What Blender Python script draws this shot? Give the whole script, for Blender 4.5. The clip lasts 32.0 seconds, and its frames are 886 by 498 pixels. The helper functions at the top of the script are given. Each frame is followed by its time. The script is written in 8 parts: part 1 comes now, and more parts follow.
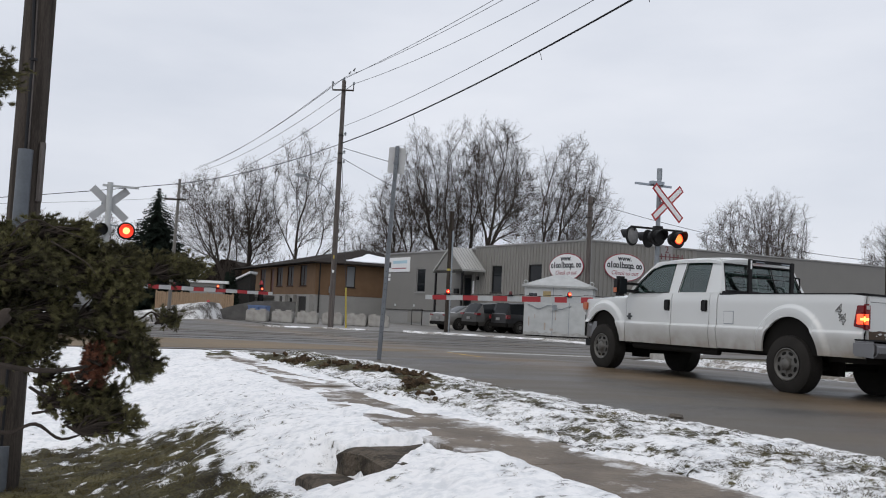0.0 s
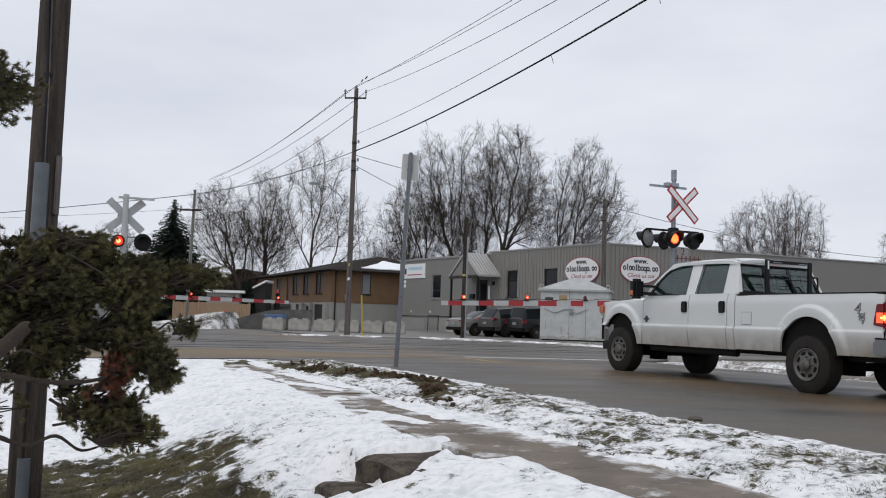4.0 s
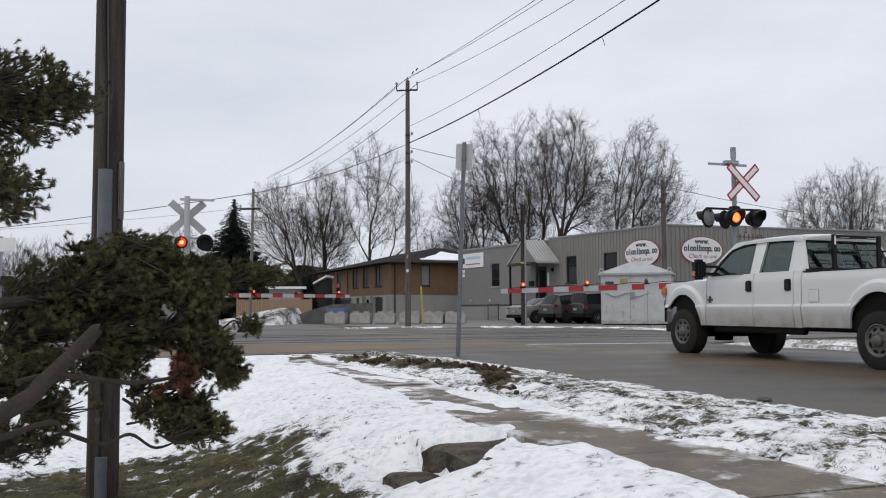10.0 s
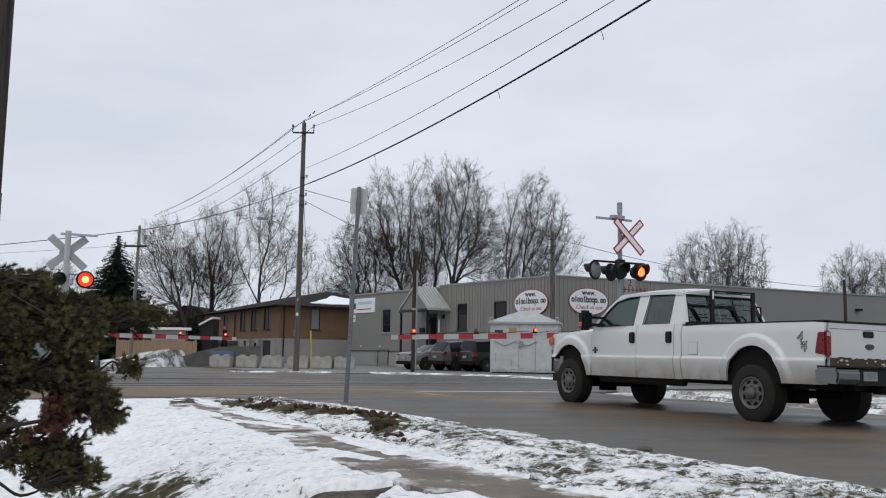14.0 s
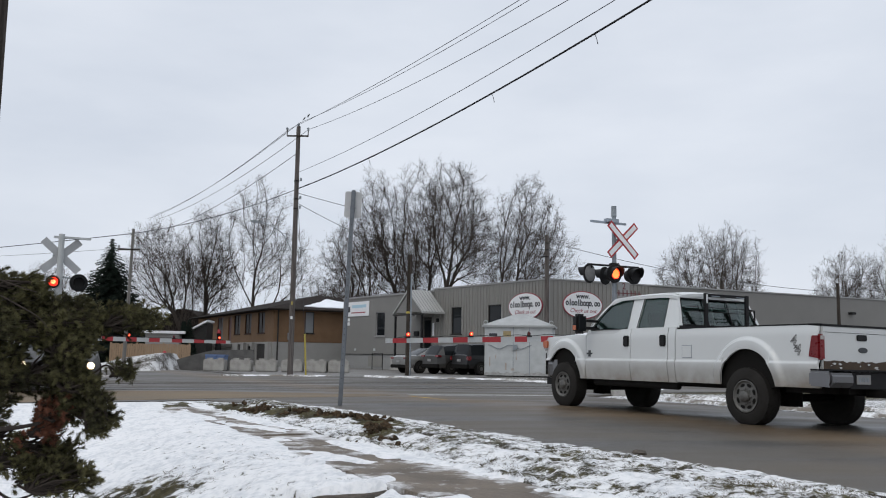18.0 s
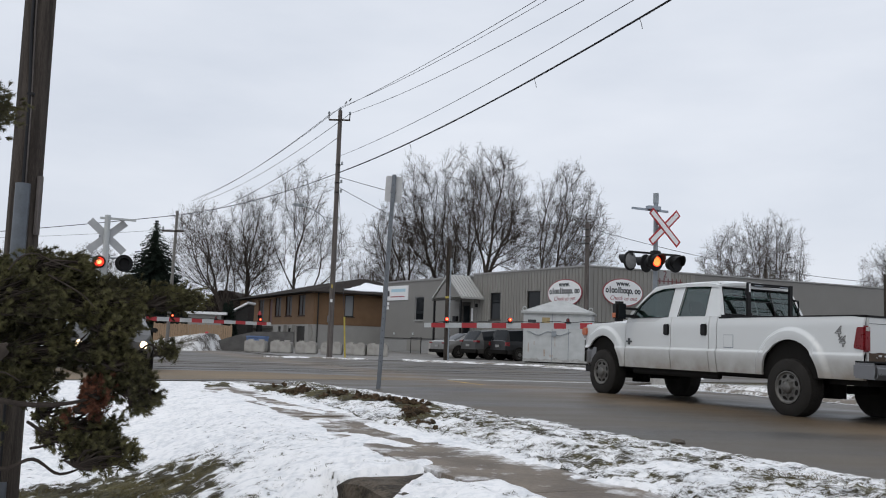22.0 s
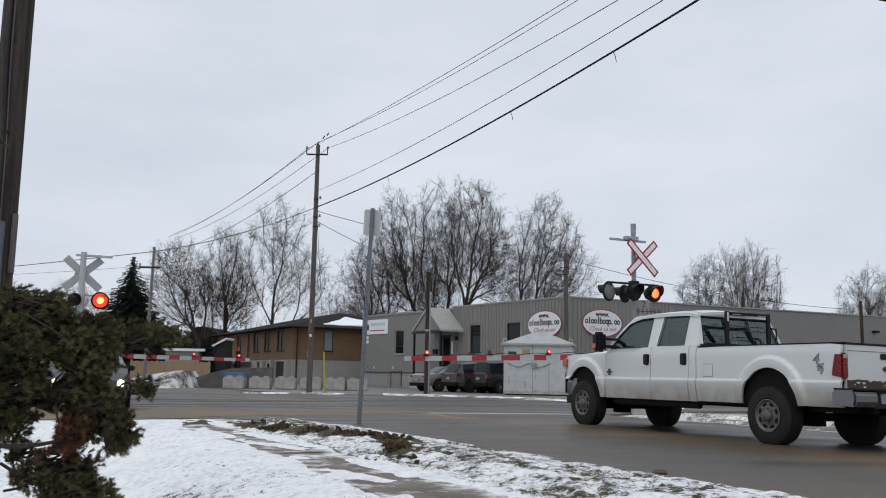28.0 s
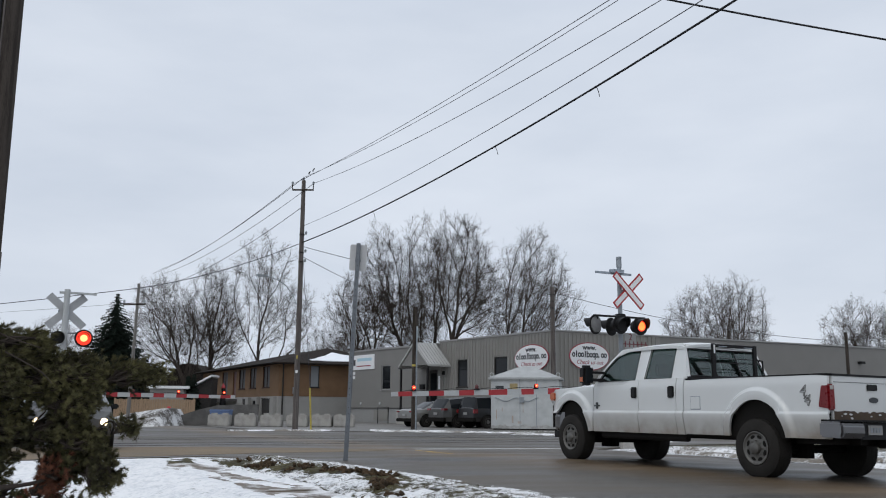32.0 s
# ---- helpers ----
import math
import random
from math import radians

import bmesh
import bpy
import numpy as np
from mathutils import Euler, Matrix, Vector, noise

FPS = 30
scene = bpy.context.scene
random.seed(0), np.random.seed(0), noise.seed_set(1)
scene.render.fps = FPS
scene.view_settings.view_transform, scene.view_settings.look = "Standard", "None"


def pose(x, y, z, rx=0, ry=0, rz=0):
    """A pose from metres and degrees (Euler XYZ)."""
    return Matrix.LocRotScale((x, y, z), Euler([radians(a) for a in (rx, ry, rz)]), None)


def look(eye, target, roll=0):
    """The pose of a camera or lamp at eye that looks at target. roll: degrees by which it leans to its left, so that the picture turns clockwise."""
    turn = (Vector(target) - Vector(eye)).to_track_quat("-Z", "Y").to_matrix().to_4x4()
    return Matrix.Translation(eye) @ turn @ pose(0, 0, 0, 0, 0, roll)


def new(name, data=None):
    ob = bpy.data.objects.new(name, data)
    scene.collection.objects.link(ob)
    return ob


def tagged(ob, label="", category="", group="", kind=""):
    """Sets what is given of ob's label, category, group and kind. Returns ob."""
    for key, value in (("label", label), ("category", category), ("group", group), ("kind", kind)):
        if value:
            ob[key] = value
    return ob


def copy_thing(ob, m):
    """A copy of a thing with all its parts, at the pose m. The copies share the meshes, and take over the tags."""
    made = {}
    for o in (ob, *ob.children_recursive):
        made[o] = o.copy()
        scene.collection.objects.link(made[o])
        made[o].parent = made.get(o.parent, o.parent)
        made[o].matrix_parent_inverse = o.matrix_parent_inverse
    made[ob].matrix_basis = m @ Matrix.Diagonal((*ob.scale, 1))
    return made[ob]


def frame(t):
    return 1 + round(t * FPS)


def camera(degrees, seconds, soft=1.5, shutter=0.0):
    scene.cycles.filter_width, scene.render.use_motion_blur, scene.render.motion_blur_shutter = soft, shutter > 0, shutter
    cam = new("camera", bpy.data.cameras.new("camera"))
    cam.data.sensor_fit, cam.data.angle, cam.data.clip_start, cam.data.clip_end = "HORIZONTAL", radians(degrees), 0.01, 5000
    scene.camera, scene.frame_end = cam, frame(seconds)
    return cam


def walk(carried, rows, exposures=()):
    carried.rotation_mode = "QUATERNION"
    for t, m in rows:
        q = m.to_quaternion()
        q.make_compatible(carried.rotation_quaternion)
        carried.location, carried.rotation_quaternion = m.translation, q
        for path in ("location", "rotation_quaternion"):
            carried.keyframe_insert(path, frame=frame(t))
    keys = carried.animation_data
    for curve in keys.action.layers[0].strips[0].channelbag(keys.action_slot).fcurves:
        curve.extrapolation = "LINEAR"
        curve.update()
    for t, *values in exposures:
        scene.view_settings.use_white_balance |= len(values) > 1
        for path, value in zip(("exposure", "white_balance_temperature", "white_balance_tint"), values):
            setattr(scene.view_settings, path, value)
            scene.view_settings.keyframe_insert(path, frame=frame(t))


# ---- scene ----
EYE = 0.92
cam = camera(52.0, 32.0, soft=1.05)
# seconds and the turn (degrees) of a camera held by hand at one spot
ROWS = [
    (0.0, 94.064, -2.726, 2.834),
    (0.5, 94.259, -2.776, 2.806),
    (1.0, 94.348, -2.624, 3.356),
    (1.5, 94.113, -2.322, 3.647),
    (2.0, 94.533, -2.256, 3.571),
    (2.5, 94.950, -2.350, 3.104),
    (3.0, 95.084, -2.132, 2.957),
    (3.5, 94.656, -1.984, 3.423),
    (5.5, 94.200, -1.494, 4.294),
    (6.0, 94.412, -1.231, 3.996),
    (6.5, 94.222, -1.330, 4.125),
    (7.0, 94.250, -1.492, 4.929),
    (7.5, 93.965, -1.633, 5.789),
    (8.0, 94.051, -1.640, 6.769),
    (8.5, 95.108, -1.448, 6.544),
    (9.0, 95.426, -1.039, 5.708),
    (9.5, 94.296, -0.087, 6.601),
    (10.0, 93.673, 0.268, 7.630),
    (10.5, 93.904, -0.334, 4.827),
    (11.0, 95.497, -1.163, 2.068),
    (11.5, 97.622, -1.078, 0.205),
    (12.0, 98.745, -0.736, 0.126),
    (12.5, 99.433, -0.287, -0.014),
    (13.0, 99.100, -0.296, -0.047),
    (13.5, 97.751, -0.627, 0.147),
    (14.0, 96.588, -0.891, 0.725),
    (14.5, 95.310, -1.004, 1.180),
    (16.5, 95.991, -1.098, 0.321),
    (17.0, 95.994, -1.091, 0.327),
    (17.5, 96.449, -1.026, 0.369),
    (18.0, 96.809, -0.877, 0.369),
    (18.5, 97.008, -0.868, 0.248),
    (19.0, 97.493, -0.999, 0.022),
    (19.5, 97.549, -1.207, 0.073),
    (20.0, 97.454, -1.298, 0.434),
    (20.5, 96.971, -1.504, 0.459),
    (21.0, 96.560, -1.665, 1.155),
    (21.5, 96.159, -1.747, 1.783),
    (22.0, 95.814, -1.875, 2.778),
    (22.5, 95.673, -1.654, 3.470),
    (23.0, 95.926, -1.634, 3.629),
    (23.5, 96.201, -1.501, 3.516),
    (24.0, 96.302, -1.225, 3.390),
    (24.5, 96.366, -1.172, 2.851),
    (25.0, 96.950, -1.056, 2.263),
    (25.5, 97.602, -1.076, 1.963),
    (26.0, 97.827, -0.977, 1.778),
    (26.5, 98.106, -0.893, 1.662),
    (28.5, 97.769, -1.045, 1.498),
    (29.0, 97.654, -0.956, 1.321),
    (29.5, 98.129, -0.836, 0.950),
    (30.0, 98.625, -0.746, 0.273),
    (30.5, 99.306, -0.581, 0.106),
    (31.0, 99.573, -0.703, 0.606),
    (31.5, 99.856, -0.638, 0.785),
    (32.0, 100.094, -0.438, 0.755),
]
# the picture's drift: seconds, stops, kelvin, tint
LOOK = [(0.0, 0.03, 6590, 10), (7.0, 0.05, 6590, 10), (10.5, 0.04, 6590, 10), (11.2, 0.02, 6550, 9), (12.0, -0.1, 6380, 8), (12.7, -0.05, 6400, 8), (13.5, 0.0, 6440, 9), (14.5, 0.0, 6460, 9), (17.0, 0.0, 6470, 9), (19.0, 0.02, 6420, 8), (22.0, 0.04, 6500, 9), (25.0, 0.0, 6450, 9), (26.0, -0.03, 6420, 8), (29.0, -0.04, 6420, 8), (30.0, -0.06, 6420, 8), (31.0, -0.08, 6370, 8), (32.0, -0.06, 6310, 8)]
walk(cam, [(t, pose(0, 0, EYE, rx, ry, rz)) for t, rx, ry, rz in ROWS], [(t, 0.0 + d, k, tint) for t, d, k, tint in LOOK])

# ---- world and light ----
world = bpy.data.worlds.new("overcast_sky")
scene.world = world
world.use_nodes = True
wn, wl = world.node_tree.nodes, world.node_tree.links
wn.clear()
sky = wn.new("ShaderNodeTexSky")
sky.sky_type, sky.sun_disc = "NISHITA", False
sky.sun_elevation, sky.sun_rotation = radians(28), radians(200)
sky.air_density, sky.dust_density, sky.ozone_density = 1.0, 4.0, 1.0
tc = wn.new("ShaderNodeTexCoord")
stretch = wn.new("ShaderNodeMapping")
stretch.inputs["Scale"].default_value = (1.0, 1.0, 3.2)
cloud = wn.new("ShaderNodeTexNoise")
cloud.inputs["Scale"].default_value, cloud.inputs["Detail"].default_value, cloud.inputs["Roughness"].default_value = 2.3, 6.0, 0.5
ramp = wn.new("ShaderNodeValToRGB")
ramp.color_ramp.elements[0].position, ramp.color_ramp.elements[0].color = 0.33, (0.585, 0.628, 0.715, 1)
ramp.color_ramp.elements[1].position, ramp.color_ramp.elements[1].color = 0.66, (0.72, 0.752, 0.825, 1)
wl.new(tc.outputs["Generated"], stretch.inputs["Vector"])
wl.new(stretch.outputs["Vector"], cloud.inputs["Vector"])
wl.new(cloud.outputs["Fac"], ramp.inputs["Fac"])
bg_sky, bg_cloud, add, wout = wn.new("ShaderNodeBackground"), wn.new("ShaderNodeBackground"), wn.new("ShaderNodeAddShader"), wn.new("ShaderNodeOutputWorld")
bg_sky.inputs["Strength"].default_value = 0.006
bg_cloud.inputs["Strength"].default_value = 1.03
wl.new(sky.outputs["Color"], bg_sky.inputs["Color"])
# an overcast sky is brighter overhead than at the horizon
sep_z, rise, lift = wn.new("ShaderNodeSeparateXYZ"), wn.new("ShaderNodeMapRange"), wn.new("ShaderNodeMix")
rise.inputs["From Min"].default_value, rise.inputs["From Max"].default_value = 0.4, 0.95
rise.inputs["To Min"].default_value, rise.inputs["To Max"].default_value = 1.0, 1.35
lift.data_type, lift.blend_type = "RGBA", "MULTIPLY"
lift.inputs["Factor"].default_value = 1.0
wl.new(tc.outputs["Generated"], sep_z.inputs[0])
wl.new(sep_z.outputs["Z"], rise.inputs["Value"])
wl.new(ramp.outputs["Color"], lift.inputs["A"])
wl.new(rise.outputs["Result"], lift.inputs["B"])
wl.new(lift.outputs["Result"], bg_cloud.inputs["Color"])
wl.new(bg_sky.outputs["Background"], add.inputs[0])
wl.new(bg_cloud.outputs["Background"], add.inputs[1])
wl.new(add.outputs["Shader"], wout.inputs["Surface"])
sun = new("sun", bpy.data.lights.new("sun", "SUN"))
sun.data.energy, sun.data.angle, sun.data.color = 0.6, radians(35), (1.0, 0.93, 0.78)
sun.matrix_world = look((0, 0, 30), (8, 14, 0))

# ---- materials ----


def mat(name, color=(0.5, 0.5, 0.5), rough=0.6, metal=0.0, vary=0.25, scale=6.0, fine=60.0, bump=0.15, dist=0.01, color2=None, emit=None, strength=0.0, stretch3=(1, 1, 1), gloss=0.5, coat=0.0, span=(0.35, 0.65)):
    """A surface with colour variation at two scales, a little relief and uneven gloss."""
    m = bpy.data.materials.new(name)
    m.use_nodes = True
    n, l = m.node_tree.nodes, m.node_tree.links
    b = n["Principled BSDF"]
    b.inputs["Metallic"].default_value = metal
    b.inputs["Specular IOR Level"].default_value = gloss
    b.inputs["Coat Weight"].default_value = coat
    co = n.new("ShaderNodeTexCoord")
    mp = n.new("ShaderNodeMapping")
    mp.inputs["Scale"].default_value = stretch3
    l.new(co.outputs["Object"], mp.inputs["Vector"])
    big, small = n.new("ShaderNodeTexNoise"), n.new("ShaderNodeTexNoise")
    big.inputs["Scale"].default_value, big.inputs["Detail"].default_value = scale, 5.0
    small.inputs["Scale"].default_value, small.inputs["Detail"].default_value = fine, 4.0
    l.new(mp.outputs["Vector"], big.inputs["Vector"])
    l.new(mp.outputs["Vector"], small.inputs["Vector"])
    c2 = color2 or tuple(c * (1 - vary) for c in color)
    r = n.new("ShaderNodeValToRGB")
    r.color_ramp.elements[0].position, r.color_ramp.elements[0].color = span[0], (*c2, 1)
    r.color_ramp.elements[1].position, r.color_ramp.elements[1].color = span[1], (*color, 1)
    mx = n.new("ShaderNodeMix")
    mx.inputs["Factor"].default_value = 0.4
    l.new(big.outputs["Fac"], mx.inputs["A"])
    l.new(small.outputs["Fac"], mx.inputs["B"])
    l.new(mx.outputs["Result"], r.inputs["Fac"])
    l.new(r.outputs["Color"], b.inputs["Base Color"])
    rr = n.new("ShaderNodeMapRange")
    rr.inputs["To Min"].default_value, rr.inputs["To Max"].default_value = max(0.02, rough - 0.12), min(1.0, rough + 0.12)
    l.new(small.outputs["Fac"], rr.inputs["Value"])
    l.new(rr.outputs["Result"], b.inputs["Roughness"])
    if bump:
        bp = n.new("ShaderNodeBump")
        bp.inputs["Strength"].default_value, bp.inputs["Distance"].default_value = bump, dist
        l.new(small.outputs["Fac"], bp.inputs["Height"])
        l.new(bp.outputs["Normal"], b.inputs["Normal"])
    if emit:
        b.inputs["Emission Color"].default_value, b.inputs["Emission Strength"].default_value = (*emit, 1), strength
    return m


def glass(name, color, rough=0.03):
    """Dark window glass that mirrors the sky."""
    m = bpy.data.materials.new(name)
    m.use_nodes = True
    b = m.node_tree.nodes["Principled BSDF"]
    b.inputs["Base Color"].default_value, b.inputs["Roughness"].default_value = (*color, 1), rough
    b.inputs["IOR"].default_value = 1.28
    return m


M_TIMBER = mat("weathered_timber", (0.066, 0.055, 0.047), 0.9, vary=0.5, scale=3, fine=40, bump=0.6, stretch3=(6, 6, 0.4), gloss=0.15, span=(0.43, 0.57))
M_TIMBER_PALE = mat("pale_timber", (0.145, 0.128, 0.12), 0.9, vary=0.4, scale=3, fine=40, bump=0.6, stretch3=(6, 6, 0.4), gloss=0.15, span=(0.43, 0.57))
M_GALV = mat("galvanised_steel", (0.36, 0.4, 0.45), 0.45, metal=0.6, vary=0.25, scale=8, fine=80)
M_GALV_DULL = mat("dull_galvanised_steel", (0.3, 0.33, 0.36), 0.6, metal=0.3, vary=0.3, scale=8, fine=80)
M_BARK = mat("grey_bark", (0.066, 0.054, 0.046), 0.95, vary=0.4, scale=2, fine=20, bump=0.5, gloss=0.15)
M_TWIG = mat("grey_twigs", (0.074, 0.061, 0.053), 0.95, vary=0.3, scale=1, fine=9, bump=0, gloss=0.15)
M_CABLE = mat("black_cable", (0.02, 0.02, 0.022), 0.6, vary=0.2, bump=0, gloss=0.15)
M_WIRE = mat("grey_wire", (0.07, 0.07, 0.08), 0.6, vary=0.2, bump=0, gloss=0.15)
M_GREY_CLAD = mat("grey_cladding", (0.235, 0.228, 0.212), 0.6, vary=0.08, scale=0.5, fine=30, bump=0.03)
M_GREY_SMOOTH = mat("grey_stucco", (0.205, 0.2, 0.19), 0.75, vary=0.1, scale=0.6, fine=60, bump=0.1)
M_GREY_TRIM = mat("grey_trim", (0.28, 0.28, 0.275), 0.55, vary=0.1)
M_BRICK_WALL = mat("tan_brick_mortar", (0.19, 0.112, 0.06), 0.9, vary=0.25, scale=1.2, fine=30)
M_PARGE = mat("grey_parging", (0.32, 0.315, 0.3), 0.9, vary=0.15, scale=1, fine=40)
M_SHINGLE = mat("dark_shingles", (0.029, 0.023, 0.02), 0.95, vary=0.35, scale=4, fine=50, bump=0.4, gloss=0.12, span=(0.43, 0.57))
M_SNOW = mat("snow", (0.84, 0.86, 0.9), 0.75, vary=0.06, scale=5, fine=60, bump=0.35, dist=0.02, gloss=0.3)
M_CONCRETE = mat("concrete", (0.4, 0.385, 0.36), 0.9, vary=0.25, scale=3, fine=50, bump=0.3, span=(0.43, 0.57))
M_WHITE_STEEL = mat("white_painted_steel", (0.51, 0.53, 0.535), 0.55, vary=0.24, scale=2.4, fine=40, bump=0.05)
M_WHITE_PLASTIC = mat("white_board", (0.78, 0.79, 0.8), 0.5, vary=0.06, bump=0.02)
M_RED = mat("red_reflective_sheeting", (0.4, 0.028, 0.035), 0.45, vary=0.15, bump=0.02)
M_BLACK = mat("black_paint", (0.018, 0.018, 0.019), 0.5, vary=0.3, bump=0.03, gloss=0.15)
M_WIN = glass("dark_window_glass", (0.012, 0.014, 0.016))
M_FRAME_BROWN = mat("brown_window_frame", (0.05, 0.026, 0.018), 0.6, vary=0.2, bump=0.02, gloss=0.15)
M_WIN_HOUSE = mat("dim_window_glass", (0.022, 0.019, 0.018), 0.35, vary=0.3, scale=0.8, fine=6, bump=0, gloss=0.2)
M_DARK_TRIM = mat("dark_trim", (0.04, 0.038, 0.036), 0.6, vary=0.2, bump=0.02, gloss=0.15)
M_YELLOW = mat("yellow_plastic", (0.5, 0.4, 0.08), 0.6, vary=0.15)
M_LABEL = mat("faded_label", (0.4, 0.31, 0.15), 0.6, vary=0.3, scale=8, fine=50)
M_LAMP_RED = mat("lit_red_lens", (0.3, 0.02, 0.01), 0.3, emit=(1.0, 0.035, 0.012), strength=1.5, bump=0)
M_LAMP_CORE = mat("lit_lamp_core", (0.9, 0.5, 0.2), 0.3, emit=(1.0, 0.2, 0.025), strength=1.7, bump=0)
M_LENS_DARK = mat("unlit_red_lens", (0.09, 0.008, 0.008), 0.2, vary=0.3, bump=0.1, fine=200)
M_HEADLIGHT = mat("lit_headlight", (0.9, 0.9, 0.8), 0.3, emit=(1.0, 0.72, 0.4), strength=4.0, bump=0)

# ---- mesh helpers ----


class Builder:
    """Collects vertices and faces of one part."""

    def __init__(self):
        self.v, self.f = [], []

    def add(self, verts, faces):
        k = len(self.v)
        self.v += [tuple(p) for p in verts]
        self.f += [tuple(i + k for i in q) for q in faces]
        return self

    def box(self, x0, x1, y0, y1, z0, z1, m=None):
        vs = [Vector((x, y, z)) for z in (z0, z1) for x, y in ((x0, y0), (x1, y0), (x1, y1), (x0, y1))]
        if m is not None:
            vs = [m @ p for p in vs]
        return self.add(vs, [(3, 2, 1, 0), (4, 5, 6, 7), (0, 1, 5, 4), (1, 2, 6, 5), (2, 3, 7, 6), (3, 0, 4, 7)])

    def tube(self, pts, radii, sides=8, cap=True):
        """A round bar along a line of points."""
        pts = [Vector(p) for p in pts]
        if not isinstance(radii, (list, tuple)):
            radii = [radii] * len(pts)
        vs, fs = [], []
        for i, p in enumerate(pts):
            d = (pts[min(i + 1, len(pts) - 1)] - pts[max(i - 1, 0)]).normalized()
            a = d.cross(Vector((0, 0, 1)) if abs(d.z) < 0.9 else Vector((1, 0, 0))).normalized()
            b = d.cross(a)
            for k in range(sides):
                t = 2 * math.pi * k / sides
                vs.append(p + (a * math.cos(t) + b * math.sin(t)) * radii[i])
        for i in range(len(pts) - 1):
            for k in range(sides):
                j = (k + 1) % sides
                fs.append((i * sides + k, (i + 1) * sides + k, (i + 1) * sides + j, i * sides + j))
        if cap:
            fs += [tuple(range(sides)), tuple(range(len(vs) - 1, len(vs) - sides - 1, -1))]
        return self.add(vs, fs)

    def lathe(self, profile, sides=24, m=None):
        """Turns (radius, height) pairs about z."""
        vs, fs = [], []
        for r, z in profile:
            for k in range(sides):
                t = 2 * math.pi * k / sides
                p = Vector((r * math.cos(t), r * math.sin(t), z))
                vs.append(m @ p if m is not None else p)
        for i in range(len(profile) - 1):
            for k in range(sides):
                j = (k + 1) % sides
                fs.append((i * sides + k, i * sides + j, (i + 1) * sides + j, (i + 1) * sides + k))
        fs += [tuple(range(sides - 1, -1, -1)), tuple(range(len(vs) - sides, len(vs)))]
        return self.add(vs, fs)

    def prism(self, outline, y0, y1, m=None):
        """Extrudes an outline of (x, z) from y0 to y1."""
        k = len(outline)
        vs = [Vector((x, y0, z)) for x, z in outline] + [Vector((x, y1, z)) for x, z in outline]
        if m is not None:
            vs = [m @ p for p in vs]
        fs = [tuple(range(k)), tuple(range(2 * k - 1, k - 1, -1))]
        fs += [(i, i + k, (i + 1) % k + k, (i + 1) % k) for i in range(k)]
        return self.add(vs, fs)


def part(name, b, material, parent=None, label="", smooth=False, bevel=0.0, at=None):
    """Links a Builder as one mesh object, under a thing or a part."""
    me = bpy.data.meshes.new(name)
    me.from_pydata(b.v, [], b.f)
    bm = bmesh.new()
    bm.from_mesh(me)
    bmesh.ops.recalc_face_normals(bm, faces=bm.faces)
    if bevel:
        sharp = [e for e in bm.edges if len(e.link_faces) == 2 and e.calc_face_angle(0) > 0.6]
        bmesh.ops.bevel(bm, geom=sharp, offset=bevel, segments=2, affect="EDGES", clamp_overlap=True)
    bm.to_mesh(me)
    bm.free()
    if smooth:
        me.set_sharp_from_angle(angle=radians(40))
        me.polygons.foreach_set("use_smooth", [True] * len(me.polygons))
    me.materials.append(material)
    ob = new(name, me)
    ob.parent = parent
    if at is not None:
        ob.matrix_basis = at
    if label:
        ob["label"] = label
    return ob


def thing(name, label, category, at=None, group="", kind=""):
    ob = new(name)
    ob.empty_display_size = 0.2
    if at is not None:
        ob.matrix_basis = at
    return tagged(ob, label, category, group, kind)


ROAD_YAW = 118.0
ALONG = Vector((math.cos(radians(ROAD_YAW)), math.sin(radians(ROAD_YAW)), 0))
ACROSS = Vector((ALONG.y, -ALONG.x, 0))


def road_point(s, d, z=0.0):
    """The place s metres along the road and d metres across it."""
    p = ALONG * s + ACROSS * d
    return Vector((p.x, p.y, z))


def smooth01(a, b, x):
    t = max(0.0, min(1.0, (x - a) / (b - a)))
    return t * t * (3 - 2 * t)


# ---- ground, road, pavement ----


def uneven(x, y, size, seed=0.0):
    return noise.noise(Vector((x / size, y / size, seed)))


def lawn_z(s, d):
    """Height of the ground: the lawn falls from the pavement towards the camera's side."""
    if d > 5.9:
        z = -0.03 if d < 13.9 and s < 40 else -0.02
    elif d > 4.0:
        z = -0.06 + 0.1 * smooth01(4.0, 4.7, d) - 0.025 * smooth01(5.1, 5.8, d)
    elif d > 2.9:
        z = -0.085
    else:
        fall = 0.62 * (1 - smooth01(11.0, 17.5, s)) + 0.02
        bank = smooth01(2.5, 4.0, s) * (1 - smooth01(5.2, 5.7, s)) * smooth01(0.6, 1.6, d)
        z = -0.08 + 0.03 * smooth01(2.5, 2.9, d) + 0.09 * bank - fall * (1 - smooth01(0.2, 2.9, d)) + 0.05 * smooth01(2.9, 2.5, d) * (1 - smooth01(12, 17, s))
        # the hollow of the steps
        pit = smooth01(5.6, 6.05, s + (0.0 if d > 1.97 else -0.1)) * (1 - smooth01(6.62, 7.25, s))
        if d < 2.29:
            z += (min(z, -0.31 if d > 1.97 else -0.37 - 0.2 * smooth01(1.9, 1.2, d)) - z) * pit
        elif d < 2.9 and 5.3 < s < 6.62:
            z -= 0.09 * smooth01(5.6, 5.75, s + 1.2 * (2.3 - d))
    if d < 5.0:
        z += (-0.016 - z) * smooth01(16.2, 17.8, s)
    return z


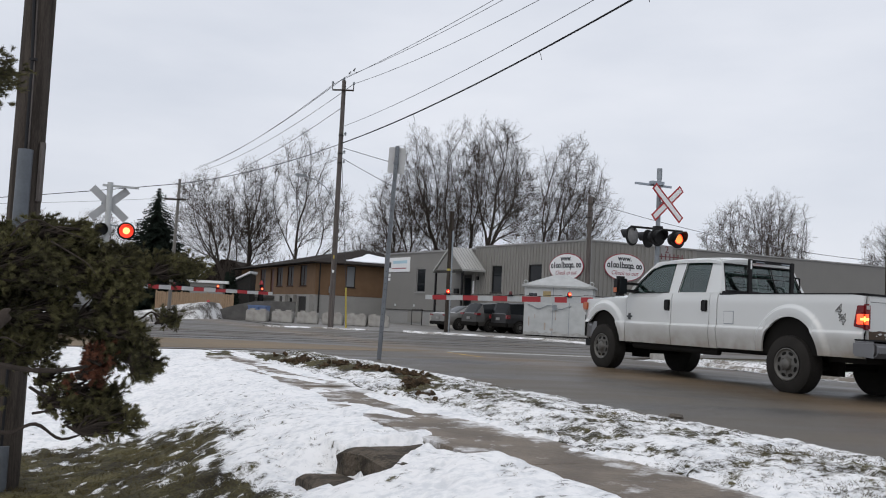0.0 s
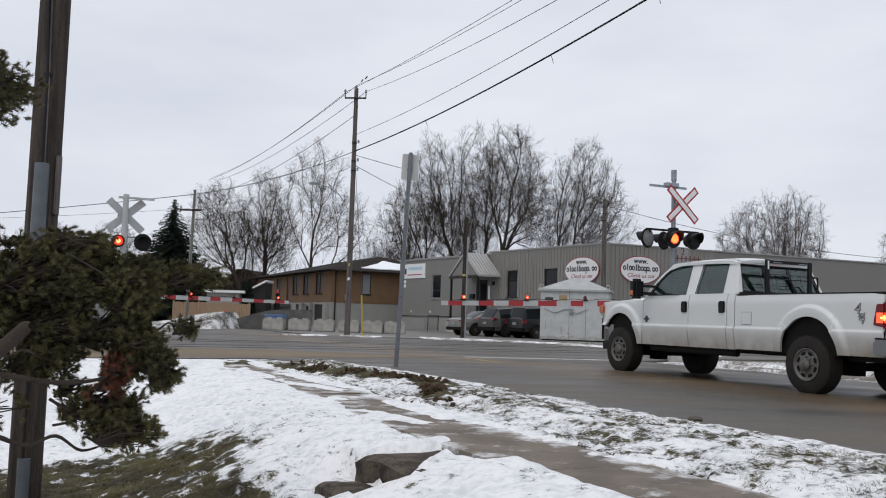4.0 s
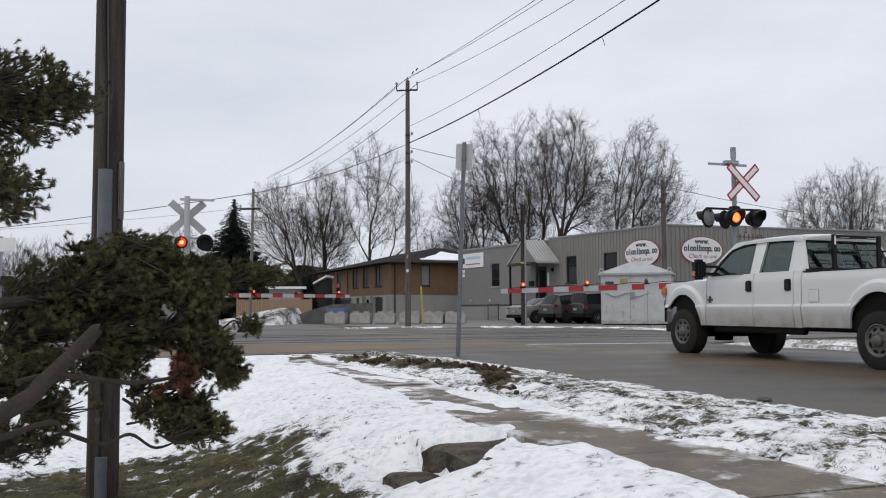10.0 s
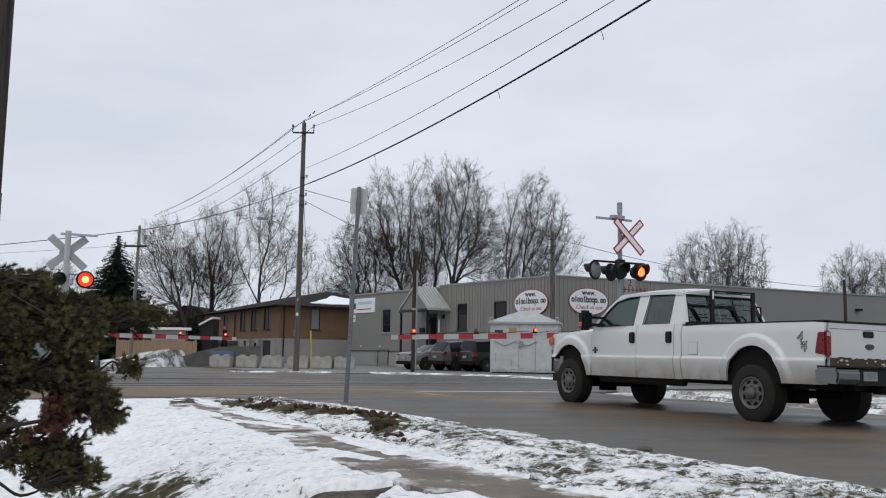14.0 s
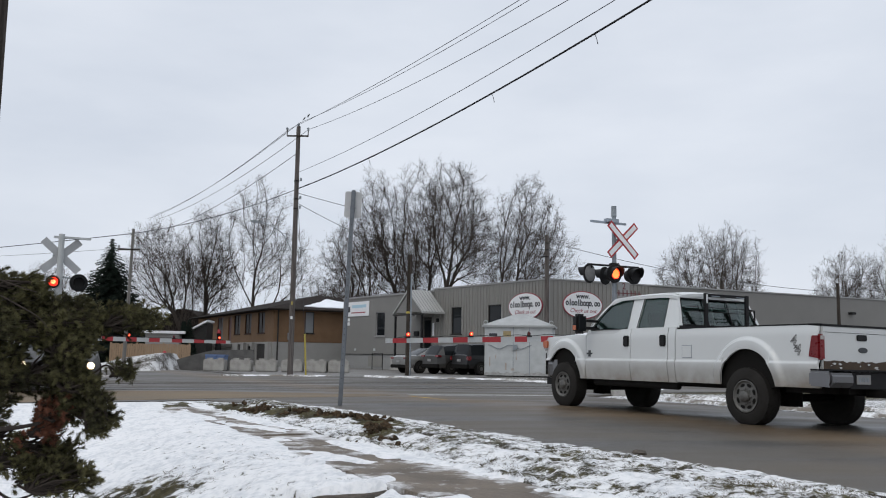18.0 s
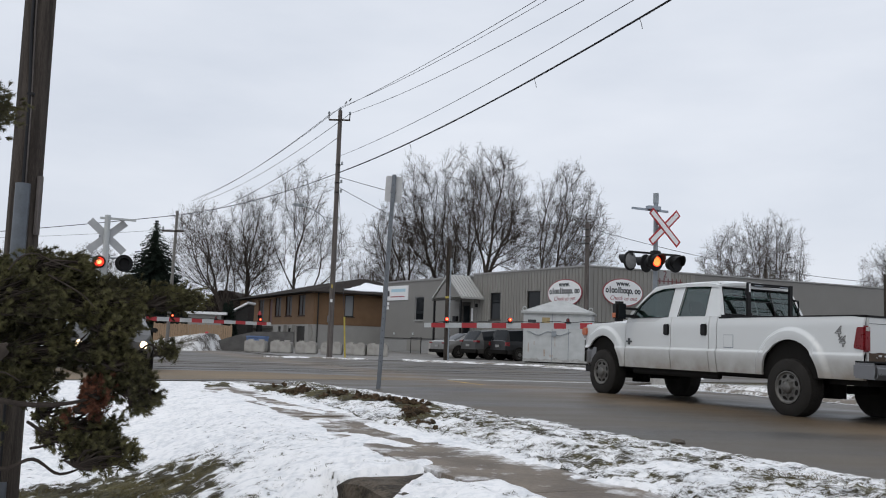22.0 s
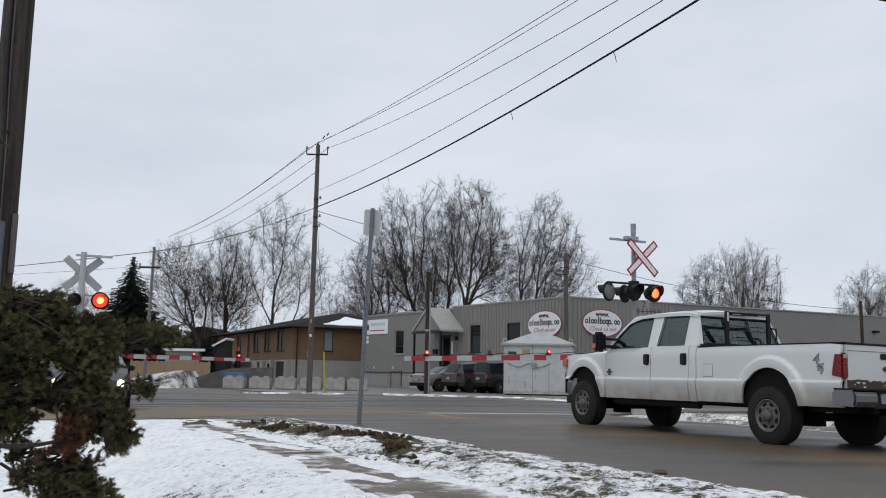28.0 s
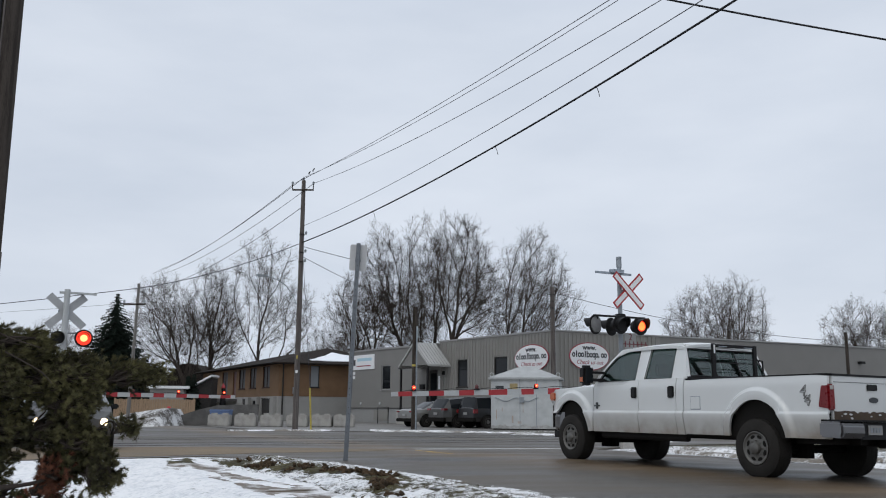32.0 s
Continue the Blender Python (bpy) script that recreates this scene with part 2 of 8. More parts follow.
BARE = ((5.5, -2.2), (8.0, -2.5), (9.2, -1.6), (9.6, -0.8), (9.95, -0.45), (10.1, 0.06), (10.3, 0.43), (9.85, 0.95), (9.6, 1.42), (9.35, 1.75), (8.77, 1.98), (8.06, 1.98), (8.1, 1.75), (7.5, 1.7), (7.6, 1.5), (6.9, 1.8), (6.4, 1.92), (6.1, 1.75), (6.0, 1.4), (5.5, 0.6))


def inside(poly, x, y):
    """Distance to a polygon's edge, positive inside."""
    best, hit = 1e9, False
    for (x0, y0), (x1, y1) in zip(poly, poly[1:] + poly[:1]):
        dx, dy = x1 - x0, y1 - y0
        t = max(0.0, min(1.0, ((x - x0) * dx + (y - y0) * dy) / (dx * dx + dy * dy)))
        best = min(best, math.hypot(x - x0 - t * dx, y - y0 - t * dy))
        if (y0 > y) != (y1 > y) and x < x0 + (y - y0) * dx / dy:
            hit = not hit
    return best if hit else -best


def bare_walk(s, d):
    """How far a point of the pavement lies inside its swept strip."""
    near = 2.86 + 0.24 * smooth01(6.2, 4.0, s)
    far = 3.9 + 0.25 * smooth01(6.0, 4.0, s)
    m = min(d - near, far - d)
    m += 0.22 * uneven(s, d, 0.75, 31) + 0.17 * uneven(s, d, 0.26, 33) + 0.12 * uneven(s, d, 0.1, 35)
    m = min(m, 0.12 + 0.26 * smooth01(7.7, 6.4, s) + 0.42 * uneven(s * 0.6, d, 0.42, 37) + 0.16 * uneven(s, d, 0.12, 39))
    m -= 0.3 * max(0.0, 1 - abs(s - 6.75 - 0.5 * (d - 3.0)) / 0.28) * smooth01(3.6, 3.0, d)
    streak = 0.04 - 0.35 * abs(d - 3.5) + 0.42 * uneven(s * 0.3, d * 1.6, 0.5, 41) + 0.12 * uneven(s, d, 0.2, 43)
    k = smooth01(7.3, 8.4, s)
    return m * (1 - k) + streak * k


def snow_cover(s, d, p):
    """How much of the ground snow hides, 0 to 1."""
    coarse, mid, fine = uneven(p.x, p.y, 1.3, 1), uneven(p.x, p.y, 0.32, 2), uneven(p.x, p.y, 0.12, 12)
    if d < 2.95:
        e = inside(BARE, s, d) + 0.22 * mid + 0.14 * coarse + 0.08 * fine
        c = 0.84 + 0.08 * coarse + (0.13 + 0.62 * smooth01(-0.2, 0.3, e)) * mid + (0.2 + 0.5 * smooth01(-0.2, 0.3, e)) * fine - 0.5 * smooth01(-0.15, 0.3, e) - 0.12 * smooth01(0.3, 0.9, e)
        c -= 0.16 * smooth01(-0.9, 0.0, e) * smooth01(0.0, 0.3, mid)
        return c + 0.12 * smooth01(10, 14, s)
    if d < 4.0:
        return 0.95 if bare_walk(s, d) < 0.02 else 0.3
    if d < 6.1:
        c = 0.64 + 0.14 * coarse + 0.22 * mid + 0.2 * fine - 0.13 * smooth01(0.45, 0.1, abs(d - 5.05)) + 0.06 * smooth01(0.25, 0.0, abs(d - 5.75))
        turf = 4.3 + 0.19 * max(0.0, 16.0 - s) if s > 11.6 else 5.1 - 0.4 * (11.6 - s)
        c -= 0.42 * smooth01(9.2, 11.5, s) * (1 - smooth01(16.5, 17.5, s)) * (1 - smooth01(0.12, 0.42, abs(d - turf) + 0.25 * mid))
        return c
    c = 0.42 + 0.35 * uneven(p.x, p.y, 3.0, 7) + 0.2 * uneven(p.x, p.y, 0.8, 9)
    if s > 34 or (d < 13 and s > 18):
        c -= 0.35
    if 13.6 < d < 17.5 and s < 24:
        c += 0.22
    if 35.0 < s < 38.9 and d > 12.0:
        c += 0.45
    if p.length > 70:
        c = 0.3 + 0.5 * uneven(p.x, p.y, 30, 7)
    return c


def graded(lo, hi, a, b, step, grow=1.35):
    """Even steps from a to b, ever longer ones out to lo and hi."""
    mid = list(np.arange(a, b, step))
    up, x, w = [], b, step
    while x < hi:
        up.append(x)
        w *= grow
        x += w
    down, x, w = [], a, step
    while x > lo:
        w *= grow
        x -= w
        down.append(x)
    return sorted(down) + mid + up + [hi]


def build_ground():
    ss, dd = graded(-900, 1500, 3.2, 18.5, 0.055), graded(-1200, 1200, -1.2, 6.0, 0.042)
    verts, snow = [], []
    for s in ss:
        for d in dd:
            p = road_point(s, d)
            near = -6 < d < 6 and 0 < s < 22
            z = lawn_z(s, d)
            c = snow_cover(s, d, p)
            if near and d < 5.95:
                if 2.6 < d < 2.97 and not 5.3 < s < 6.7:
                    z = max(z, -0.055)
                if 2.88 < d < 4.1:
                    z = -0.085 if d < 4.0 else z
                    z += 0.06 * smooth01(0.16, -0.14, bare_walk(s, d)) - 0.01
                if not 2.9 < d < 4.0:
                    dent = min(0.0, uneven(p.x, p.y, 0.14, 18) + 0.05)
                    z += uneven(p.x, p.y, 0.9, 3) * 0.03 + uneven(p.x, p.y, 0.22, 5) * 0.016 + dent * 0.075
                    if c < 0.62:
                        z += (uneven(p.x, p.y, 0.08, 8) * 0.5 + 0.2) * 0.045 - 0.012
            if d < 5.0:
                z += (-0.012 - z) * smooth01(16.4, 17.7, s)
            lip = 5.93 + 0.09 * uneven(s, 0, 0.5, 51) + 0.05 * uneven(s, 0, 0.13, 53) - 0.35 * smooth01(14.0, 17.5, s)
            if s > 18.2 and d < 5.9 or (d > lip and d < 13.9):
                z = min(z, -0.016 if d < 5.0 else -0.07)
            elif d > lip - 0.1 and d < 6.3:
                z = min(z, 0.008)
            verts.append((p.x, p.y, z))
            snow.append(max(0.0, min(1.0, c)))
    k = len(dd)
    faces = [(i * k + j, (i + 1) * k + j, (i + 1) * k + j + 1, i * k + j + 1) for i in range(len(ss) - 1) for j in range(k - 1)]
    me = bpy.data.meshes.new("ground")
    me.from_pydata(verts, [], faces)
    a = me.attributes.new("snow_cover", "FLOAT", "POINT")
    a.data.foreach_set("value", snow)
    me.polygons.foreach_set("use_smooth", [True] * len(faces))
    me.materials.append(M_GROUND)
    return tagged(new("ground", me), "winter lawn with patchy thin snow over brown grass", "ground", kind="structure")


def ground_material():
    m = bpy.data.materials.new("snowy_grass")
    m.use_nodes = True
    n, l = m.node_tree.nodes, m.node_tree.links
    b = n["Principled BSDF"]
    co, at = n.new("ShaderNodeTexCoord"), n.new("ShaderNodeAttribute")
    at.attribute_name = "snow_cover"

    def tex(scale, detail=5.0, rough=0.6):
        t = n.new("ShaderNodeTexNoise")
        t.inputs["Scale"].default_value, t.inputs["Detail"].default_value, t.inputs["Roughness"].default_value = scale, detail, rough
        l.new(co.outputs["Object"], t.inputs["Vector"])
        return t

    def maths(op, a, c):
        q = n.new("ShaderNodeMath")
        q.operation = op
        for i, v in enumerate((a, c)):
            if isinstance(v, (int, float)):
                q.inputs[i].default_value = v
            else:
                l.new(v, q.inputs[i])
        return q.outputs[0]

    clump, blade, shade, dimple = tex(9.0, 6.0, 0.75), tex(48.0, 4.0, 0.75), tex(2.2), tex(12.0, 4.0, 0.62)
    edge = maths("ADD", maths("MULTIPLY", clump.outputs["Fac"], 0.62), maths("MULTIPLY", blade.outputs["Fac"], 0.38))
    over = maths("SUBTRACT", at.outputs["Fac"], maths("SUBTRACT", 1.6, maths("MULTIPLY", edge, 2.1)))
    pits = n.new("ShaderNodeMapRange")
    pits.inputs["From Min"].default_value, pits.inputs["From Max"].default_value, pits.inputs["To Max"].default_value = 0.58, 0.7, 0.3
    l.new(dimple.outputs["Fac"], pits.inputs["Value"])
    over = maths("SUBTRACT", over, pits.outputs["Result"])
    cover = n.new("ShaderNodeMapRange")
    cover.inputs["From Min"].default_value, cover.inputs["From Max"].default_value = -0.1, 0.12
    l.new(over, cover.inputs["Value"])
    grass = n.new("ShaderNodeValToRGB")
    e = grass.color_ramp.elements
    e[0].position, e[0].color = 0.41, (0.016, 0.012, 0.006, 1)
    e[1].position, e[1].color = 0.62, (0.105, 0.091, 0.032, 1)
    mid = e.new(0.5)
    mid.color = (0.044, 0.037, 0.013, 1)
    l.new(maths("ADD", maths("MULTIPLY", blade.outputs["Fac"], 0.55), maths("MULTIPLY", shade.outputs["Fac"], 0.45)), grass.inputs["Fac"])
    # snow greyer in the dimples: the dents' soft shade is put into its colour
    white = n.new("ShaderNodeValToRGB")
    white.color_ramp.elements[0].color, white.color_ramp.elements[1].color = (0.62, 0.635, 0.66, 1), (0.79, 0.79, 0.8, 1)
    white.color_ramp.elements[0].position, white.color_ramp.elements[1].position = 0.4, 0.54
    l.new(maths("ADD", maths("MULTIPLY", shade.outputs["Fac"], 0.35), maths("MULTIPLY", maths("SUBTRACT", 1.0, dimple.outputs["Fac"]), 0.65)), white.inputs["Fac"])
    mx = n.new("ShaderNodeMix")
    mx.data_type = "RGBA"
    l.new(cover.outputs["Result"], mx.inputs["Factor"])
    l.new(grass.outputs["Color"], mx.inputs["A"])
    l.new(white.outputs["Color"], mx.inputs["B"])
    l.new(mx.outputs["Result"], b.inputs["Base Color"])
    b.inputs["Roughness"].default_value, b.inputs["Specular IOR Level"].default_value = 0.8, 0.25
    bp = n.new("ShaderNodeBump")
    bp.inputs["Strength"].default_value, bp.inputs["Distance"].default_value = 0.42, 0.04
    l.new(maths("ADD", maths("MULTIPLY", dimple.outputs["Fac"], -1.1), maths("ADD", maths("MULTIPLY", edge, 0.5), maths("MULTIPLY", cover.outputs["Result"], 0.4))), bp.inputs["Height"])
    l.new(bp.outputs["Normal"], b.inputs["Normal"])
    return m


def wet_asphalt(name, dark, pale, streak=(0.3, 2.4, 1.0), dirt=None, rough=(0.3, 0.68)):
    """Damp asphalt with long tyre streaks and salt-dried patches."""
    m = bpy.data.materials.new(name)
    m.use_nodes = True
    n, l = m.node_tree.nodes, m.node_tree.links
    b = n["Principled BSDF"]
    co, mp = n.new("ShaderNodeTexCoord"), n.new("ShaderNodeMapping")
    mp.inputs["Scale"].default_value = streak
    mp.inputs["Rotation"].default_value = (0, 0, radians(-ROAD_YAW))
    l.new(co.outputs["Object"], mp.inputs["Vector"])
    lane, patch, grit = n.new("ShaderNodeTexNoise"), n.new("ShaderNodeTexNoise"), n.new("ShaderNodeTexNoise")
    for t, sc, src in ((lane, 0.35, mp.outputs["Vector"]), (patch, 0.5, co.outputs["Object"]), (grit, 90.0, co.outputs["Object"])):
        t.inputs["Scale"].default_value, t.inputs["Detail"].default_value = sc, 5.0
        l.new(src, t.inputs["Vector"])
    mx = n.new("ShaderNodeMix")
    mx.inputs["Factor"].default_value = 0.35
    l.new(lane.outputs["Fac"], mx.inputs["A"])
    l.new(patch.outputs["Fac"], mx.inputs["B"])
    r = n.new("ShaderNodeValToRGB")
    r.color_ramp.elements[0].position, r.color_ramp.elements[0].color = 0.38, (*dark, 1)
    r.color_ramp.elements[1].position, r.color_ramp.elements[1].color = 0.6, (*pale, 1)
    l.new(mx.outputs["Result"], r.inputs["Fac"])
    gr = n.new("ShaderNodeMix")
    gr.data_type, gr.blend_type = "RGBA", "OVERLAY"
    gr.inputs["Factor"].default_value = 0.3
    l.new(r.outputs["Color"], gr.inputs["A"])
    l.new(grit.outputs["Fac"], gr.inputs["B"])
    if dirt:
        # brown grit dropped along the middle of the carriageway
        turn, sep, off, far, band, much, soil = n.new("ShaderNodeMapping"), n.new("ShaderNodeSeparateXYZ"), n.new("ShaderNodeMath"), n.new("ShaderNodeMath"), n.new("ShaderNodeMapRange"), n.new("ShaderNodeMath"), n.new("ShaderNodeMix")
        turn.inputs["Rotation"].default_value = (0, 0, radians(-ROAD_YAW))
        l.new(co.outputs["Object"], turn.inputs["Vector"])
        l.new(turn.outputs["Vector"], sep.inputs[0])
        off.operation, off.inputs[1].default_value = "ADD", 9.2
        far.operation = "ABSOLUTE"
        l.new(sep.outputs["Y"], off.inputs[0])
        l.new(off.outputs[0], far.inputs[0])
        band.inputs["From Min"].default_value, band.inputs["From Max"].default_value = 1.35, 0.2
        band.inputs["To Max"].default_value = 1.15
        l.new(far.outputs[0], band.inputs["Value"])
        much.operation, much.use_clamp = "MULTIPLY", True
        l.new(band.outputs["Result"], much.inputs[0])
        l.new(lane.outputs["Fac"], much.inputs[1])
        soil.data_type = "RGBA"
        soil.inputs["B"].default_value = (*dirt, 1)
        l.new(gr.outputs["Result"], soil.inputs["A"])
        l.new(much.outputs[0], soil.inputs["Factor"])
        l.new(soil.outputs["Result"], b.inputs["Base Color"])
    else:
        l.new(gr.outputs["Result"], b.inputs["Base Color"])
    rr = n.new("ShaderNodeMapRange")
    rr.inputs["From Min"].default_value, rr.inputs["From Max"].default_value = 0.35, 0.65
    rr.inputs["To Min"].default_value, rr.inputs["To Max"].default_value = rough
    b.inputs["Specular IOR Level"].default_value = 0.4
    l.new(mx.outputs["Result"], rr.inputs["Value"])
    l.new(rr.outputs["Result"], b.inputs["Roughness"])
    bp = n.new("ShaderNodeBump")
    bp.inputs["Strength"].default_value, bp.inputs["Distance"].default_value = 0.35, 0.008
    l.new(grit.outputs["Fac"], bp.inputs["Height"])
    l.new(bp.outputs["Normal"], b.inputs["Normal"])
    return m


def snowy_concrete():
    """Damp brown concrete with a thin broken film of snow and grit."""
    m = mat("damp_concrete", (0.155, 0.123, 0.09), 0.65, color2=(0.085, 0.064, 0.045), scale=2.2, fine=30, bump=0.5, dist=0.012, span=(0.42, 0.58))
    n, l = m.node_tree.nodes, m.node_tree.links
    b = n["Principled BSDF"]
    co = n.new("ShaderNodeTexCoord")
    film, spread = n.new("ShaderNodeTexNoise"), n.new("ShaderNodeMapRange")
    film.inputs["Scale"].default_value, film.inputs["Detail"].default_value, film.inputs["Roughness"].default_value = 2.6, 9.0, 0.68
    l.new(co.outputs["Object"], film.inputs["Vector"])
    spread.inputs["From Min"].default_value, spread.inputs["From Max"].default_value = 0.56, 0.72
    turn, sep, off, far, rim, way, more = n.new("ShaderNodeMapping"), n.new("ShaderNodeSeparateXYZ"), n.new("ShaderNodeMath"), n.new("ShaderNodeMath"), n.new("ShaderNodeMapRange"), n.new("ShaderNodeMapRange"), n.new("ShaderNodeMath")
    turn.inputs["Rotation"].default_value = (0, 0, radians(-ROAD_YAW))
    l.new(co.outputs["Object"], turn.inputs["Vector"])
    l.new(turn.outputs["Vector"], sep.inputs[0])
    off.operation, off.inputs[1].default_value = "ADD", 3.43
    far.operation = "ABSOLUTE"
    l.new(sep.outputs["Y"], off.inputs[0])
    l.new(off.outputs[0], far.inputs[0])
    # thicker along both edges and away from the steps
    for r, src, a, c, v in ((rim, far.outputs[0], 0.22, 0.58, 0.17), (way, sep.outputs["X"], 6.9, 9.6, 0.065)):
        r.inputs["From Min"].default_value, r.inputs["From Max"].default_value, r.inputs["To Max"].default_value = a, c, v
        l.new(src, r.inputs["Value"])
    more.operation = "ADD"
    l.new(rim.outputs["Result"], more.inputs[0])
    l.new(way.outputs["Result"], more.inputs[1])
    total = n.new("ShaderNodeMath")
    total.operation = "ADD"
    l.new(film.outputs["Fac"], total.inputs[0])
    l.new(more.outputs[0], total.inputs[1])
    l.new(total.outputs[0], spread.inputs["Value"])
    mx = n.new("ShaderNodeMix")
    mx.data_type = "RGBA"
    mx.inputs["B"].default_value = (0.7, 0.7, 0.71, 1)
    l.new(b.inputs["Base Color"].links[0].from_socket, mx.inputs["A"])
    l.new(spread.outputs["Result"], mx.inputs["Factor"])
    l.new(mx.outputs["Result"], b.inputs["Base Color"])
    return m


M_GROUND = ground_material()
M_ASPHALT = wet_asphalt("wet_asphalt", (0.034, 0.031, 0.027), (0.086, 0.07, 0.051), dirt=(0.135, 0.09, 0.048))
M_LOT = wet_asphalt("worn_asphalt", (0.1, 0.095, 0.088), (0.165, 0.155, 0.142))
M_APRON = wet_asphalt("tan_asphalt", (0.12, 0.09, 0.056), (0.2, 0.148, 0.092), rough=(0.65, 0.9))
M_OLD_SNOW = mat("old_snow", (0.8, 0.8, 0.81), 0.85, color2=(0.17, 0.15, 0.125), scale=1.8, fine=14, bump=0.5, dist=0.03, span=(0.43, 0.57))
M_WALKWAY = snowy_concrete()
M_STEP = mat("dark_wet_concrete", (0.105, 0.086, 0.066), 0.85, vary=0.65, scale=5, fine=30, bump=1.0, dist=0.02, gloss=0.15, span=(0.43, 0.57))
M_LINE_YELLOW = mat("worn_yellow_paint", (0.55, 0.36, 0.06), 0.7, color2=(0.2, 0.14, 0.07), scale=2.5, fine=30, bump=0.1)
M_LINE_WHITE = mat("worn_white_paint", (0.5, 0.5, 0.49), 0.7, color2=(0.2, 0.2, 0.19), scale=3, fine=30, bump=0.1)
M_FLANGE = mat("dirty_flangeway", (0.078, 0.066, 0.052), 0.9, color2=(0.048, 0.041, 0.034), scale=0.35, fine=3, span=(0.42, 0.58))
M_RAIL = mat("worn_rail_steel", (0.075, 0.064, 0.052), 0.7, metal=0.1, vary=0.5, scale=0.35, fine=3, span=(0.42, 0.58))
build_ground()


def slab(name, outline, z, thick, material, label, category, step=0.0):
    """A flat sheet with an edge, from an outline of (s, d)."""
    b = Builder()
    k = len(outline)
    vs = [road_point(s, d, z) for s, d in outline] + [road_point(s, d, z - thick) for s, d in outline]
    b.add(vs, [tuple(range(k))] + [(i, i + k, (i + 1) % k + k, (i + 1) % k) for i in range(k)])
    return tagged(part(name, b, material), label, category, kind="structure")


def ragged(a, b, step, amp, seed):
    """Points from a to b, (s, d), with a worn, uneven line."""
    k = max(2, int(math.hypot(b[0] - a[0], b[1] - a[1]) / step))
    out = []
    for i in range(k):
        t = i / k
        s, d = a[0] + (b[0] - a[0]) * t, a[1] + (b[1] - a[1]) * t
        out.append((s, d + amp * (noise.noise(Vector((s * 1.3, seed, 0))) + 0.6 * noise.noise(Vector((s * 5.1, seed, 4))))))
    return out


edge_near = ragged((-60, 6.1), (15.0, 5.75), 0.12, 0.07, 2) + ragged((15.0, 5.7), (18.6, 4.3), 0.12, 0.05, 3) + [(18.35, 3.2), (18.05, 0.5), (17.95, -8), (17.8, -60)]
edge_far = [(34.5, -60), (35.0, -6), (36.5, 1.5), (44, 2.2), (140, 2.2), (140, 11.2), (44, 11.2), (38.8, 12.2), (35.6, 17.5)] + [(34.8, 60), (20.5, 60), (20.8, 18.2), (19.6, 15.0)] + ragged((19.0, 14.0), (-60, 13.85), 0.3, 0.1, 8)
slab("road", edge_near + edge_far, 0.0, 0.06, M_ASPHALT, "damp dark asphalt road leading to a level crossing", "road")


def crown():
    """The carriageway's low camber, a worn overlay that thins out towards its edges and the crossing."""
    b = Builder()
    ss, dd = [-60, -30, -10, 0, 4, 6, 8, 10, 12, 13.6, 15, 16, 17, 18, 18.6], [5.9, 6.4, 7.4, 8.4, 9.1, 9.6, 10.1, 10.6, 11.4, 12.6, 13.7]
    for s in ss:
        for d in dd:
            f = max(0.0, 1 - abs(d - 9.6) / 4.0) * (1 - smooth01(15, 18.6, s))
            b.v.append(road_point(s, d, (0.036 + 0.03 * smooth01(4.0, 9.3, s) + 0.026 * smooth01(9.3, 13.6, s)) * f + (0.004 if 6.0 < d < 13.6 and s < 18 else -0.01)))
    k = len(dd)
    b.f = [(i * k + j, (i + 1) * k + j, (i + 1) * k + j + 1, i * k + j + 1) for i in range(len(ss) - 1) for j in range(k - 1)]
    tagged(part("carriageway", b, M_ASPHALT, smooth=True), "damp dark asphalt carriageway with low camber", "road", kind="structure")


crown()
slab("parking_lot", [(38.9, 12.6), (48.0, 11.6), (90, 11.6), (90, 30), (48, 62), (37.6, 62), (38.2, 20)], -0.004, 0.03, M_LOT, "worn asphalt parking lot before the grey building", "lot")
slab("driveway", [(36.9, 0.8), (43.8, 1.8), (43.8, -30), (36.2, -30)], -0.006, 0.03, M_LOT, "worn pale asphalt forecourt beside the road", "lot")
slab("crossing_apron", ragged((17.9, -60), (18.3, 3.4), 2.0, 0.1, 5) + [(19.1, 4.6), (19.4, 6.0), (19.6, 8.2), (20.1, 9.4), (20.6, 9.0), (20.9, 7.9), (21.6, 7.5), (22.1, 6.2), (22.9, 5.6), (23.2, 4.0)] + ragged((23.4, 2.6), (23.9, -60), 2.0, 0.2, 6), 0.005, 0.02, M_APRON, "pale worn tan asphalt beside the tracks", "road")


